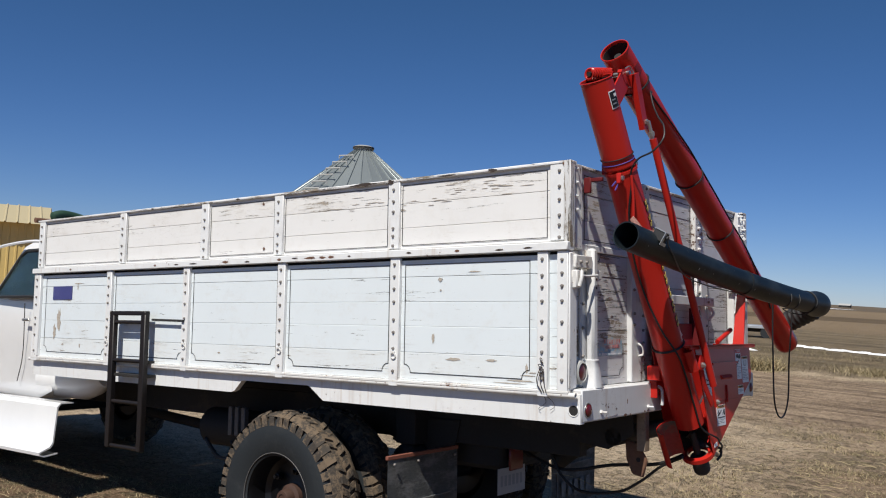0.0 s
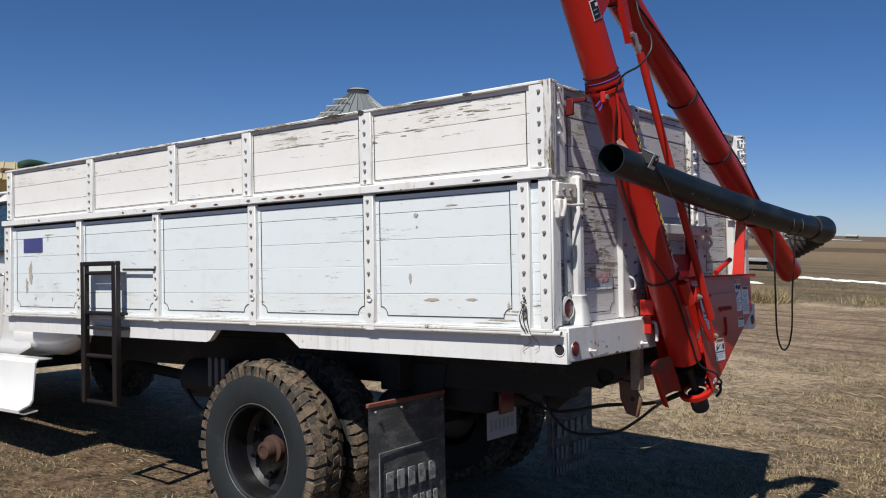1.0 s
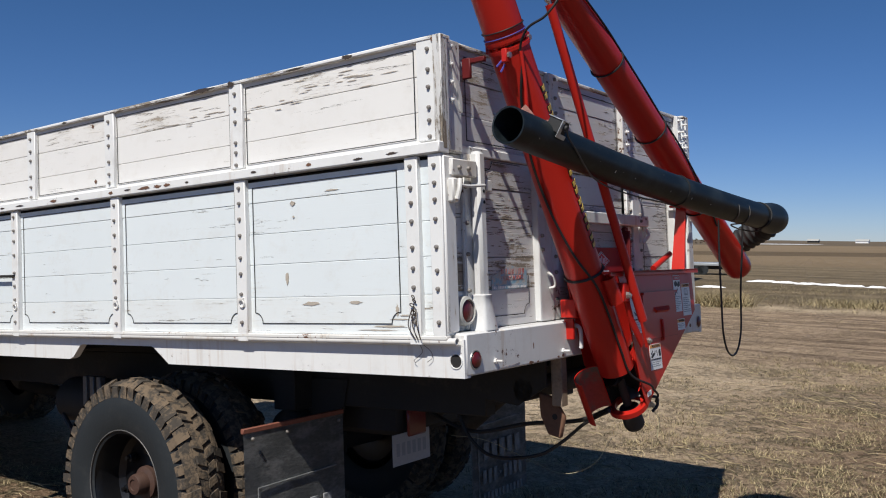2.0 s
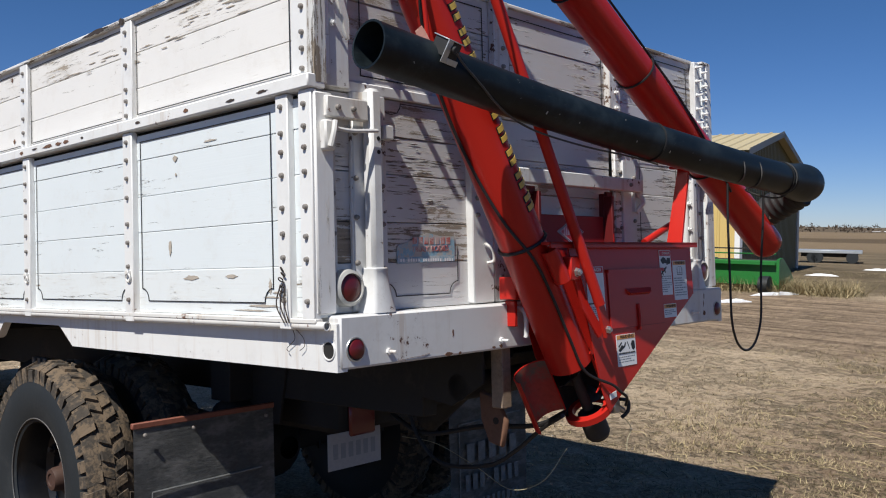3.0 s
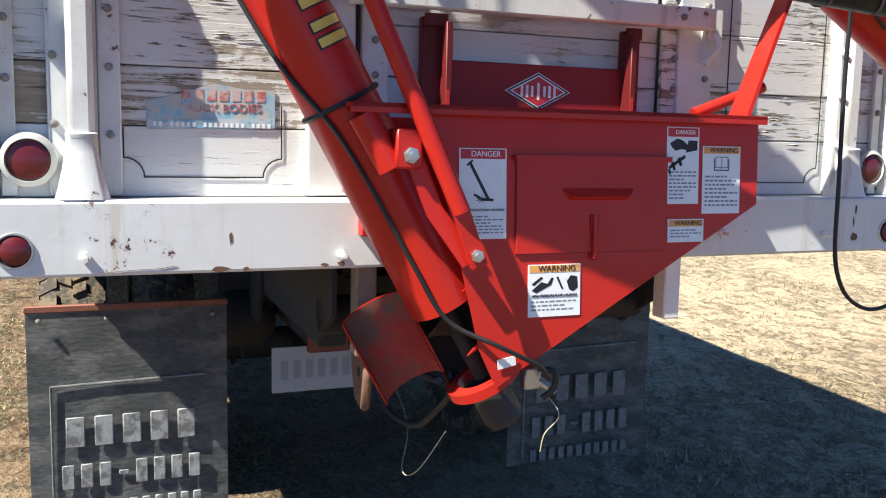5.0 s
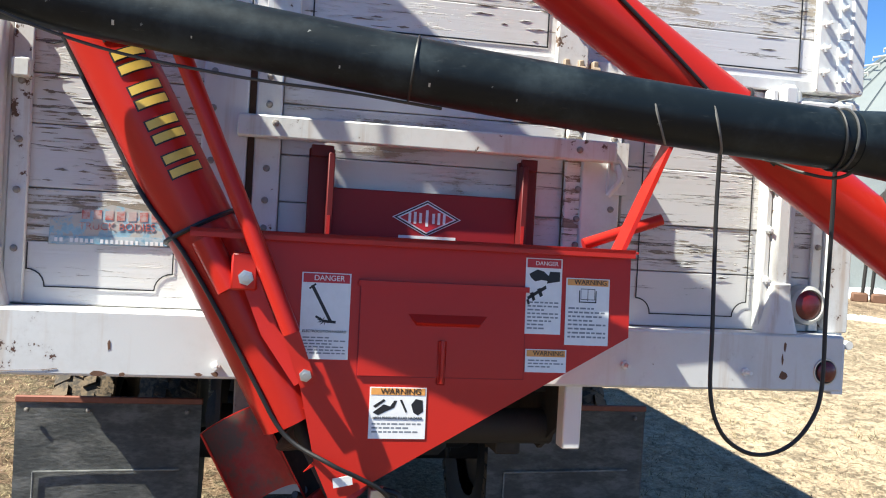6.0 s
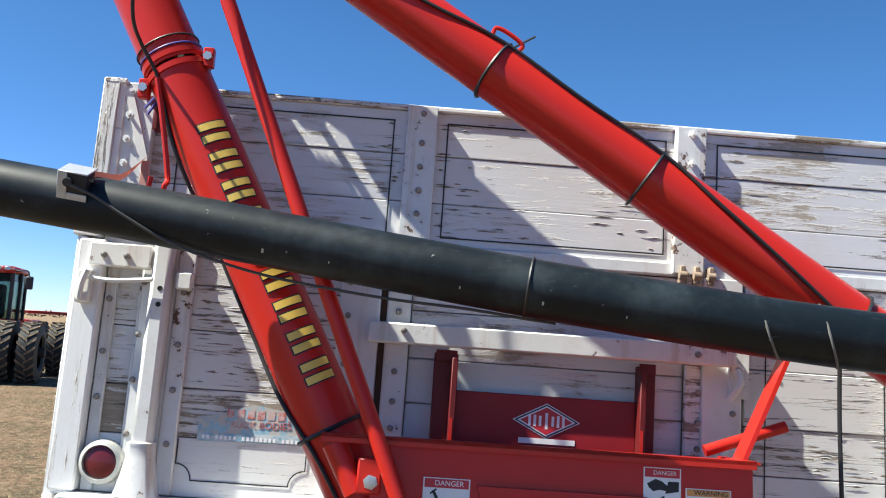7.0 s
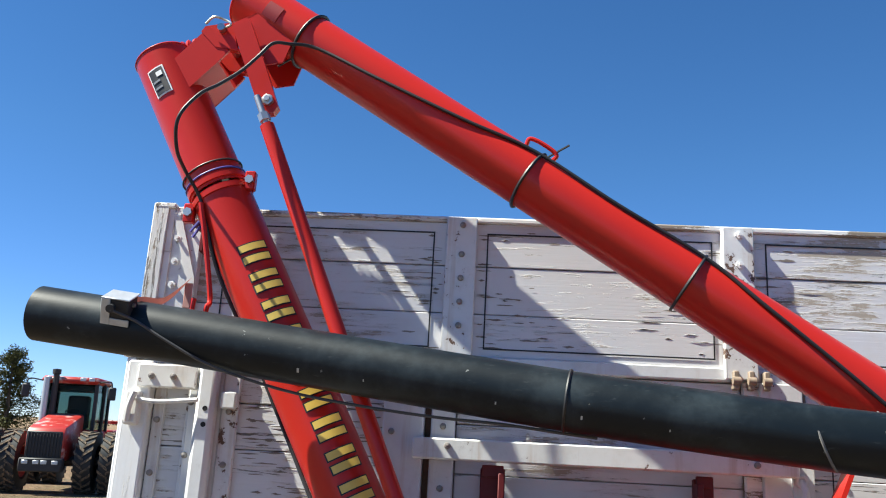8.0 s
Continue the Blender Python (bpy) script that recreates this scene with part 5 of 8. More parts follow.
def chassis():
    frame_ob = part("chassis", box(bmesh.new(), (-7.6, 0.85, 0.86), (-0.35, 0.93, 1.10), 0.005), FRAME, truck, "dirty black steel chassis rail")
    part("frame_rail", box(bmesh.new(), (-7.6, 1.63, 0.86), (-0.35, 1.71, 1.10), 0.005), FRAME, frame_ob)
    for x in (-4.5, -3.2, -1.4, -0.45):
        part("cross_member", box(bmesh.new(), (x, 0.9, 0.9), (x + 0.1, 1.66, 1.06), 0.005), FRAME, frame_ob)
    for x in [-4.8 + 0.45 * k for k in range(11)]:
        if not -2.6 < x < -1.45:
            part("bed_joist", box(bmesh.new(), (x, 0.11, 1.16), (x + 0.07, 2.46, 1.25), 0.004), FRAME, frame_ob)
    for y in (0.85, 1.63):
        part("bed_sill", box(bmesh.new(), (-5.0, y, 1.10), (-0.1, y + 0.08, 1.16), 0.004), FRAME, frame_ob)
    bm = tube(bmesh.new(), [(-2.0, 0.3, 0.5), (-2.0, 2.27, 0.5)], 0.07, 14)
    lathe(bm, [(0.06, -0.22), (0.17, -0.1), (0.2, 0.0), (0.17, 0.1), (0.06, 0.22)], (-2.0, 1.28, 0.5), (1, 0, 0), 18)
    part("rear_axle", bm, FRAME, frame_ob)
    part("drive_shaft", tube(bmesh.new(), [(-5.2, 1.28, 0.75), (-2.2, 1.28, 0.55)], 0.045, 12), FRAME, frame_ob)
    for y in (0.85, 1.63):
        spring = None
        for k in range(5):
            span = 0.66 - 0.11 * k
            arc = [(-2 + span * (j / 5 - 1), 0.86 - 0.022 * k - 0.17 * (1 - (span / 0.66 * (j / 5 - 1)) ** 2)) for j in range(11)]
            bm = slab(bmesh.new(), arc + [(p, q - 0.019) for p, q in arc[::-1]], "y", y, y + 0.08)
            if spring is None:
                spring = part("leaf_spring", bm, FRAME, frame_ob)
            else:
                part("leaf", bm, FRAME, spring)
        for x in (-2.07, -1.95):
            part("clamp_bolt", tube(bmesh.new(), [(x, y - 0.012, 0.42), (x, y - 0.012, 0.72)], 0.011, 8), FRAME, spring)
        part("spring_hanger", slab(bmesh.new(), [(-1.50, 0.80), (-1.42, 0.74), (-1.26, 0.74), (-1.20, 1.0), (-1.50, 1.0)], "y", y - 0.014, y - 0.002), FRAME, frame_ob)
    for y0, y1 in ((0.69, 0.95), (1.62, 1.86)):
        bm = lathe(bmesh.new(), [(0.0001, 0), (0.07, 0.008), (0.115, 0.04), (0.125, 0.07), (0.125, y1 - y0 - 0.07), (0.115, y1 - y0 - 0.04), (0.07, y1 - y0 - 0.008), (0.0001, y1 - y0)], (-1.55, y0, 0.72), (0, 1, 0), 24)
        tank = part("air_tank", bm, FRAME, frame_ob, "grimy black air tank")
        part("drain_cock", lathe(bmesh.new(), [(0.016, 0), (0.016, 0.02), (0.008, 0.035), (0.008, 0.055), (0.0001, 0.056)], (-1.55, (y0 + y1) / 2, 0.60), (0, 0, -1), 8), FRAME, tank)
        part("tank_bracket", box(bmesh.new(), (-1.62, y0 + 0.02, 0.84), (-1.46, y1 - 0.02, 1.12), 0.004), FRAME, frame_ob)
    part("front_axle", tube(bmesh.new(), [(-6.75, 0.4, 0.7), (-6.75, 2.2, 0.7)], 0.06, 10), FRAME, frame_ob)
    # tail hitch frame: tapered plates, drawbar and rusty bracket
    for y in (0.80, 1.70):
        bm = slab(bmesh.new(), [(-1.0, 1.14), (0.0, 1.14), (0.0, 1.02), (-0.15, 0.93), (-1.0, 1.04)], "y", y, y + 0.012)
        part("hitch_plate", bm, FRAME, frame_ob)
    bm = slab(bmesh.new(), [(-0.08, 0.985), (0.0, 0.965), (0.05, 0.88), (0.025, 0.785), (-0.04, 0.80), (-0.075, 0.88)], "y", 0.868, 0.89)
    bmesh.ops.bevel(bm, geom=bm.edges[:], offset=0.006, segments=1, affect="EDGES")
    plate = part("hitch_bracket", bm, RUST, frame_ob, "rust-red steel bracket plate")
    part("hole", tube(bmesh.new(), [(0.0, 0.8665, 0.88), (0.0, 0.8915, 0.88)], 0.013, 14), FRAME, plate)
    part("cross_tube", tube(bmesh.new(), [(-0.12, 0.8, 1.0), (-0.12, 1.72, 1.0)], 0.05, 12), FRAME, frame_ob)
    part("lift_leg", tube(bmesh.new(), [(-0.75, 1.28, 0.75), (-0.3, 1.28, 1.1)], 0.06, 12), FRAME, frame_ob)
    bm = box(bmesh.new(), (-1.75, 0.95, 0.70), (-0.95, 1.61, 1.12), 0.03)
    tube(bm, [(-1.0, 1.28, 0.80), (-0.55, 1.28, 1.08)], 0.07, 14)
    part("hoist", bm, FRAME, frame_ob, "greasy black tipping hoist")
    # tail plate holder
    bm = box(bmesh.new(), (-0.905, 0.94, 0.71), (-0.885, 1.09, 0.88), 0.008)
    box(bm, (-0.885, 0.965, 0.83), (-0.87, 1.065, 0.855), 0.004)
    part("plate_lamp", bm, LENS, frame_ob, "red tail lamp block over the plate")
    plate = part("plate", box(bmesh.new(), (-0.9, 0.82, 0.578), (-0.896, 1.125, 0.735), 0.001), PLATE, frame_ob, "blank white plate, greyed for underbody shade, with plain bars")
    bm = bmesh.new()
    for k in range(6):
        y = 0.85 + 0.043 * k
        slab(bm, [(y, 0.624), (y + 0.026, 0.624), (y + 0.026, 0.689), (y, 0.689)], "x", -0.8958, -0.8952)
    tagged(part("printed_number", bm, GREY_INK, plate), kind="stuff")


chassis()


def ladder():
    y = -0.03
    bm = bmesh.new()
    for a, b in ((-3.75, -3.695), (-3.36, -3.305)):
        box(bm, (a, y - 0.02, 0.69), (b, y + 0.02, 1.67), 0.005)
    one = part("ladder", box(bm, (-3.75, y - 0.022, 1.638), (-3.305, y + 0.022, 1.67), 0.006), LADDER, truck, "dark brown steel side ladder")
    for z in (1.59, 1.315, 1.02, 0.705):
        part("rung", tube(bmesh.new(), [(-3.70, y, z), (-3.35, y, z)], 0.014, 10), LADDER, one)
    part("brace", tube(bmesh.new(), [(-3.31, 0.012, 1.61), (-2.95, 0.012, 1.605)], 0.008, 8), FRAME, one)
    for z in (1.3, 1.2):
        part("bracket", box(bmesh.new(), (-3.74, y, z), (-3.31, 0.06, z + 0.02), 0.002), FRAME, one)


ladder()


def cab():
    bm = bmesh.new()
    # cab shell from side outlines, with the roof narrower than the waist
    outline = [(-5.16, 0.98), (-5.14, 1.15), (-5.16, 1.75), (-5.26, 2.20), (-5.40, 2.30), (-5.75, 2.32), (-5.93, 2.27), (-6.28, 1.80), (-6.35, 1.72), (-6.5, 1.68), (-6.5, 1.02), (-6.3, 0.92), (-5.4, 0.90)]
    left = [bm.verts.new((px, 0.28 + (0.12 if pz > 2.1 else 0.0) + (0.03 if pz < 1.0 else 0), pz)) for px, pz in outline]
    right = [bm.verts.new((px, 2.28 - (0.12 if pz > 2.1 else 0.0) - (0.03 if pz < 1.0 else 0), pz)) for px, pz in outline]
    bm.faces.new(left), bm.faces.new(right[::-1])
    n = len(outline)
    for k in range(n):
        bm.faces.new((left[k], left[(k + 1) % n], right[(k + 1) % n], right[k]))
    bmesh.ops.bevel(bm, geom=bm.edges[:], offset=0.035, segments=2, affect="EDGES", profile=0.6)
    shell = part("cab", bm, CAB_WHITE, truck, "rounded white steel truck cab")
    # door glass in its dark frame
    win = [(-5.42, 1.80), (-5.43, 2.16), (-5.50, 2.22), (-5.82, 2.22), (-5.90, 2.18), (-6.18, 1.80)]
    bm = bmesh.new()
    a = [bm.verts.new((px, 0.272 + (0.28 - 0.0) * max(0, pz - 1.8) * 0.85, pz)) for px, pz in win]
    bm.faces.new(a)
    bmesh.ops.solidify(bm, geom=bm.faces[:], thickness=0.008)
    part("door_window", bm, GLASS, shell, "greenish door window over a black backing")
    bm = bmesh.new()
    for p, q in zip(win, win[1:] + win[:1]):
        tube(bm, [(px, 0.270 + 0.24 * max(0, pz - 1.8), pz) for px, pz in (p, q)], 0.014, 6)
    part("window_seal", bm, RUBBER, shell)
    # added black sheet behind the glass, standing for the unlit cab interior
    bm = bmesh.new()
    b = [bm.verts.new((px, 0.276 + 0.24 * max(0, pz - 1.8) + 0.004, pz)) for px, pz in [(-5.40, 1.79), (-5.41, 2.17), (-5.5, 2.24), (-5.84, 2.24), (-5.93, 2.18), (-6.21, 1.79)]]
    bm.faces.new(b)
    bmesh.ops.solidify(bm, geom=bm.faces[:], thickness=0.003)
    part("window_inside", bm, FRAME, shell)
    part("roof_rail", tube(bmesh.new(), curve_points([(-5.2, 0.36, 2.24), (-5.6, 0.33, 2.3), (-6.2, 0.33, 2.28), (-6.6, 0.35, 2.22)], 5), 0.014, 8), CAB_WHITE, shell)
    bm = tube(bmesh.new(), curve_points([(-5.62, 0.272, 1.74), (-5.6, 0.266, 1.3), (-5.68, 0.268, 1.05)], 6), 0.004, 6)
    part("door_seam", bm, RUBBER, shell)
    part("door_handle", box(bmesh.new(), (-5.62, 0.25, 1.58), (-5.5, 0.275, 1.605), 0.006), STEEL, shell)
    bm = tube(bmesh.new(), [(-5.5, 0.46, 1.09), (-5.42, 0.46, 1.09), (-4.86, 0.46, 1.09), (-4.72, 0.46, 1.10), (-4.58, 0.46, 1.12)], [0.10, 0.165, 0.165, 0.13, 0.07], 28)
    part("filler_tank", bm, CAB_WHITE, truck, "rounded white tank behind the cab")
    bm = slab(bmesh.new(), [(0.10, 0.90), (0.13, 0.93), (0.24, 0.93), (0.24, 0.92), (0.135, 0.92), (0.112, 0.895), (0.085, 0.61), (0.06, 0.575), (-0.02, 0.545), (-0.024, 0.532), (0.01, 0.522), (0.12, 0.535), (0.12, 0.525), (0.01, 0.51), (-0.03, 0.525), (-0.035, 0.55), (0.05, 0.585), (0.075, 0.62)], "x", -6.4, -4.68)
    part("running_board", bm, CAB_WHITE, truck, "white steel step box")
    bm = slab(bmesh.new(), [(-6.45, 1.65), (-8.2, 1.5), (-8.3, 1.3), (-8.3, 0.75), (-7.35, 0.75), (-7.3, 1.0), (-7.05, 1.22), (-6.75, 1.28), (-6.45, 1.2)], "y", 0.32, 2.24)
    hood = part("hood", bm, CAB_WHITE, truck, "white hood and fenders")
    part("grille", box(bmesh.new(), (-8.33, 0.6, 0.9), (-8.29, 1.96, 1.35), 0.01), FRAME, hood)
    part("front_bumper", box(bmesh.new(), (-8.5, 0.2, 0.6), (-8.38, 2.36, 0.8), 0.02), STEEL, hood)


cab()


def side_gear():
    """Tanks and hoses that hang under the bed."""
    bm = tube(bmesh.new(), [(-3.35, 0.62, 0.82), (-2.75, 0.62, 0.82)], 0.14, 18)
    part("air_tank", bm, FRAME, truck)
    bm = bmesh.new()
    for k in range(3):
        box(bm, (-2.95 + 0.07 * k, 0.42, 0.8), (-2.91 + 0.07 * k, 0.46, 1.0), 0.004)
    part("valve_block", bm, RIM_EDGE, truck)
    for k in range(2):
        bm = tube(bmesh.new(), curve_points([(-3.3 + 0.3 * k, 0.5, 0.74), (-3.1 + 0.3 * k, 0.48, 0.62), (-2.9 + 0.3 * k, 0.5, 0.66), (-2.7 + 0.2 * k, 0.55, 0.8)], 6), 0.014, 8)
        part("hose", bm, RUBBER, truck)


side_gear()
tarp = thing("tarp", (-5.03, 0.3, 2.44), "folded dark green tarp on the front wall of the box", "tarp", world_m=TRUCK)
bm = tube(bmesh.new(), curve_points([(-5.03, 0.16, 2.46), (-5.03, 0.24, 2.49), (-5.04, 0.36, 2.485), (-5.03, 0.48, 2.46)], 5), [0.02] + [0.042] * 13 + [0.035, 0.02], 12)
part("roll", bm, DARK_GREEN, tarp)
# ---- auger on the tail ----


def a_at(z):
    return Vector((0.228 - (z - 1.5) * 0.043, 0.766 - (z - 1.5) * 0.547, z))


def b_at(z):
    return Vector((0.176 - (z - 2.84) * 0.098, 0.518 - (z - 2.84) * 1.522, z))


A_WAY = (a_at(2.8) - a_at(0.9)).normalized()
B_WAY = (b_at(1.5) - b_at(3.0)).normalized()
REAR = Matrix(((0, 0, 1, 0), (1, 0, 0, 0), (0, 1, 0, 0), (0, 0, 0, 1)))
auger = thing("folding_auger", (0.22, 1.1, 0.80), "glossy red folding grain auger with hopper, bolted on the truck tail", "auger", world_m=TRUCK)


def around(p, way, angle, r):
    """A point on a tube of radius r round p; angle 0 looks to the rear, 90 up along the tube's back."""
    out = Vector((1, 0, 0))
    out = (out - way * out.dot(way)).normalized()
    up = way.cross(out)
    return p + r * (math.cos(radians(angle)) * out + math.sin(radians(angle)) * up)


def ribbon(bm, p, way, r, a0, a1, w, thick=0.0015, n=18):
    """A strap laid round a tube between two angles."""
    rows = []
    for k in range(n + 1):
        a = a0 + (a1 - a0) * k / n
        rows.append([bm.verts.new(around(p + way * s, way, a, rr)) for s, rr in ((-w / 2, r), (w / 2, r), (w / 2, r + thick), (-w / 2, r + thick))])
    for one, two in zip(rows, rows[1:]):
        for j in range(4):
            bm.faces.new((one[j], one[(j + 1) % 4], two[(j + 1) % 4], two[j]))
    return bm


def lower_tube():
    r = 0.079
    bm = hollow(bmesh.new(), [a_at(1.09), a_at(2.395)], r, 0.004, 40)
    low = part("lower_tube", bm, RED, auger, "glossy red steel auger tube")
    part("upper_section", hollow(bmesh.new(), [a_at(2.402), a_at(2.80)], r, 0.004, 40), RED, low)
    part("top_rim", ring(bmesh.new(), a_at(2.80), A_WAY, r - 0.001, 0.0035, 40), RED, low)
    part("bore", hollow(bmesh.new(), [a_at(2.792), a_at(2.45)], r - 0.0045, 0.002, 32), FRAME, low)
    for z in (2.385, 2.415):
        bm = hollow(bmesh.new(), [a_at(z - 0.006), a_at(z + 0.006)], r + 0.0045, 0.0055, 40)
        part("flange", bm, RED, low)
    for ang, ez in ((72, 2.385), (-72, 2.375), (170, 2.395)):
        c = around(a_at(ez), A_WAY, ang, r + 0.016)
        bm = box(bmesh.new(), c - Vector((0.012, 0.014, 0.026)), c + Vector((0.012, 0.014, 0.026)), 0.003)
        ear = part("ear", bm, RED, low)
        part("bolt", lathe(bmesh.new(), [(0.012, 0), (0.012, 0.01), (0.0001, 0.01)], c + Vector((0.012, 0, 0)), (1, 0, 0), 6), STEEL, ear)
    # flighting shaft seen in the open top
    part("shaft", tube(bmesh.new(), [a_at(1.0), a_at(2.77)], 0.018, 10), STEEL, low)
    # lettering as plain outlined bars, one a letter, running down the tube
    s = 2.205
    for k in range(9):
        p0 = a_at(s - 0.0712 * k)
        for d in (-0.0165, 0.0165):
            p1 = p0 + A_WAY * d
            part("letter_edge", ribbon(bmesh.new(), p1, A_WAY, r + 0.0006, -4, 52, 0.025), INK, low)
            part("letter_bar", ribbon(bmesh.new(), p1, A_WAY, r + 0.0022, -1, 49, 0.018), YELLOW, low)
    # dark maker's plate near the top
    bm = ribbon(bmesh.new(), a_at(2.705), A_WAY, r + 0.0006, -34, 2, 0.088)
    plate = part("maker_plate", bm, PAPER, low, "small black maker's plate with white edge")
    part("plate_field", ribbon(bmesh.new(), a_at(2.705), A_WAY, r + 0.0022, -31, -1, 0.078), INK, plate)
    for d in (-0.02, 0.0):
        part("plate_bar", ribbon(bmesh.new(), a_at(2.705) + A_WAY * d, A_WAY, r + 0.0038, -28, -12, 0.006, n=6), GREY_INK, plate)
    part("plate_window", ribbon(bmesh.new(), a_at(2.705) + A_WAY * 0.02, A_WAY, r + 0.0038, -16, -4, 0.014, n=6), PAPER, plate)
    # thin rod and hook that carry the spout
    bm = tube(bmesh.new(), curve_points([around(a_at(2.37), A_WAY, -32, r + 0.006), around(a_at(2.28), A_WAY, -48, r + 0.02), around(a_at(2.16), A_WAY, -66, r + 0.05), around(a_at(2.135), A_WAY, -62, r + 0.07), around(a_at(2.12), A_WAY, -72, r + 0.085), around(a_at(2.15), A_WAY, -76, r + 0.10), around(a_at(2.175), A_WAY, -74, r + 0.085)], 6), 0.007, 8)
    part("hook_rod", bm, RED, low)
    # feet on the beam
    bm = box(bmesh.new(), (0.085, 0.80, 1.32), (0.16, 0.88, 1.40), 0.004)
    part("mount", bm, RED, low)
    bm = box(bmesh.new(), (0.03, 0.19, 2.27), (0.07, 0.205, 2.35), 0.004)
    box(bm, (0.07, 0.188, 2.325), (0.135, 0.207, 2.345), 0.003)
    part("mount", bm, RAIL_RED, low)
    # side bracket with half sleeve beside the hopper
    sleeve = hollow(bmesh.new(), [(0.325, 0.775, 1.49), (0.335, 0.835, 1.385)], 0.030, 0.004, 18)
    part("sleeve", sleeve, RED, low)
    return low


lower_tube()


def boot():
    """The foot of the tube: cut-away housing, end ring, motor and swung-open cleanout door."""
    r = 0.082
    bm = bmesh.new()
    rows = []
    for k in range(25):
        a = 20 + 215 * k / 24
        rows.append([bm.verts.new(around(a_at(z), A_WAY, a, rr)) for z, rr in ((1.11, r), (0.915, r), (0.915, r - 0.004), (1.11, r - 0.004))])
    for one, two in zip(rows, rows[1:]):
        for j in range(4):
            bm.faces.new((one[j], one[(j + 1) % 4], two[(j + 1) % 4], two[j]))
    shell = part("boot", bm, RED, auger, "cut-away red boot with black inside")
    bm = bmesh.new()
    rows = [[bm.verts.new(around(a_at(z), A_WAY, 20 + 215 * k / 24, r - 0.0055)) for z in (1.16, 0.917)] for k in range(25)]
    for one, two in zip(rows, rows[1:]):
        bm.faces.new((one[0], one[1], two[1], two[0]))
    part("lining", bm, FRAME, shell, "black inner face")
    core = part("screw_core", tube(bmesh.new(), [a_at(0.92), a_at(1.3)], 0.02, 12), FRAME, shell)
    bm = bmesh.new()
    rows = []
    for k in range(49):
        p, turn_by = a_at(0.935 + 0.27 * k / 48), 540 * k / 48 + 40
        rows.append([bm.verts.new(around(p, A_WAY, turn_by, rr)) for rr in (0.019, 0.068)])
    for one, two in zip(rows, rows[1:]):
        bm.faces.new((one[0], one[1], two[1], two[0]))
    bmesh.ops.solidify(bm, geom=bm.faces[:], thickness=0.003)
    part("flighting", bm, RIM_EDGE, core, "grain-polished steel screw flight")
    part("end_ring", hollow(bmesh.new(), [a_at(0.925), a_at(0.905)], r + 0.006, 0.03, 36), RED, shell)
    bm = tube(bmesh.new(), [a_at(0.905), a_at(0.825)], 0.046, 26)
    motor = part("motor", bm, RUBBER, shell, "black hydraulic motor")
    part("motor_cap", tube(bmesh.new(), [a_at(0.825), a_at(0.812)], [0.046, 0.038], 26), RUBBER, motor)
    # cleanout door: a curved sheet hanging open to one side
    bm = bmesh.new()
    rows = []
    for k in range(19):
        a = 88 + 172 * k / 18
        rows.append([bm.verts.new(around(around(a_at(z), A_WAY, -108, 0.146), A_WAY, a, rr)) for z, rr in ((1.14, 0.076), (0.955, 0.076), (0.955, 0.072), (1.14, 0.072))])
    for one, two in zip(rows, rows[1:]):
        for j in range(4):
            bm.faces.new((one[j], one[(j + 1) % 4], two[(j + 1) % 4], two[j]))
    bm.faces.new(rows[0]), bm.faces.new(rows[-1])
    door = part("cleanout_door", bm, RED, shell, "curved red cleanout door hanging open")
    bm = bmesh.new()
    rows = []
    for k in range(19):
        a = 90 + 168 * k / 18
        rows.append([bm.verts.new(around(around(a_at(z), A_WAY, -108, 0.146), A_WAY, a, 0.0705)) for z in (1.138, 0.957)])
    for one, two in zip(rows, rows[1:]):
        bm.faces.new((one[0], one[1], two[1], two[0]))
    part("lining", bm, DUSTY_RED, door, "scraped and dusty inner face")
    # bent tab, fittings and loose wires
    part("tab", slab(bmesh.new(), [(1.01, 0.99), (1.06, 1.02), (1.065, 1.035), (1.045, 1.03)], "x", 0.335, 0.339), RED, shell)
    bm = box(bmesh.new(), (0.285, 1.16, 0.895), (0.315, 1.20, 0.945), 0.004)
    lathe(bm, [(0.011, 0), (0.011, 0.03), (0.007, 0.032), (0.007, 0.05), (0.0001, 0.05)], (0.305, 1.195, 0.915), (0.3, 0.7, -0.5), 8)
    fit_ob = part("fitting", bm, STEEL, shell, "metal hose fittings")
    part("hose_end", tube(bmesh.new(), curve_points([(0.32, 1.19, 0.945), (0.33, 1.225, 0.935), (0.33, 1.225, 0.90), (0.315, 1.205, 0.875)], 5), 0.007, 8), CABLE, fit_ob)
    part("small_label", slab(bmesh.new(), [(1.076, 0.958), (1.118, 0.966), (1.115, 0.987), (1.073, 0.979)], "x", 0.351, 0.353), PAPER, shell)


boot()


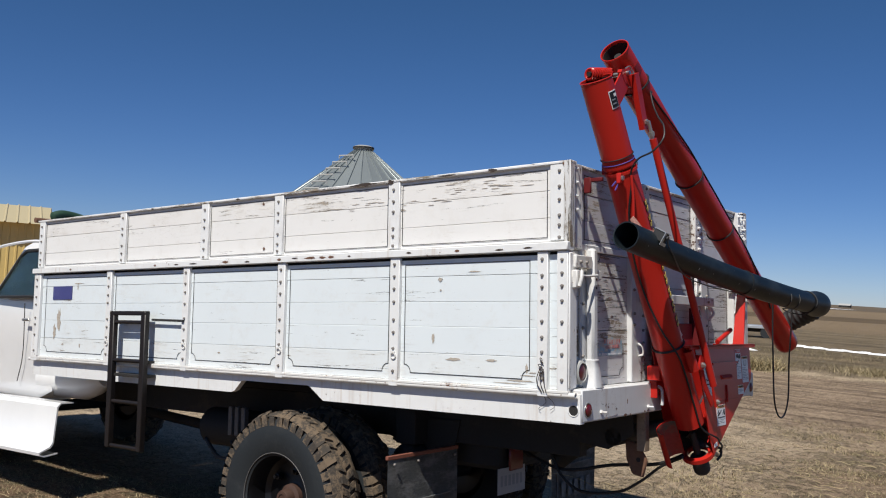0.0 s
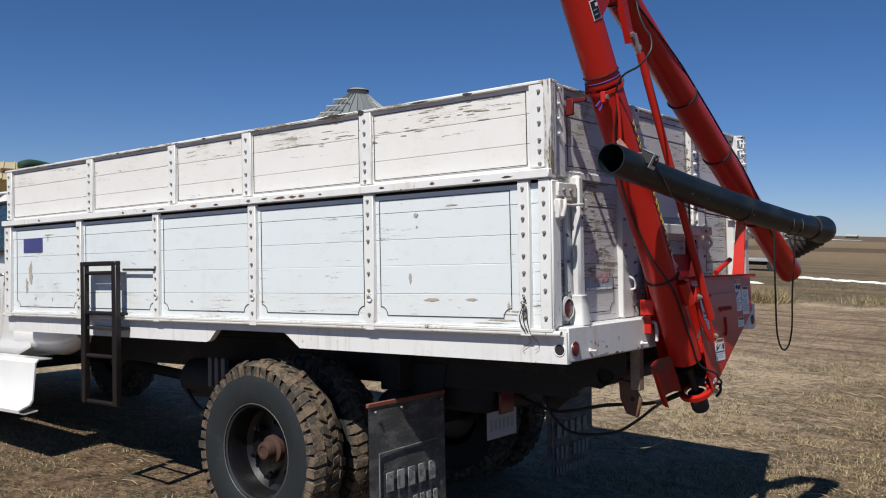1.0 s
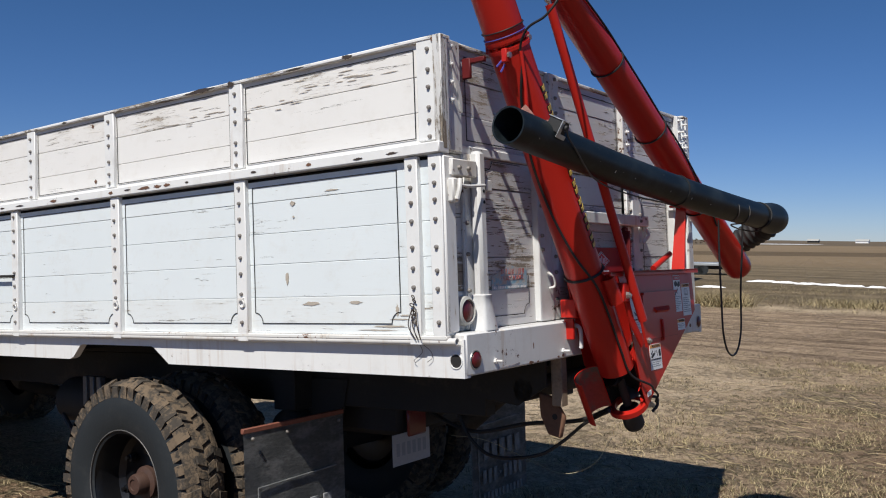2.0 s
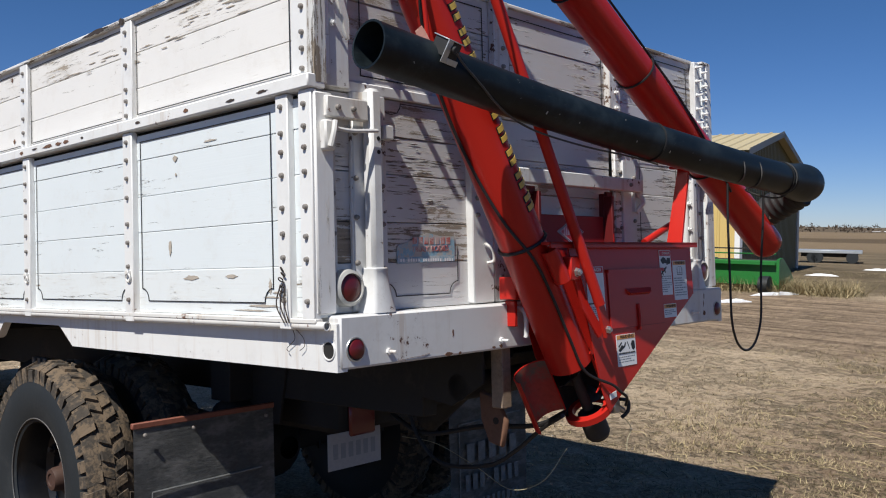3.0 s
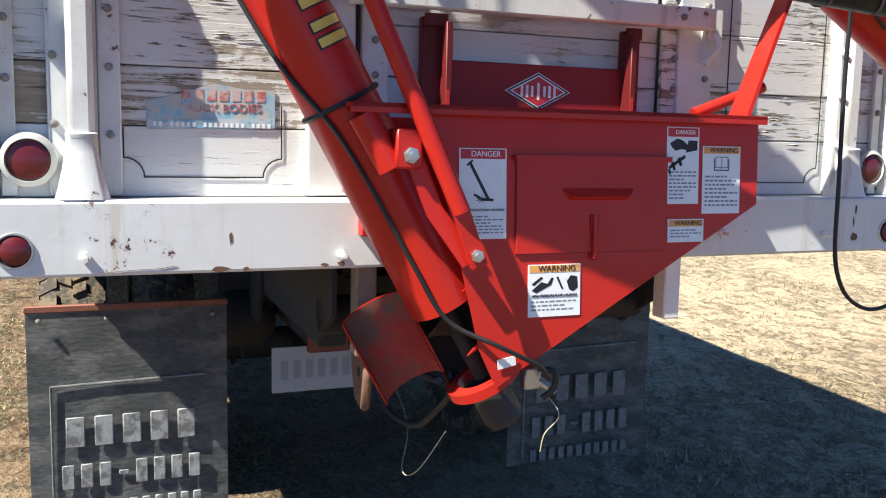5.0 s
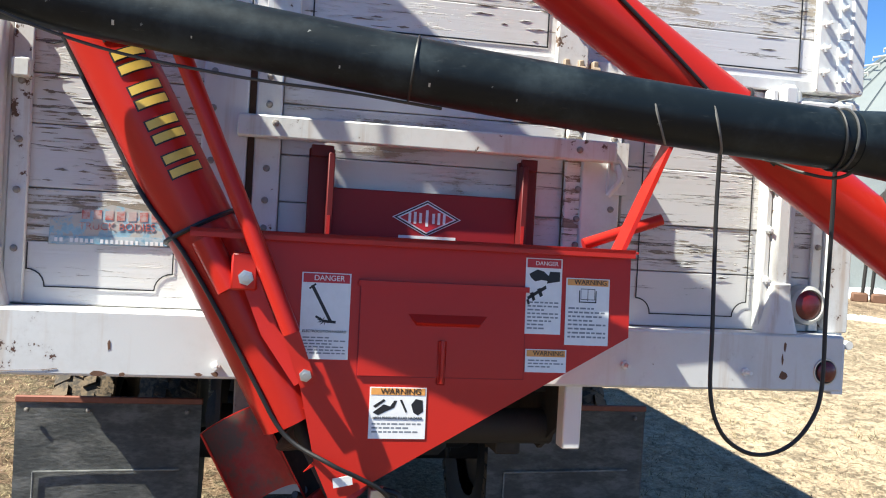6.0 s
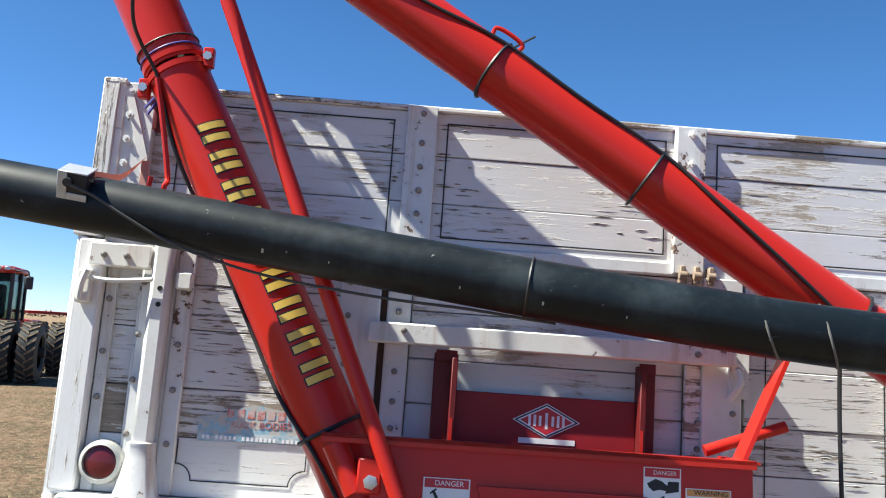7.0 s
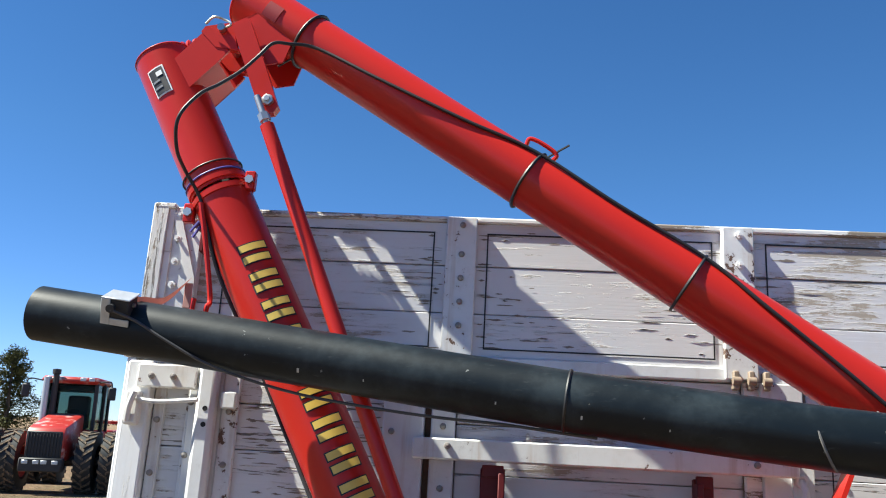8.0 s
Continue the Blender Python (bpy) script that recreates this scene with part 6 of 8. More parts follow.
def hopper():
    """A sheet-steel trough under the gate, sloping down to the foot of the tube."""
    x0, x1 = 0.092, 0.318
    front = [(0.90, 1.502), (1.765, 1.502), (1.765, 1.305), (1.15, 0.955), (1.085, 0.915), (1.045, 1.0), (0.975, 1.30)]
    tilt = lambda z: x1 + (1.5 - z) * 0.055
    bm = bmesh.new()
    a = [bm.verts.new((tilt(z), y, z)) for y, z in front]
    b = [bm.verts.new((tilt(z) - 0.004, y, z)) for y, z in front]
    bm.faces.new(a), bm.faces.new(b[::-1])
    for k in range(len(a)):
        bm.faces.new((a[k], b[k], b[(k + 1) % len(a)], a[(k + 1) % len(a)]))
    body = part("hopper", bm, RED, auger, "red sheet-steel hopper with warning labels")
    bm = bmesh.new()
    quads = [[(x1, 1.765, 1.502), (x0, 1.765, 1.502), (x0, 1.765, 1.305), (tilt(1.305), 1.765, 1.305)],
             [(tilt(1.305), 1.765, 1.305), (x0, 1.765, 1.305), (x0 + 0.05, 1.15, 0.955), (tilt(0.955), 1.15, 0.955)]]
    for q in quads:
        bm.faces.new([bm.verts.new(p) for p in q])
    bmesh.ops.solidify(bm, geom=bm.faces[:], thickness=0.004)
    part("side_sheet", bm, RED, body, smooth=False)
    part("back_sheet", slab(bmesh.new(), [(0.86, 1.49), (1.765, 1.49), (1.765, 1.305), (1.15, 0.955), (1.0, 1.1)], "x", x0, x0 + 0.004), RED, body)
    bm = box(bmesh.new(), (x1 - 0.004, 0.757, 1.502), (x1 + 0.036, 1.762, 1.512), 0.001)
    box(bm, (x1 + 0.03, 0.757, 1.492), (x1 + 0.036, 1.762, 1.512), 0.001)
    part("lip", bm, RED, body)
    part("lip", box(bmesh.new(), (x0, 1.76, 1.502), (x1, 1.785, 1.508), 0.001), RED, body)

    def onto(y, z, d=0.0):
        return Vector((tilt(z) + d, y, z))

    def sheet(pts, d, t=0.0012):
        bm = bmesh.new()
        lo, hi = [bm.verts.new(onto(y, z, d)) for y, z in pts], [bm.verts.new(onto(y, z, d + t)) for y, z in pts]
        bm.faces.new(lo[::-1]), bm.faces.new(hi)
        for k in range(len(pts)):
            j = (k + 1) % len(pts)
            bm.faces.new((lo[k], lo[j], hi[j], hi[k]))
        return bm

    def rect(y0, z0, y1, z1):
        return [(y0, z0), (y1, z0), (y1, z1), (y0, z1)]

    # access door with hem, pull and latch
    door = part("access_door", sheet(rect(1.128, 1.203, 1.508, 1.408), 0.0, 0.005), RED, body)
    part("hem", sheet(rect(1.122, 1.402, 1.514, 1.414), 0.001, 0.013), RED, door)
    for a, b, c, d in ((1.1255, 1.2005, 1.128, 1.402), (1.508, 1.2005, 1.5105, 1.402), (1.128, 1.2005, 1.508, 1.203)):
        part("seam", sheet(rect(a, b, c, d), 0.0005, 0.001), DARK_RED, door)
    bm = bmesh.new()
    v = [bm.verts.new(onto(y, z, d)) for y, z, d in ((1.235, 1.343, 0.005), (1.42, 1.343, 0.005), (1.40, 1.325, 0.018), (1.255, 1.325, 0.018), (1.255, 1.317, 0.005), (1.40, 1.317, 0.005))]
    for q in ((0, 1, 2, 3), (3, 2, 5, 4), (0, 3, 4), (1, 5, 2)):
        bm.faces.new([v[k] for k in q])
    part("pull", bm, RED, door, smooth=False)
    bm = box(bmesh.new(), onto(1.307, 1.185, 0.002), onto(1.326, 1.285, 0.008), 0.002)
    tube(bm, [onto(1.317, 1.19, 0.008), onto(1.317, 1.24, 0.011), onto(1.317, 1.285, 0.009)], 0.005, 8)
    part("latch", bm, RED, door)

    # labels
    def label_block(y0, z0, y1, z1, band, head, title, lines, top_pic, note):
        lab = part("label", sheet(rect(y0, z0, y1, z1), 0.0006), PAPER, body, note)
        h = 0.022 if band is LABEL_RED else 0.017
        part("label_band", sheet(rect(y0 + 0.003, z1 - h, y1 - 0.003, z1 - 0.002), 0.0019, 0.0005), band, lab)
        place = Matrix.Translation(onto((y0 + y1) / 2 + 0.006, z1 - h / 2 - 0.001, 0.0026)) @ REAR
        lettering(head, min(0.019, (y1 - y0) * 0.155), place, PAPER if band is LABEL_RED else INK, lab)
        bm = bmesh.new()
        z = z1 - h - 0.004 - top_pic
        if title:
            lettering(title, 0.0078 if len(title) > 14 else 0.011, Matrix.Translation(onto((y0 + y1) / 2, z - 0.005, 0.0026)) @ REAR, INK, lab)
            z -= 0.014
        n = max(1, int((z - z0 - 0.006) / lines))
        rng = random.Random(len(title) + int(1000 * y0))
        for k in range(n):
            zz = z - 0.006 - lines * k
            y = y0 + 0.007
            stop = y1 - 0.007 - rng.choice((0, 0, 0.01, 0.03))
            while y < stop - 0.004:
                w = min(rng.uniform(0.006, 0.016), stop - y)
                slab_pts = rect(y, zz, y + w, zz + lines * 0.42)
                lo = [bm.verts.new(onto(p, q, 0.0020)) for p, q in slab_pts]
                bm.faces.new(lo)
                y += w + 0.003
        tagged(part("printed_text", bm, GREY_INK, lab, smooth=False), kind="stuff")
        return lab

    lab = label_block(0.997, 1.236, 1.105, 1.426, LABEL_RED, "DANGER", "ELECTROCUTION HAZARD", 0.0068, 0.098, "white danger label about overhead wires")
    bm = bmesh.new()
    for p, q, w in (((1.02, 1.398), (1.064, 1.318), 0.0035), ((1.045, 1.32), (1.075, 1.318), 0.003), ((1.03, 1.33), (1.045, 1.322), 0.0025), ((1.014, 1.39), (1.028, 1.401), 0.002)):
        n = Vector((q[1] - p[1], p[0] - q[0])).normalized() * w
        bm.faces.new([bm.verts.new(onto(y, z, 0.0022)) for y, z in ((p[0] + n.x, p[1] + n.y), (q[0] + n.x, q[1] + n.y), (q[0] - n.x, q[1] - n.y), (p[0] - n.x, p[1] - n.y))])
    for k in range(9):
        a = 2 * math.pi * k / 9
        y, z = 1.048 + 0.016 * math.cos(a), 1.32 + 0.010 * math.sin(a)
        bm.faces.new([bm.verts.new(onto(*p, 0.0023)) for p in ((1.048, 1.322), (y, z), (1.048 + 0.008 * math.cos(a + 0.3), 1.32 + 0.005 * math.sin(a + 0.3)))])
    part("pictogram", bm, INK, lab, smooth=False)
    lab = label_block(1.507, 1.307, 1.595, 1.482, LABEL_RED, "DANGER", "", 0.0085, 0.072, "white danger label about a turning screw")
    bm = bmesh.new()
    for pts in ([(1.515, 1.445), (1.535, 1.456), (1.55, 1.452), (1.565, 1.44), (1.56, 1.43), (1.545, 1.432), (1.53, 1.428), (1.52, 1.436)], [(1.558, 1.424), (1.59, 1.43), (1.59, 1.452), (1.565, 1.452)],
                [(1.512, 1.392), (1.556, 1.42), (1.558, 1.412), (1.514, 1.385)], [(1.518, 1.40), (1.526, 1.404), (1.532, 1.386), (1.526, 1.382)], [(1.535, 1.41), (1.543, 1.414), (1.55, 1.396), (1.543, 1.392)], [(1.51, 1.385), (1.516, 1.388), (1.519, 1.375), (1.514, 1.374)]):
        bm.faces.new([bm.verts.new(onto(y, z, 0.0022)) for y, z in pts])
    part("pictogram", bm, INK, lab, smooth=False)
    lab = label_block(1.606, 1.284, 1.713, 1.440, ORANGE, "WARNING", "", 0.0095, 0.045, "white warning label about the manual")
    bm = bmesh.new()
    for y0, z0, y1, z1 in ((1.638, 1.386, 1.6405, 1.412), (1.6785, 1.386, 1.681, 1.412), (1.638, 1.3835, 1.681, 1.386), (1.642, 1.39, 1.6585, 1.3915), (1.6605, 1.39, 1.677, 1.3915), (1.642, 1.4145, 1.6585, 1.416), (1.6605, 1.4145, 1.677, 1.416), (1.659, 1.388, 1.6605, 1.416), (1.642, 1.39, 1.6433, 1.416), (1.676, 1.39, 1.6773, 1.416)):
        bm.faces.new([bm.verts.new(onto(y, z, 0.0022)) for y, z in rect(y0, z0, y1, z1)])
    part("pictogram", bm, INK, lab, smooth=False)
    label_block(1.513, 1.219, 1.612, 1.272, ORANGE, "WARNING", "", 0.0072, 0.0, "small white warning label with orange band")
    lab = label_block(1.158, 1.064, 1.286, 1.178, ORANGE, "WARNING", "HIGH PRESSURE FLUID HAZARD", 0.0088, 0.042, "white warning label about high pressure fluid")
    bm = bmesh.new()
    for pts in ([(1.166, 1.122), (1.19, 1.14), (1.205, 1.136), (1.214, 1.149), (1.22, 1.148), (1.214, 1.133), (1.195, 1.124), (1.178, 1.116)], [(1.166, 1.136), (1.19, 1.152), (1.194, 1.148), (1.172, 1.132)], [(1.226, 1.15), (1.24, 1.122), (1.244, 1.124), (1.231, 1.151)],
                [(1.252, 1.14), (1.262, 1.153), (1.278, 1.15), (1.28, 1.125), (1.268, 1.117), (1.258, 1.122)]):
        bm.faces.new([bm.verts.new(onto(y, z, 0.0022)) for y, z in pts])
    part("pictogram", bm, INK, lab, smooth=False)
    # support arm to the far side, and a cross tube
    bm = bmesh.new()
    foot, head = Vector((0.255, 1.757, 1.508)), Vector((0.225, 1.91, 1.835))
    rows = []
    for p, half in ((foot, 0.034), (foot.lerp(head, 0.1), 0.033), (head, 0.026)):
        rows.append([bm.verts.new(p + Vector((sx * half, sy * 0.006, 0))) for sx, sy in ((-1, -1), (1, -1), (1, 1), (-1, 1))])
    for one, two in zip(rows, rows[1:]):
        for k in range(4):
            bm.faces.new((one[k], one[(k + 1) % 4], two[(k + 1) % 4], two[k]))
    bm.faces.new(rows[0]), bm.faces.new(rows[-1])
    part("support_arm", bm, RED, body, "bright red flat support arm")
    part("arm_pad", box(bmesh.new(), (0.17, 1.88, 1.835), (0.28, 1.96, 1.847), 0.003), RED, body)
    part("cross_tube", tube(bmesh.new(), [(0.14, 1.71, 1.52), (0.15, 1.915, 1.595)], 0.015, 12), RED, body)
    body.location += Vector((0.0, -0.011, 0.002))


hopper()


def strut():
    """The threaded rod from the foot plate to the hinge."""
    def at(z):
        return Vector((0.300 + (2.6 - z) * 0.070, 0.391 + (2.6 - z) * 0.443, z))
    bm = tube(bmesh.new(), [at(2.555), at(1.30)], 0.019, 16)
    rod = part("strut", bm, RED, auger, "long red steel strut")
    bm = bmesh.new()
    lo, hi = at(1.31), Vector((0.392, 1.008, 1.190))
    way = (hi - lo).normalized()
    flat = [at(1.35), lo, hi]
    s = Vector((0.0, way.z, -way.y)).normalized() * 0.0175
    rows = [[bm.verts.new(p + k * s + Vector((d, 0, 0))) for k, d in ((-1, 0.006), (1, 0.006), (1, -0.006), (-1, -0.006))] for p in flat]
    for one, two in zip(rows, rows[1:]):
        for j in range(4):
            bm.faces.new((one[j], one[(j + 1) % 4], two[(j + 1) % 4], two[j]))
    bm.faces.new(rows[0]), bm.faces.new(rows[-1])
    part("flattened_end", bm, RED, rod)
    link = tube(bmesh.new(), [at(2.555), at(2.64)], 0.009, 10)
    part("threaded_end", link, STEEL, rod)
    part("nut", tube(bmesh.new(), [at(2.568), at(2.588)], 0.016, 6), STEEL, rod)
    # second link plate from the upper bolt down
    bm = bmesh.new()
    s = Vector((0, 0.016, 0.010))
    pts = [Vector((0.355, 0.862, 1.44)), Vector((0.36, 0.92, 1.30)), Vector((0.372, 0.995, 1.195))]
    rows = [[bm.verts.new(p + k * s + Vector((d, 0, 0))) for k, d in ((-1, 0.004), (1, 0.004), (1, -0.004), (-1, -0.004))] for p in pts]
    for one, two in zip(rows, rows[1:]):
        for j in range(4):
            bm.faces.new((one[j], one[(j + 1) % 4], two[(j + 1) % 4], two[j]))
    bm.faces.new(rows[0]), bm.faces.new(rows[-1])
    part("link_plate", bm, RED, rod)
    part("link_bracket", box(bmesh.new(), (0.315, 0.835, 1.385), (0.37, 0.89, 1.465), 0.004), RED, rod)
    for c in (Vector((0.368, 0.866, 1.412)), Vector((0.393, 1.000, 1.212))):
        bm = lathe(bmesh.new(), [(0.017, 0.0), (0.017, 0.003), (0.0135, 0.0032), (0.0135, 0.013), (0.0075, 0.0135), (0.0075, 0.020), (0.0001, 0.020)], c, (1, 0, 0), 6)
        part("bolt", bm, STEEL, rod, "bright zinc hex nut and bolt")


strut()


def hinge():
    """Boxed hinge plates between the two tubes, with a coil spring on the far side."""
    bm = bmesh.new()
    for x in (0.098, 0.262):
        slab(bm, [(0.095, 2.765), (0.168, 2.852), (0.25, 2.80), (0.223, 2.765), (0.143, 2.675)], "x", x, x + 0.008)
    slab(bm, [(0.143, 2.675), (0.223, 2.765), (0.217, 2.768), (0.139, 2.68)], "x", 0.098, 0.266)
    plate = part("hinge_plate", bm, RED, auger, "welded red hinge plates between the tubes")
    plate.location += Vector((-0.027, 0.014, 0.0))
    for x in (0.106, 0.250):
        part("knuckle", slab(bmesh.new(), [(0.165, 2.855), (0.175, 2.872), (0.25, 2.885), (0.275, 2.80), (0.21, 2.81)], "x", x, x + 0.022), RED, plate)
    bm = bmesh.new()
    for x in (0.112, 0.252):
        slab(bm, [(0.243, 2.888), (0.352, 2.948), (0.436, 2.886), (0.40, 2.775), (0.345, 2.765), (0.27, 2.82)], "x", x, x + 0.007)
    slab(bm, [(0.285, 2.911), (0.352, 2.948), (0.352, 2.942), (0.288, 2.905)], "x", 0.112, 0.259)
    part("tube_cradle", bm, RED, plate)
    bm = slab(bmesh.new(), [(0.259, 2.86), (0.306, 2.881), (0.345, 2.79), (0.411, 2.625), (0.40, 2.607), (0.368, 2.60), (0.325, 2.70)], "x", 0.27, 0.298)
    part("strut_lug", bm, RED, plate)
    part("lug_bolt", lathe(bmesh.new(), [(0.016, 0), (0.016, 0.012), (0.008, 0.014), (0.008, 0.02), (0.0001, 0.02)], (0.298, 0.383, 2.640), (1, 0, 0), 6), STEEL, plate)
    part("hinge_pin", tube(bmesh.new(), [(0.08, 0.225, 2.862), (0.29, 0.225, 2.862)], 0.011, 12), STEEL, plate)
    bm = tube(bmesh.new(), curve_points([(0.285, 0.18, 2.872), (0.295, 0.205, 2.888), (0.29, 0.235, 2.882), (0.295, 0.255, 2.866), (0.285, 0.235, 2.86)], 6), 0.0035, 6)
    part("pin_clip", bm, STEEL, plate, "bright wire pin clip")
    # spring
    bm = bmesh.new()
    pts = []
    p0, p1 = Vector((0.165, 0.03, 2.828)), Vector((0.187, 0.205, 2.866))
    way = (p1 - p0).normalized()
    s = way.orthogonal().normalized()
    u = way.cross(s)
    for k in range(121):
        t = k / 120
        a = 2 * math.pi * 9 * t
        pts.append(p0 + (p1 - p0) * t + 0.026 * (math.cos(a) * s + math.sin(a) * u))
    part("spring", tube(bm, pts, 0.0072, 6), RED, plate, "red coil spring")
    part("spring_rod", tube(bmesh.new(), [p0, p1], 0.012, 12), FRAME, plate)


hinge()


def upper_tube():
    r = 0.076
    bm = hollow(bmesh.new(), [b_at(3.0), b_at(1.56)], r, 0.004, 40)
    up = part("upper_tube", bm, RED, auger, "glossy red folding discharge tube")
    part("top_rim", ring(bmesh.new(), b_at(3.0), B_WAY, r - 0.001, 0.0035, 40), RED, up)
    part("bore", hollow(bmesh.new(), [b_at(2.992), b_at(2.6)], r - 0.0045, 0.002, 32), FRAME, up, "dark lining of the bore")
    part("shaft", tube(bmesh.new(), [b_at(2.98), b_at(1.6)], 0.02, 10), FRAME, up)
    end = b_at(1.56)
    bm = lathe(bmesh.new(), [(r, 0.0), (r, 0.05), (r, 0.07), (r * 0.96, 0.095), (r * 0.75, 0.115), (r * 0.4, 0.127), (0.0001, 0.13)], end, B_WAY, 40)
    part("end_cap", bm, RED, up)
    # handle on the tube
    p = b_at(2.5)
    up_way = around(p, B_WAY, -100, 1.0) - p
    c0, c1 = around(b_at(2.492), B_WAY, -75, r), around(b_at(2.447), B_WAY, -75, r)
    lift = (around(b_at(2.5), B_WAY, -75, r + 0.022) - around(b_at(2.5), B_WAY, -75, r))
    part("handle", tube(bmesh.new(), curve_points([c0, c0 + lift * 0.9, (c0 + c1) / 2 + lift * 1.15, c1 + lift * 0.9, c1], 5), 0.006, 8), RED, up)
    # discharge neck
    neck0, neck1 = b_at(1.60) + Vector((0.0, 0.0, 0.0)), Vector((0.335, 2.485, 1.652))
    part("neck", hollow(bmesh.new(), [neck0, neck1], 0.061, 0.004, 32), RED, up)
    part("neck_label", ribbon(bmesh.new(), b_at(2.93), B_WAY, r + 0.001, -10, 25, 0.05), DARK_RED, up)


upper_tube()


def wrap(name, p, way, r, thick, parent, material, label=""):
    return part(name, ring(bmesh.new(), p, way, r, thick, 30), material, parent, label)


def auger_cables():
    r = 0.079
    def on_a(z, ang, d=0.006):
        return around(a_at(z), A_WAY, ang, r + d)
    def on_b(z, ang, d=0.006):
        return around(b_at(z), B_WAY, ang, 0.076 + d)
    pts = [on_a(2.33, -40), on_a(2.20, -75), on_a(2.0, -100), on_a(1.8, -95), on_a(1.62, -70), on_a(1.48, -38), on_a(1.35, -30), on_a(1.20, -28), on_a(1.08, -22), Vector((0.368, 1.065, 1.015)), Vector((0.36, 1.125, 0.985)), Vector((0.355, 1.18, 0.955)), Vector((0.33, 1.21, 0.92))]
    hose = part("hose", tube(bmesh.new(), curve_points(pts, 8), 0.0052, 8), CABLE, auger, "black hydraulic hose tied along the tube")
    pts = [on_a(2.33, -40), on_a(2.385, -30), Vector((0.315, 0.215, 2.42)), Vector((0.39, 0.215, 2.45)), Vector((0.44, 0.228, 2.51)), Vector((0.425, 0.265, 2.58)), Vector((0.385, 0.30, 2.63)), Vector((0.345, 0.34, 2.69)), Vector((0.318, 0.37, 2.745)), Vector((0.298, 0.40, 2.795)), Vector((0.285, 0.44, 2.802)), on_b(2.83, 22), on_b(2.72, 8), on_b(2.58, -14), on_b(2.47, -44), on_b(2.33, -40), on_b(2.195, -46), on_b(2.1, -22), on_b(1.97, 2), on_b(1.86, 24), on_b(1.78, 40)]
    part("cable", tube(bmesh.new(), curve_points(pts, 8), 0.0047, 8), CABLE, auger, "thin black cable along the folding tube")
    for z, name in ((1.515, "cable_tie"),):
        wrap(name, a_at(z), A_WAY, r + 0.004, 0.006, auger, CABLE)
    for z in (2.43, 2.452):
        wrap("strap", a_at(z), A_WAY, r + 0.003, 0.0026, auger, PURPLE if z < 2.44 else CABLE, "twisted purple and black tie")
    for z in (2.87, 2.46, 2.195, 1.86):
        wrap("cable_tie", b_at(z), B_WAY, 0.080, 0.0045, auger, CABLE)
    bm = tube(bmesh.new(), [on_b(2.46, -90, 0), on_b(2.46, -90, 0.06) + Vector((0, 0.03, -0.01))], 0.003, 5)
    part("tie_tail", bm, CABLE, auger)
    part("tie_tail", tube(bmesh.new(), [on_b(2.87, 75, 0), on_b(2.88, 80, 0.045)], 0.003, 5), CABLE, auger)
    bm = tube(bmesh.new(), [on_a(2.36, -90, 0), on_a(2.35, -95, 0.035)], 0.004, 5)
    part("tie_tail", bm, PURPLE, auger)
    part("tie_tail", tube(bmesh.new(), [on_a(2.345, -85, 0), on_a(2.33, -90, 0.033)], 0.004, 5), PURPLE, auger)


auger_cables()

# ---- spout pipe ----
PIPE = [(0.384, -0.062, 2.020), (0.392, 0.25, 1.984), (0.413, 0.6, 1.939), (0.455, 1.0, 1.887), (0.495, 1.3, 1.849), (0.538, 1.7, 1.807), (0.556, 2.0, 1.785), (0.558, 2.18, 1.776)]
spout = thing("spout_pipe", (0.42, 1.1, 1.80), "long black flexible plastic spout pipe tied to the auger", "spout", world_m=TRUCK)


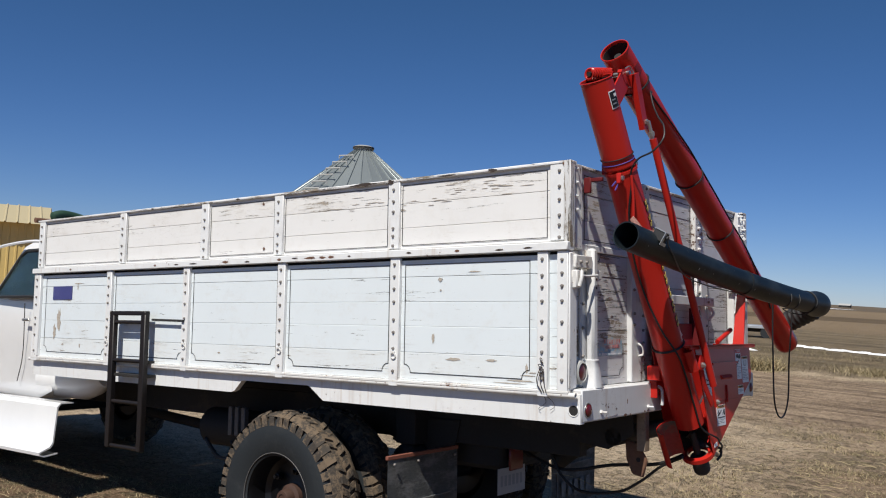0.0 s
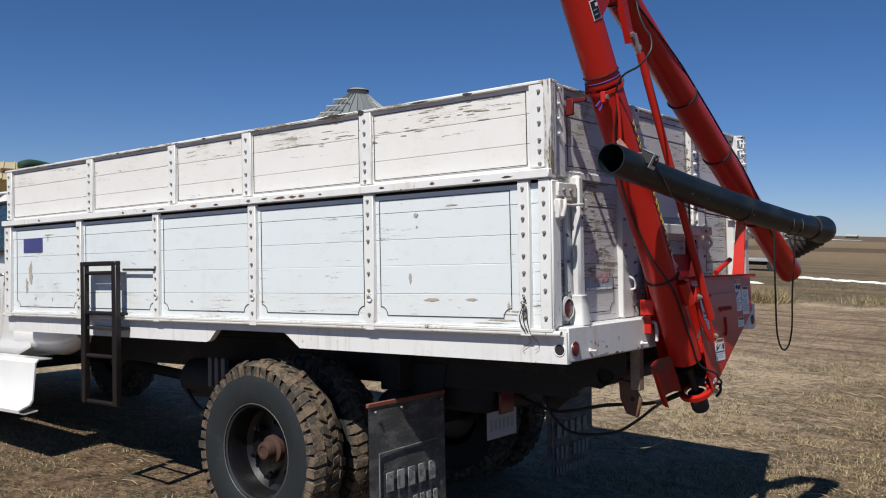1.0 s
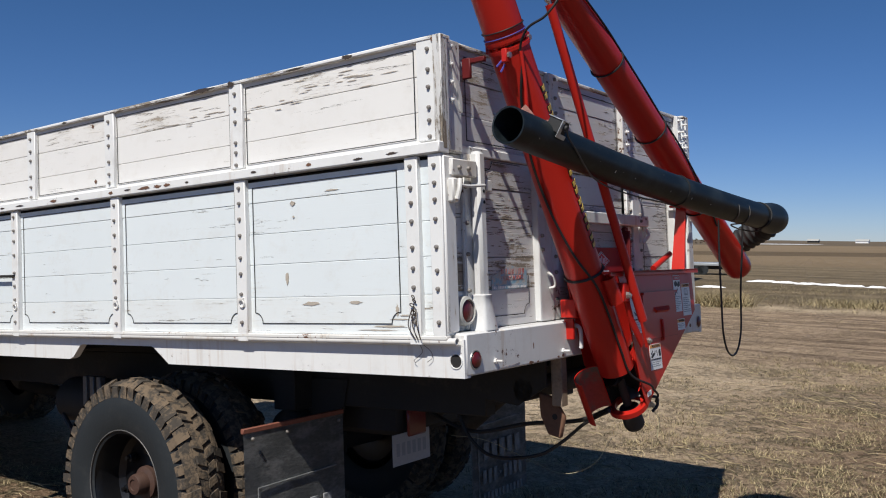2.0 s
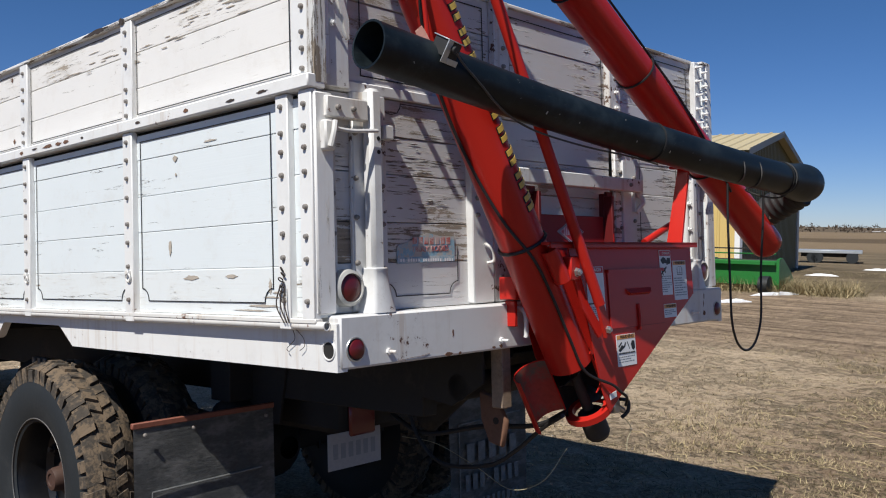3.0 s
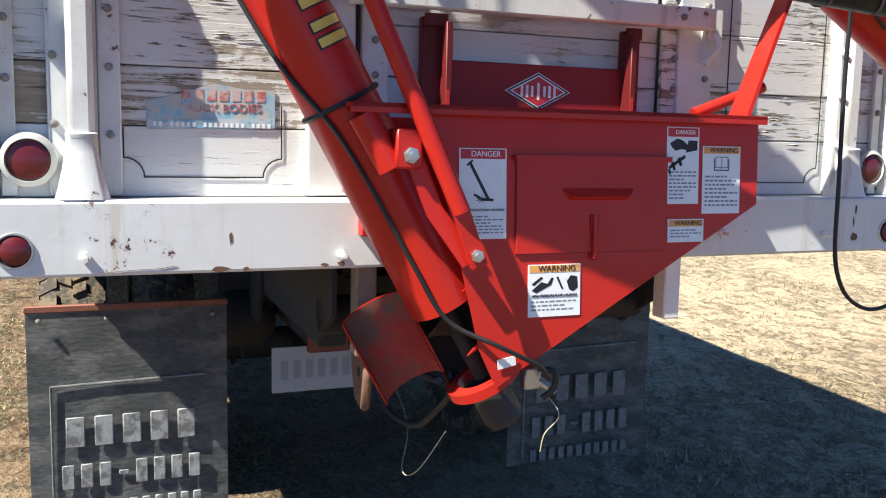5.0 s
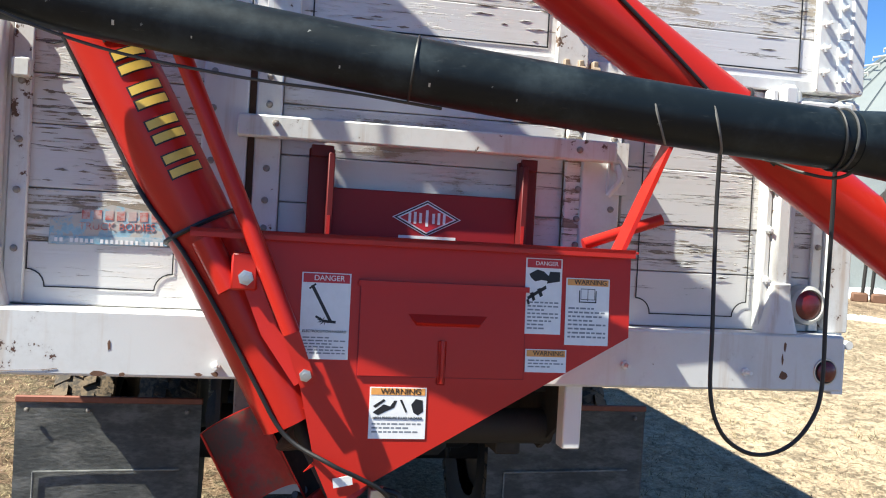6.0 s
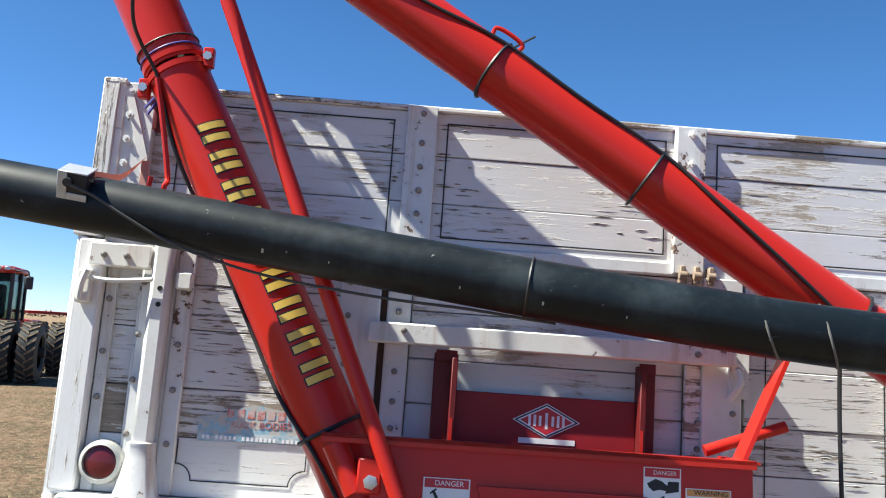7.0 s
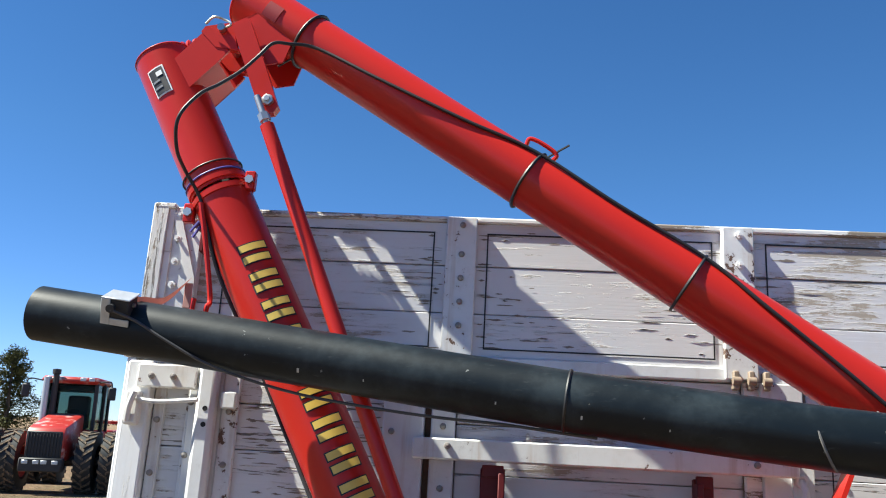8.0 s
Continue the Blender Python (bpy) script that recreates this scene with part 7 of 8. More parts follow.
def make_spout():
    line = curve_points(PIPE, 8)
    pipe = part("pipe", hollow(bmesh.new(), line, 0.0655, 0.006, 36), BLACK_PIPE, spout, "scuffed matt black plastic pipe")
    elbow = curve_points([line[-3], (0.557, 2.28, 1.773), (0.553, 2.39, 1.771), (0.545, 2.485, 1.768)], 6)
    last = len(elbow) - 1
    radii = [0.067 + 0.0022 * k if k < 8 else 0.084 * math.sqrt(max(0.02, 1 - max(0.0, (k - last + 7) / 7.0) ** 2)) for k in range(last + 1)]
    part("elbow", tube(bmesh.new(), elbow, radii, 32), BLACK_PIPE, spout, "black rubber elbow")
    # folded boot down to the neck
    bm = bmesh.new()
    a, b = Vector((0.325, 2.475, 1.648)), Vector((0.51, 2.445, 1.745))
    pts, rad = [], []
    for k in range(33):
        t = k / 32
        pts.append(a.lerp(b, t))
        rad.append(0.064 + (0.005 if k % 5 < 2 else 0.0) + 0.008 * t)
    part("folded_boot", tube(bm, pts, rad, 28), RUBBER, spout, "wrinkled black rubber boot")
    part("clamp_bolt", lathe(bmesh.new(), [(0.017, 0), (0.017, 0.006), (0.012, 0.007), (0.012, 0.012), (0.006, 0.013), (0.0001, 0.013)], (0.375, 2.43, 1.635), (1, -0.8, -0.5), 14), STEEL, spout)
    # ties and rope turns
    def turn(t, r, thick, mat_, skew=0.0):
        k = int(t * (len(line) - 2))
        way = (line[k + 1] - line[k]).normalized() + Vector((skew, 0, skew))
        part("rope_turn", ring(bmesh.new(), line[k], way, r, thick, 32), mat_, spout)
    turn(0.545, 0.0665, 0.0035, CABLE)
    turn(0.738, 0.0690, 0.003, TWINE, 0.42)
    turn(0.785, 0.0690, 0.003, TWINE, 0.36)
    turn(0.955, 0.068, 0.003, CABLE, 0.1)
    turn(0.975, 0.068, 0.003, GREY_CABLE)
    for t, w in ((0.30, 0.010), (0.36, 0.005), (0.47, 0.006), (0.56, 0.008), (0.63, 0.005)):
        k = int(t * (len(line) - 2))
        way = (line[k + 1] - line[k]).normalized()
        bm = ribbon(bmesh.new(), line[k], way, 0.0657, 30, 30 + 900 * w, w * 0.5, 0.0006, 5)
        part("scuff", bm, TRIM, spout)
    # galvanised switch box with its cable
    place = Matrix.Translation((0.440, 0.158, 2.012)) @ Matrix.Rotation(radians(28), 4, "Y") @ Matrix.Rotation(radians(-7), 4, "X")
    bm = box(bmesh.new(), (-0.028, -0.029, 0.0), (0.027, 0.029, 0.047), 0.003)
    bm.transform(place)
    sw = part("switch_box", bm, RUBBER, spout, "small black switch under a bent galvanised cover")
    bm = box(bmesh.new(), (-0.032, -0.033, 0.047), (0.031, 0.033, 0.0505), 0.001)
    box(bm, (0.0275, -0.033, -0.014), (0.031, -0.012, 0.0475), 0.001)
    box(bm, (0.0275, -0.012, -0.014), (0.031, 0.033, 0.002), 0.001)
    bm.transform(place)
    part("cover", bm, GALV, sw, "bright galvanised cover")
    bm = lathe(bmesh.new(), [(0.005, 0), (0.005, 0.006), (0.0001, 0.006)], place @ Vector((0.0, 0.029, 0.03)), (0, 1, 0), 8)
    part("screw", bm, STEEL, sw)
    bm = lathe(bmesh.new(), [(0.010, 0), (0.010, 0.012), (0.0001, 0.012)], (0.482, 0.155, 2.022), (1, 0, -0.4), 10)
    part("grommet", bm, RUBBER, sw)

    def rim(y, ang, d=0.004):
        c = min(line, key=lambda p: abs(p.y - y))
        return Vector((c.x + (0.0655 + d) * math.cos(radians(ang)), y, c.z + (0.0655 + d) * math.sin(radians(ang))))

    pts = [(0.490, 0.155, 2.016), rim(0.21, 5, 0.012), rim(0.28, -18), rim(0.37, -50, 0.006), rim(0.47, -75, 0.012), rim(0.60, -88, 0.02), rim(0.76, -90, 0.022), rim(0.9, -92, 0.016), rim(1.05, -95, 0.008), rim(1.18, -100), rim(1.25, -110)]
    part("switch_cable", tube(bmesh.new(), curve_points(pts, 8), 0.0034, 8), GREY_CABLE, spout, "thin grey cable")
    # faded strap to the hook on the tube
    bm = bmesh.new()
    a, b = Vector((0.42, 0.185, 2.05)), Vector((0.265, 0.245, 2.14))
    rows = []
    for k in range(11):
        t = k / 10
        p = a.lerp(b, t) + Vector((0, 0, -0.025 * math.sin(math.pi * t)))
        tw = 0.8 * t
        s = Vector((0.3, math.sin(tw), math.cos(tw))).normalized() * (0.013 + 0.003 * math.sin(9 * t))
        rows.append([bm.verts.new(p + s), bm.verts.new(p - s)])
    for one, two in zip(rows, rows[1:]):
        bm.faces.new((one[0], one[1], two[1], two[0]))
    bmesh.ops.solidify(bm, geom=bm.faces[:], thickness=0.003)
    part("strap", bm, STRAP, spout, "faded pink tie strap")
    bm = box(bmesh.new(), (0.262, 0.238, 2.07), (0.268, 0.258, 2.135), 0.002)
    part("strap_end", bm, STRAP, spout)


make_spout()
rope = thing("rope_loop", (0.43, 2.07, 1.05), "thin black rope hanging in a loop from the spout", "rope", world_m=TRUCK)
pts = [(0.415, 1.915, 1.76), (0.41, 1.917, 1.6), (0.408, 1.925, 1.35), (0.408, 1.93, 1.19), (0.41, 1.96, 1.105), (0.41, 2.015, 1.062), (0.41, 2.076, 1.052), (0.41, 2.14, 1.075), (0.41, 2.19, 1.13), (0.412, 2.213, 1.21), (0.42, 2.207, 1.4), (0.44, 2.195, 1.6), (0.45, 2.188, 1.74)]
part("cord", tube(bmesh.new(), curve_points(pts, 7), 0.0052, 8), CABLE, rope)
part("tie_line", tube(bmesh.new(), curve_points([(0.52, 1.93, 1.735), (0.44, 2.03, 1.735), (0.47, 2.09, 1.712), (0.54, 2.14, 1.700), (0.612, 2.165, 1.745)], 6), 0.004, 6), GREY_CABLE, rope)

lines = thing("hydraulic_hoses", (0.0, 1.0, 0.55), "pair of black hydraulic hoses slung under the truck tail", "hose", world_m=TRUCK)
part("hose", tube(bmesh.new(), curve_points([(0.20, 1.02, 0.91), (0.0, 1.1, 0.83), (-0.28, 1.1, 0.795), (-0.62, 1.12, 0.73), (-0.95, 1.2, 0.80)], 7), 0.010, 8), RUBBER, lines)
part("hose", tube(bmesh.new(), curve_points([(0.20, 1.0, 0.90), (0.03, 1.1, 0.82), (-0.1, 1.1, 0.72), (-0.24, 1.1, 0.646), (-0.48, 1.1, 0.619), (-0.62, 1.1, 0.70), (-0.72, 1.12, 0.85)], 7), 0.0085, 8), RUBBER, lines)
part("wire", tube(bmesh.new(), curve_points([(-0.75, 1.12, 0.70), (-0.55, 1.13, 0.69), (-0.3, 1.10, 0.63), (-0.05, 1.0, 0.60), (0.12, 0.98, 0.66), (0.2, 1.02, 0.78)], 7), 0.0014, 6), STRAW_WIRE, lines, "thin yellowish wire")
part("wire", tube(bmesh.new(), curve_points([(0.3, 1.2, 0.9), (0.33, 1.24, 0.84), (0.34, 1.2, 0.80), (0.34, 1.19, 0.76)], 6), 0.0012, 6), STRAW_WIRE, lines)
# ---- the farmyard behind ----


def cladding(bm, p, q, z0, z1, pitch=0.3, depth=0.03):
    """A ribbed steel wall between two ground points."""
    p, q = Vector((*p, 0)), Vector((*q, 0))
    way = q - p
    n = max(2, int(way.length / pitch))
    out = Vector((way.y, -way.x, 0)).normalized()
    top = z1 if callable(z1) else (lambda t: z1)
    rows = []
    for k in range(n):
        for f, d in ((0.0, 0.0), (0.62, 0.0), (0.7, depth), (0.92, depth)):
            t = min(1.0, (k + f) / n)
            b = p + way * t + out * d
            rows.append((bm.verts.new((b.x, b.y, z0)), bm.verts.new((b.x, b.y, z0 + top(t)))))
    b = q
    rows.append((bm.verts.new((b.x, b.y, z0)), bm.verts.new((b.x, b.y, z0 + top(1.0)))))
    for one, two in zip(rows, rows[1:]):
        bm.faces.new((one[0], two[0], two[1], one[1]))
    return bm


def shed(name, c1, c2, long, eave, ridge, end_mat, side_mat, roof_mat, label):
    """A gabled steel shed; c1 to c2 is its gable end, and it runs `long` metres to the other side."""
    a, b = Vector(c1), Vector(c2)
    w = b - a
    side = Vector((w.y, -w.x)).normalized() * -long
    c, d = a + side, b + side
    base = rise(*((a + d) / 2)) - 0.1
    one = thing(name, ((a.x + d.x) / 2, (a.y + d.y) / 2, base), label, "shed")
    gable = lambda t: eave + (ridge - eave) * (1 - abs(2 * t - 1))
    part("gable_wall", cladding(bmesh.new(), a, b, base, gable), end_mat, one, smooth=False)
    part("gable_wall", cladding(bmesh.new(), d, c, base, gable), end_mat, one, smooth=False)
    part("side_wall", cladding(bmesh.new(), c, a, base, eave), side_mat, one, smooth=False)
    part("side_wall", cladding(bmesh.new(), b, d, base, eave), side_mat, one, smooth=False)
    mid0, mid1 = (a + b) / 2, (c + d) / 2
    u = side.normalized()
    v = w.normalized()
    for e0, e1, s in ((a, c, -1), (b, d, 1)):
        bm = bmesh.new()
        n = int(long / 0.45)
        rows = []
        for k in range(n + 1):
            for f, h in ((0.0, 0.0), (0.8, 0.0), (0.86, 0.045), (0.94, 0.045)):
                t = -0.35 + (long + 0.7) * min(1.0, (k + f) / (n + 0.94))
                top = mid0 + u * t
                low = (e0 + v * s * 0.45) + u * t
                drop = (ridge - eave) * 0.45 / (w.length / 2)
                rows.append((bm.verts.new((top.x, top.y, base + ridge + 0.06 + h)), bm.verts.new((low.x, low.y, base + eave - drop + 0.06 + h))))
        for p, q in zip(rows, rows[1:]):
            bm.faces.new((p[0], q[0], q[1], p[1]))
        part("roof", bm, roof_mat, one, smooth=False)
        for t in (-0.38, long + 0.38):
            bm = bmesh.new()
            top = mid0 + u * t
            low = (e0 + v * s * 0.48) + u * t
            drop = (ridge - eave) * 0.48 / (w.length / 2)
            p, q = Vector((top.x, top.y, base + ridge)), Vector((low.x, low.y, base + eave - drop))
            vs = [bm.verts.new(x) for x in (p + Vector((0, 0, 0.12)), q + Vector((0, 0, 0.12)), q + Vector((0, 0, -0.12)), p + Vector((0, 0, -0.12)))]
            bm.faces.new(vs)
            bmesh.ops.solidify(bm, geom=bm.faces[:], thickness=0.05)
            part("barge_board", bm, TRIM, one)
    for p in (a, b):
        part("corner_trim", box(bmesh.new(), (p.x - 0.1, p.y - 0.1, base), (p.x + 0.1, p.y + 0.1, base + eave), 0.01), PAPER if p == a else TRIM, one)
    return one


shed("steel_shed", (-11.05, 26.75), (-13.75, 38.5), 8.5, 4.45, 5.55, OLIVE, TAN, TAN_ROOF, "tan and olive steel farm shed with low gable roof")
shed("steel_shed", (-34.0, 15.3), (-42.0, 19.3), 20.0, 3.6, 4.5, TAN, TAN, TAN_ROOF, "long yellow-tan ribbed steel shed with pale roof")


def grain_bin(x, y, r, eave, peak):
    z = rise(x, y)
    one = thing("grain_bin", (x, y, z), "round galvanised steel grain bin with ribbed conical roof", "grain bin")
    prof = []
    n = int(eave / 0.11)
    for k in range(n + 1):
        prof.append((r + (0.012 if k % 2 else -0.012), eave * k / n))
    part("wall", lathe(bmesh.new(), prof, (x, y, z), (0, 0, 1), 72), BIN_STEEL, one)
    bm = bmesh.new()
    ribs = 30
    rows = []
    for k in range(ribs):
        for f, h in ((0.0, 0.05), (0.06, 0.05), (0.1, 0.0), (0.96, 0.0)):
            a = 2 * math.pi * (k + f) / ribs
            rows.append((bm.verts.new((x + (r + 0.12) * math.cos(a), y + (r + 0.12) * math.sin(a), z + eave - 0.05 + h)), bm.verts.new((x + 0.22 * math.cos(a), y + 0.22 * math.sin(a), z + peak - 0.12 + h))))
    for k in range(len(rows)):
        p, q = rows[k], rows[(k + 1) % len(rows)]
        bm.faces.new((p[0], q[0], q[1], p[1]))
    part("roof", bm, BIN_STEEL, one, smooth=False)
    part("cap", lathe(bmesh.new(), [(0.26, -0.24), (0.26, -0.1), (0.31, -0.09), (0.31, -0.02), (0.2, 0.02), (0.0001, 0.03)], (x, y, z + peak), (0, 0, 1), 28), TRIM, one)
    part("cap_band", lathe(bmesh.new(), [(0.32, -0.085), (0.32, -0.03)], (x, y, z + peak), (0, 0, 1), 28), FRAME, one)
    a = radians(-84)
    for k in range(9):
        t = 0.1 + 0.09 * k
        rr = (r + 0.1) * (1 - t) + 0.22 * t
        zz = z + eave + (peak - 0.12 - eave) * t + 0.1
        c = Vector((x + rr * math.cos(a), y + rr * math.sin(a), zz))
        s = Vector((-math.sin(a), math.cos(a), 0)) * 0.26
        part("roof_step", tube(bmesh.new(), [c - s, c - s + Vector((0, 0, 0.08)), c + s + Vector((0, 0, 0.08)), c + s], 0.022, 6), TRIM, one)


grain_bin(-16.15, 15.55, 3.3, 3.3, 5.93)


def scrap_frame(x, y, heading):
    """A knocked-down bin sweep: two posts, braces and rusty feet."""
    one = thing("scrap_frame", (0, 0, 0), "dark steel scrap frame with rusty feet beside the grain bin", "scrap frame", world_m=pose(x, y, rise(x, y), 0, 0, heading))
    for k in (0.0, 0.16, 0.52):
        part("post", tube(bmesh.new(), [(k, 0, 0.1), (k + 0.03, 0.02, 1.0 - 0.3 * k)], 0.035, 8), FRAME, one)
    part("brace", tube(bmesh.new(), [(0.1, 0.02, 0.75), (0.9, 0.0, 0.28)], 0.022, 8), FRAME, one)
    part("brace", tube(bmesh.new(), [(0.5, -0.1, 0.22), (1.3, -0.2, 0.62)], 0.022, 8), RUST, one)
    for k in (-0.2, 0.15, 0.7):
        part("foot", box(bmesh.new(), (k, -0.12, -0.02), (k + 0.3, 0.1, 0.17), 0.03), RUST, one)


scrap_frame(-13.1, 12.35, 62)


def big_wheel(parent, c, r, wide, axis, rim_mat, lugs=22):
    """A farm tyre with slanted lugs on a dished rim."""
    ax = Vector(axis).normalized()
    c = Vector(c)
    prof = [(r * 0.52, 0.06), (r * 0.6, 0.0), (r * 0.85, 0.02), (r * 0.95, 0.08 * wide), (r * 0.96, wide * 0.5), (r * 0.95, wide * 0.92), (r * 0.85, wide - 0.02), (r * 0.6, wide), (r * 0.52, wide - 0.06)]
    one = part("wheel", lathe(bmesh.new(), [(r * 0.53, 0.03), (r * 0.5, 0.06), (r * 0.42, wide * 0.45), (r * 0.2, wide * 0.4), (0.0001, wide * 0.38)], c, ax, 28), rim_mat, parent)
    part("tyre", lathe(bmesh.new(), prof, c, ax, 36), TYRE, one)
    bm = bmesh.new()
    side = ax.orthogonal().normalized()
    up = ax.cross(side)
    for k in range(lugs):
        for s in (0, 1):
            a0 = 2 * math.pi * (k + 0.5 * s) / lugs
            vs = []
            for rr in (r * 0.92, r):
                for h, tw in ((0.02, 0.0), (0.54 * wide, 0.24)):
                    for e in (-0.045, 0.045):
                        a = a0 + tw + e
                        hh = h if s == 0 else wide - h
                        vs.append(bm.verts.new(c + ax * hh + rr * (math.cos(a) * side + math.sin(a) * up)))
            for q in ((4, 5, 7, 6), (0, 4, 6, 2), (1, 3, 7, 5), (0, 1, 5, 4), (2, 6, 7, 3)):
                bm.faces.new([vs[i] for i in q])
    tagged(part("tread", bm, MUD_TYRE, one, smooth=False), kind="stuff")


def tractor(x, y, heading):
    """A large four-wheel-drive tractor with dual wheels; built nose towards -y, then turned."""
    turn_m = pose(x, y, rise(x, y), 0, 0, heading)
    one = thing("tractor", (0, 0, 0), "red four-wheel-drive tractor with dual wheels and faded hood", "tractor", world_m=turn_m)
    bm = slab(bmesh.new(), [(-3.0, 0.9), (-3.05, 1.6), (-2.9, 1.8), (-1.0, 2.2), (-1.0, 0.9)], "x", -0.5, 0.5)
    bmesh.ops.bevel(bm, geom=bm.edges[:], offset=0.08, segments=2, affect="EDGES", profile=0.5)
    hood = part("hood", bm, TRACTOR_RED, one, "sun-bleached red hood")
    grille = part("grille", box(bmesh.new(), (-0.46, -3.10, 0.94), (0.46, -3.02, 1.68), 0.02), RUBBER, hood)
    for k in range(11):
        part("slat", box(bmesh.new(), (-0.41 + 0.08 * k, -3.13, 0.99), (-0.39 + 0.08 * k, -3.09, 1.63), 0.004), RUBBER, grille)
    bm = box(bmesh.new(), (-0.55, -3.25, 0.62), (0.55, -2.9, 0.98), 0.03)
    front = part("front_frame", bm, RUBBER, one)
    for k in (-0.38, -0.1, 0.1, 0.38):
        part("headlight", box(bmesh.new(), (k - 0.08, -3.27, 0.82), (k + 0.08, -3.24, 0.92), 0.01), GALV, front)
    bm = box(bmesh.new(), (-0.8, -1.0, 1.0), (0.8, 0.75, 1.75), 0.08)
    cabin = part("cabin", bm, TRACTOR_RED, one)
    for px, py in ((-0.72, -0.9), (0.72, -0.9), (-0.76, 0.7), (0.76, 0.7), (0.78, -0.1), (-0.78, -0.1)):
        part("pillar", box(bmesh.new(), (px - 0.05, py - 0.05, 1.7), (px + 0.05, py + 0.05, 3.1), 0.01), RUBBER, cabin)
    part("glass", box(bmesh.new(), (-0.68, -0.9, 1.75), (0.68, -0.88, 3.05), 0), TINTED, cabin)
    for sx in (-0.77, 0.76):
        part("glass", box(bmesh.new(), (sx, -0.85, 1.75), (sx + 0.01, 0.65, 3.05), 0), TINTED, cabin)
    part("rear_glass", box(bmesh.new(), (-0.7, 0.7, 1.75), (0.7, 0.71, 3.05), 0), TINTED, cabin)
    part("dashboard", box(bmesh.new(), (-0.45, -0.84, 1.76), (0.45, -0.5, 2.12), 0.05), RUBBER, cabin)
    part("headliner", box(bmesh.new(), (-0.72, -0.84, 2.86), (0.72, 0.66, 3.06), 0.03), RUBBER, cabin)
    part("seat", box(bmesh.new(), (-0.3, 0.1, 1.75), (0.3, 0.55, 2.75), 0.06), RUBBER, cabin)
    part("steering_wheel", ring(bmesh.new(), (0, -0.42, 2.25), (0, -0.5, 1), 0.2, 0.018, 18), RUBBER, cabin)
    roof = part("roof", box(bmesh.new(), (-0.82, -1.1, 3.06), (0.82, 0.85, 3.26), 0.08), TRACTOR_RED, cabin)
    for k in (-0.6, -0.35, 0.35, 0.6):
        part("roof_light", box(bmesh.new(), (k - 0.08, -1.13, 3.14), (k + 0.08, -1.09, 3.24), 0.01), GALV, roof)
    part("exhaust", tube(bmesh.new(), [(-0.62, -1.25, 1.8), (-0.62, -1.25, 3.2)], 0.09, 14), GALV, one, "grey exhaust stack")
    bm = tube(bmesh.new(), [(-0.40, -1.15, 1.9), (-0.40, -1.15, 3.35)], 0.085, 14)
    lathe(bm, [(0.085, 0), (0.12, 0.02), (0.12, 0.15), (0.0001, 0.17)], (-0.40, -1.15, 3.3), (0, 0, 1), 14)
    part("air_intake", bm, RUBBER, one)
    bm = tube(bmesh.new(), curve_points([(0.8, -1.0, 3.12), (1.15, -1.12, 3.15), (1.2, -1.12, 2.9)], 5), 0.02, 6)
    part("mirror_arm", bm, FRAME, cabin)
    bm = tube(bmesh.new(), curve_points([(-0.8, -1.0, 3.12), (-1.15, -1.12, 3.15), (-1.2, -1.12, 2.9)], 5), 0.02, 6)
    part("mirror_arm", bm, FRAME, cabin)
    part("mirror", box(bmesh.new(), (-1.32, -1.16, 2.62), (-1.1, -1.08, 3.0), 0.03), RUBBER, cabin)
    part("mirror", box(bmesh.new(), (1.1, -1.16, 2.62), (1.32, -1.08, 3.0), 0.03), RUBBER, cabin)
    bm = box(bmesh.new(), (-0.6, 0.75, 0.8), (0.6, 3.4, 1.25), 0.05)
    box(bm, (0.3, 0.9, 1.25), (0.9, 3.2, 1.75), 0.06)
    part("rear_frame", bm, TRACTOR_RED, one)
    part("rear_bar", box(bmesh.new(), (0.2, 2.0, 1.95), (2.2, 2.15, 2.05), 0.01), TRACTOR_RED, one)
    for cy in (-2.05, 2.2):
        part("axle", tube(bmesh.new(), [(-2.0, cy, 0.88), (2.0, cy, 0.88)], 0.14, 12), FRAME, one)
        for sx in (0.72, 1.38):
            big_wheel(one, (sx, cy, 0.86), 0.86, 0.52, (1, 0, 0), TRACTOR_RED)
            big_wheel(one, (-sx, cy, 0.86), 0.86, 0.52, (-1, 0, 0), TRACTOR_RED)
    return one


tractor(-24.5, -11.54, 102)


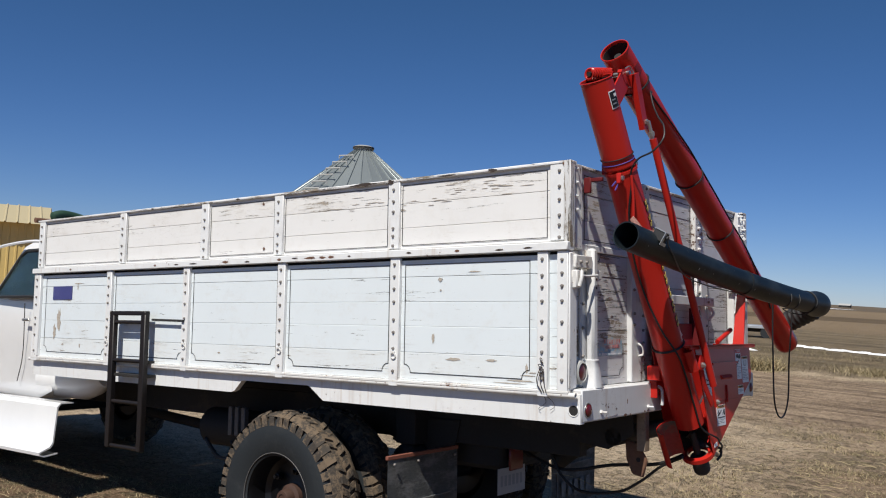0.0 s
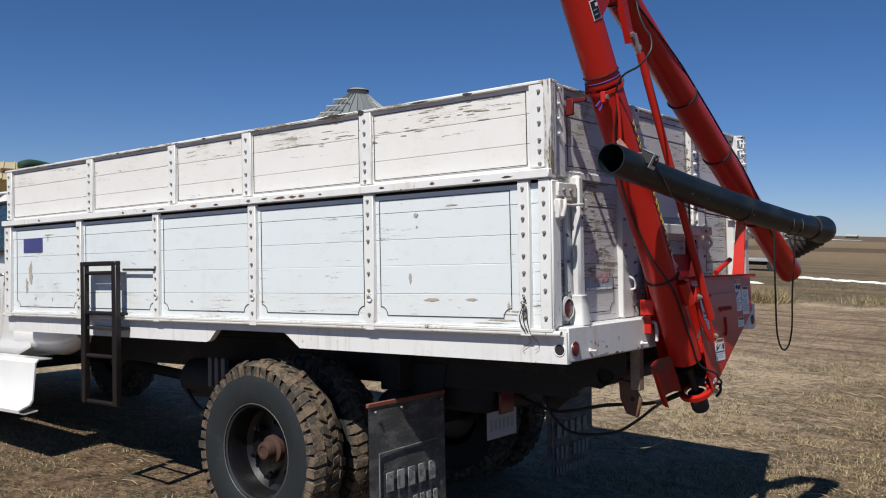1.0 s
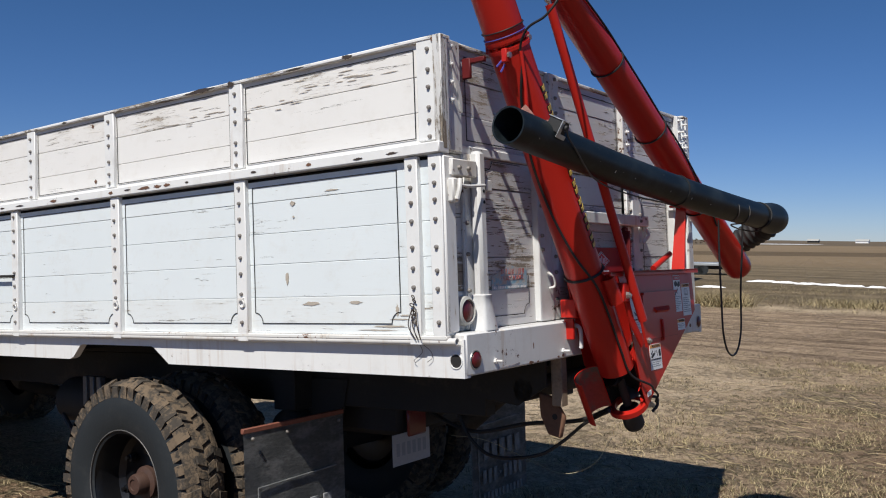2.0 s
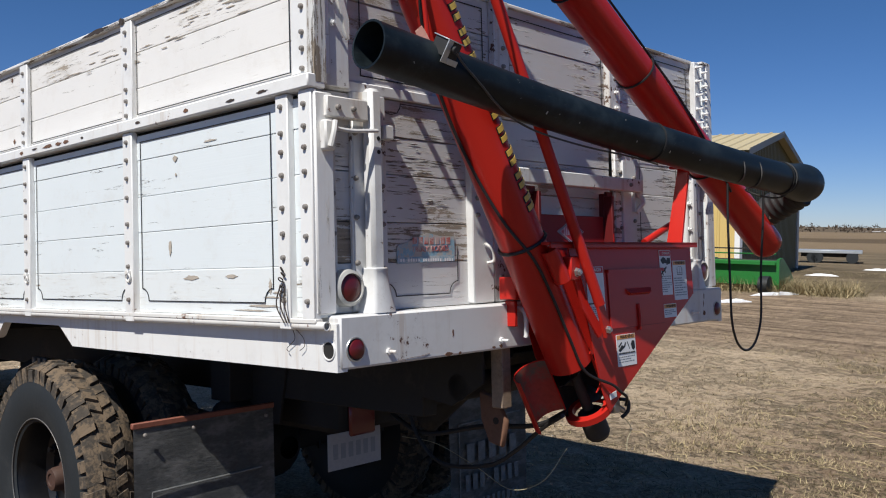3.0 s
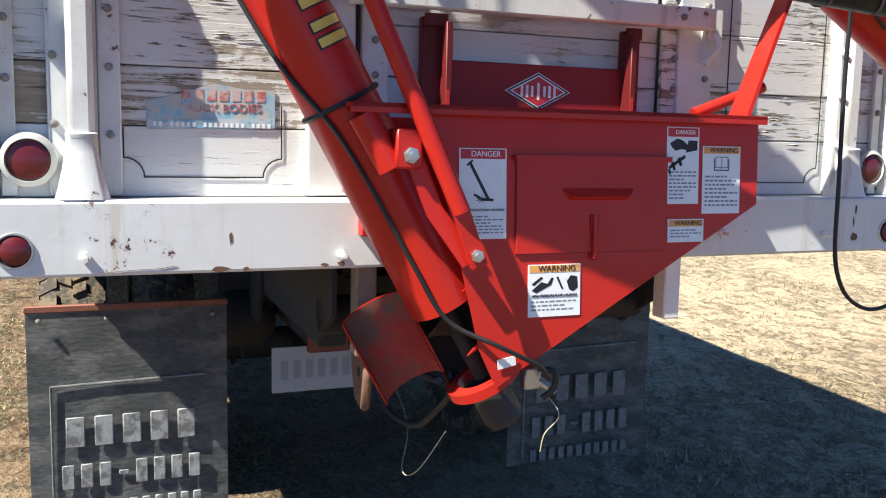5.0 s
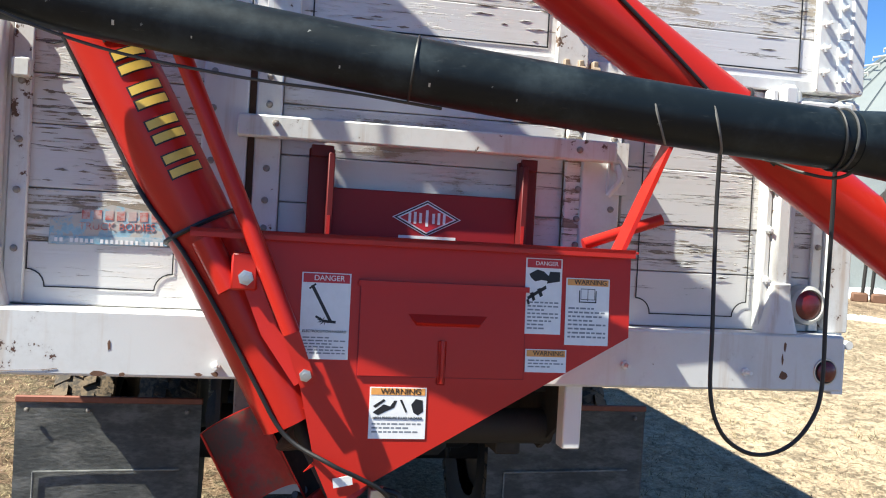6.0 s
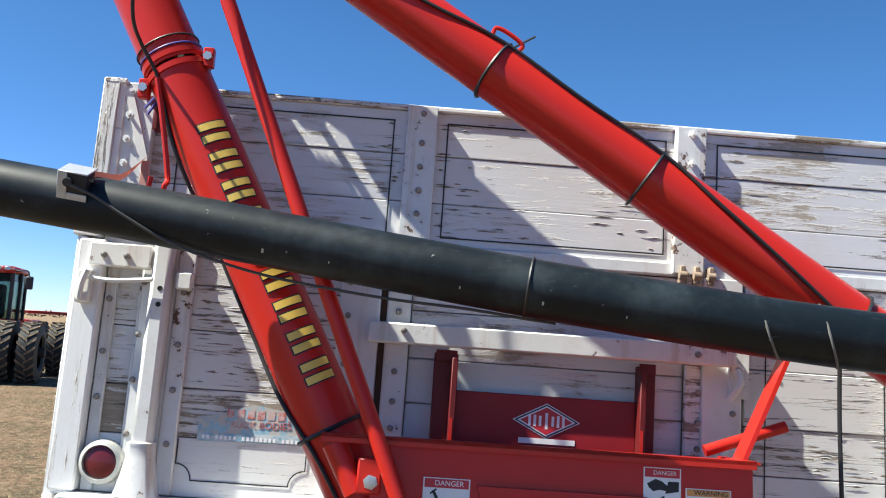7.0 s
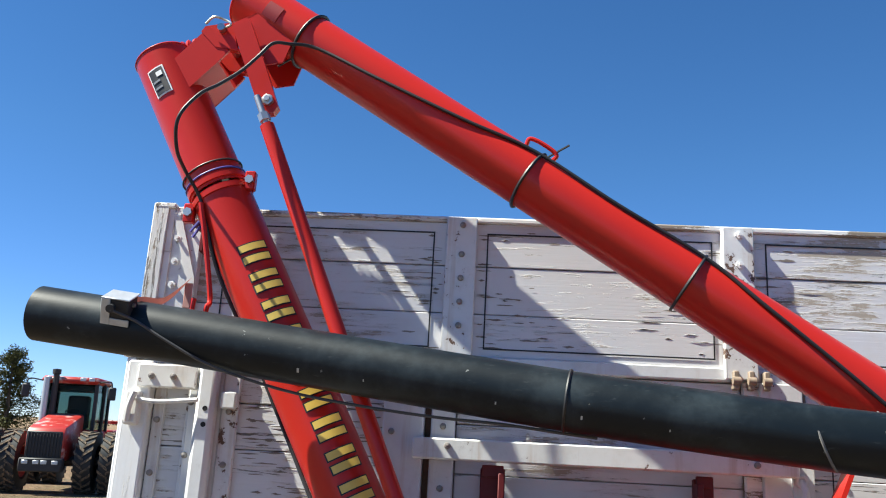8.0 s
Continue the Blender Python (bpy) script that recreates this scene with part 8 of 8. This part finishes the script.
def combine(x, y, heading):
    """A combine harvester; its nose looks along -x before it is turned."""
    m = pose(x, y, rise(x, y), 0, 0, heading) @ Matrix.Diagonal((0.88, 0.88, 0.88, 1.0))
    one = thing("combine", (0, 0, 0), "green combine harvester with yellow wheel hubs and rear ladder", "combine", world_m=m)
    bm = slab(bmesh.new(), [(-0.2, 1.15), (-0.2, 2.9), (0.0, 3.1), (1.6, 3.1), (2.5, 2.7), (2.9, 1.9), (2.9, 1.2), (2.2, 0.95)], "y", -1.9, 0.72)
    bmesh.ops.bevel(bm, geom=bm.edges[:], offset=0.07, segments=2, affect="EDGES", profile=0.5)
    body = part("body", bm, GREEN, one)
    part("grain_tank", box(bmesh.new(), (0.0, -1.7, 3.1), (1.4, 0.55, 3.5), 0.1), GREEN, body)
    part("side_shield", box(bmesh.new(), (-0.1, 0.72, 1.5), (0.9, 0.78, 2.5), 0.03), GREEN, body)
    part("side_shield", box(bmesh.new(), (1.0, 0.72, 1.5), (1.28, 0.78, 2.5), 0.03), GREEN, body)
    part("panel_line", box(bmesh.new(), (-0.1, 0.782, 2.1), (1.28, 0.79, 2.16), 0.004), HUB_YELLOW, body)
    part("rear_shield", box(bmesh.new(), (1.3, 0.72, 1.1), (2.85, 1.32, 2.5), 0.06), GREEN, body)
    part("rear_vent", box(bmesh.new(), (2.9, -1.4, 1.3), (2.93, -0.3, 1.8), 0.01), RUBBER, body)
    cabin = part("cabin", box(bmesh.new(), (-1.5, -1.8, 1.7), (-0.22, -0.5, 3.0), 0.1), GLASS, one)
    part("cabin_roof", box(bmesh.new(), (-1.6, -1.9, 2.98), (-0.24, -0.4, 3.14), 0.06), GREEN, cabin)
    part("chassis", box(bmesh.new(), (-1.6, -0.8, 0.55), (2.7, 0.8, 1.2), 0.05), FRAME, one)
    lad = part("ladder", box(bmesh.new(), (2.95, 0.76, 1.0), (3.0, 0.81, 2.9), 0.01), GREEN, one, "green steel access ladder")
    part("stile", box(bmesh.new(), (2.95, 1.23, 1.0), (3.0, 1.28, 2.9), 0.01), GREEN, lad)
    for k in range(6):
        part("step", box(bmesh.new(), (2.93, 0.8, 1.1 + 0.28 * k), (3.03, 1.24, 1.14 + 0.28 * k), 0.005), FRAME, lad)
    part("rear_axle", tube(bmesh.new(), [(2.45, -1.2, 0.55), (2.45, 1.2, 0.55)], 0.09, 10), FRAME, one)
    for sy in (-1, 1):
        big_wheel(one, (0.35, 0.75 * sy, 0.62), 0.62, 0.45, (0, sy, 0), HUB_YELLOW)
        big_wheel(one, (2.45, 1.0 * sy, 0.54), 0.54, 0.38, (0, sy, 0), HUB_YELLOW, 16)
    part("feeder", box(bmesh.new(), (-4.6, -1.6, 0.45), (-0.6, -0.3, 1.0), 0.05), GREEN, one)


combine(-9.8, 19.3, -90)


def header(x, y, heading):
    m = pose(x, y, rise(x, y), 0, 0, heading) @ Matrix.Diagonal((1.0, 1.0, 0.8, 1.0))
    one = thing("combine_header", (0, 0, 0), "green combine cutting header standing in dry grass", "header", world_m=m)
    n = 6.2
    bm = slab(bmesh.new(), [(0.0, 0.25), (0.0, 1.05), (0.12, 1.10), (0.18, 1.0), (0.25, 0.5), (0.8, 0.25), (1.1, 0.2), (1.1, 0.15)], "x", 0, n)
    part("trough", bm, GREEN, one)
    for px in (-0.08, n):
        bm = slab(bmesh.new(), [(-0.05, 0.15), (-0.05, 1.15), (0.3, 1.2), (1.2, 0.7), (1.7, 0.2), (1.2, 0.1)], "x", px, px + 0.08)
        part("end_shield", bm, GREEN, one)
    part("auger_drum", tube(bmesh.new(), [(0.1, 0.45, 0.55), (n - 0.1, 0.45, 0.55)], 0.2, 16), GREEN, one)
    bm = tube(bmesh.new(), [(0.1, 0.85, 1.05), (n - 0.1, 0.85, 1.05)], 0.06, 10)
    reel = part("reel", bm, FRAME, one)
    for k in range(5):
        a = 2 * math.pi * k / 5
        part("bat", tube(bmesh.new(), [(0.15, 0.85 + 0.45 * math.cos(a), 1.05 + 0.45 * math.sin(a)), (n - 0.15, 0.85 + 0.45 * math.cos(a), 1.05 + 0.45 * math.sin(a))], 0.025, 6), FRAME if k % 2 else GREEN, reel)
    part("support_wheel", tube(bmesh.new(), [(n - 0.3, -0.5, 0.3), (n - 0.05, -0.5, 0.3)], 0.3, 20), TYRE, one)
    part("frame_tube", box(bmesh.new(), (0, -0.15, 0.95), (n, 0.0, 1.08), 0.01), GREEN, one)


header(-14.1, 21.6, 8)


def conifer(x, y, tall):
    z = rise(x, y)
    one = thing("conifer", (x, y, z), "dark ragged evergreen tree behind the yard", "tree")
    part("trunk", tube(bmesh.new(), [(x, y, z - 0.1), (x + 0.05, y, z + tall * 0.5), (x + 0.1, y, z + tall * 0.97)], [0.16, 0.1, 0.02], 10), BARK, one)
    rng = np.random.default_rng(int(tall * 10))
    bm = bmesh.new()
    limbs = []
    for k in range(46):
        h = tall * (0.16 + 0.8 * (k / 46))
        reach = (tall - h) * 0.46 * rng.uniform(0.5, 1.2) + 0.25
        a = rng.uniform(0, 6.28)
        tip = Vector((x + reach * math.cos(a), y + reach * math.sin(a), z + h + 0.15 * reach))
        tube(bm, [(x, y, z + h), tip], [0.03, 0.008], 5)
        limbs.append((Vector((x, y, z + h)), tip))
    part("limbs", bm, BARK, one)
    verts, faces = [], []
    for a, b in limbs:
        for _ in range(190):
            t = rng.uniform(0.1, 1.05)
            p = a.lerp(b, t) + Vector(rng.normal(0, 0.14, 3))
            d = Vector(rng.normal(0, 1, 3)).normalized() * rng.uniform(0.08, 0.2)
            s = d.orthogonal().normalized() * 0.045
            i = len(verts)
            verts.extend([p - s, p + s, p + d])
            faces.append((i, i + 1, i + 2))
    me = bpy.data.meshes.new("crown")
    me.from_pydata(verts, [], faces)
    me.materials.append(LEAF)
    ob = new("crown", me)
    ob.parent = one
    ob.location = -Vector((x, y, z))


conifer(-42.0, -23.3, 5.6)
conifer(-44.5, -26.6, 4.4)


def trailer(x, y, heading, long):
    m = pose(x, y, rise(x, y), 0, 0, heading)
    one = thing("flat_trailer", (0, 0, 0), "low flat farm trailer parked far off on the field", "trailer", world_m=m)
    part("deck", box(bmesh.new(), (0, 0, 0.52), (long, 2.4, 0.68), 0.02), GALV, one)
    part("frame", box(bmesh.new(), (0.2, 0.4, 0.32), (long - 0.2, 2.0, 0.52), 0.02), FRAME, one)
    for k in (0.25, 0.32, 0.85):
        part("wheel", tube(bmesh.new(), [(long * k, 0.02, 0.3), (long * k, 0.3, 0.3)], 0.3, 18), TYRE, one)


trailer(-16.6, 45.9, 18, 3.2)
trailer(-38.0, -23.0, -60, 8.0)


def far_house(x, y, w, d, h, mat_):
    one = thing("farmhouse", (x, y, rise(x, y) - 0.3), "small pale farm building on the horizon", "building", "far buildings")
    z = rise(x, y) - 0.3
    part("wall", box(bmesh.new(), (x - w / 2, y - d / 2, z), (x + w / 2, y + d / 2, z + h), 0.05), mat_, one)
    bm = slab(bmesh.new(), [(y - d / 2 - 0.3, z + h), (y + d / 2 + 0.3, z + h), (y, z + h + d * 0.28)], "x", x - w / 2 - 0.3, x + w / 2 + 0.3)
    part("roof", bm, TRIM, one)


far_house(-135, 720, 9, 5, 2, PAPER)
far_house(-170, 720, 8, 5, 2, FRAME)


def far_brush():
    """A ragged line of bushes and treetops along the horizon."""
    rng = np.random.default_rng(8)
    verts, faces = [], []
    for _ in range(900):
        a = rng.uniform(1.2, 4.0)
        r = rng.uniform(420, 520)
        x, y = r * math.cos(a), r * math.sin(a)
        if noise.noise((a * 6, 0, 0)) < 0.1:
            continue
        z = rise(x, y)
        for _ in range(8):
            p = Vector((x + rng.normal(0, 2.5), y + rng.normal(0, 2.5), z + rng.uniform(0, 2.2)))
            d = Vector(rng.normal(0, 1, 3)) * 0.8
            i = len(verts)
            verts.extend([p, p + d, p + Vector(rng.normal(0, 1, 3)) * 0.9])
            faces.append((i, i + 1, i + 2))
    me = bpy.data.meshes.new("far_brush")
    me.from_pydata(verts, [], faces)
    me.materials.append(BARK)
    tagged(new("far_brush", me), "thin dark line of bare brush along the horizon", "brush", kind="stuff")


far_brush()
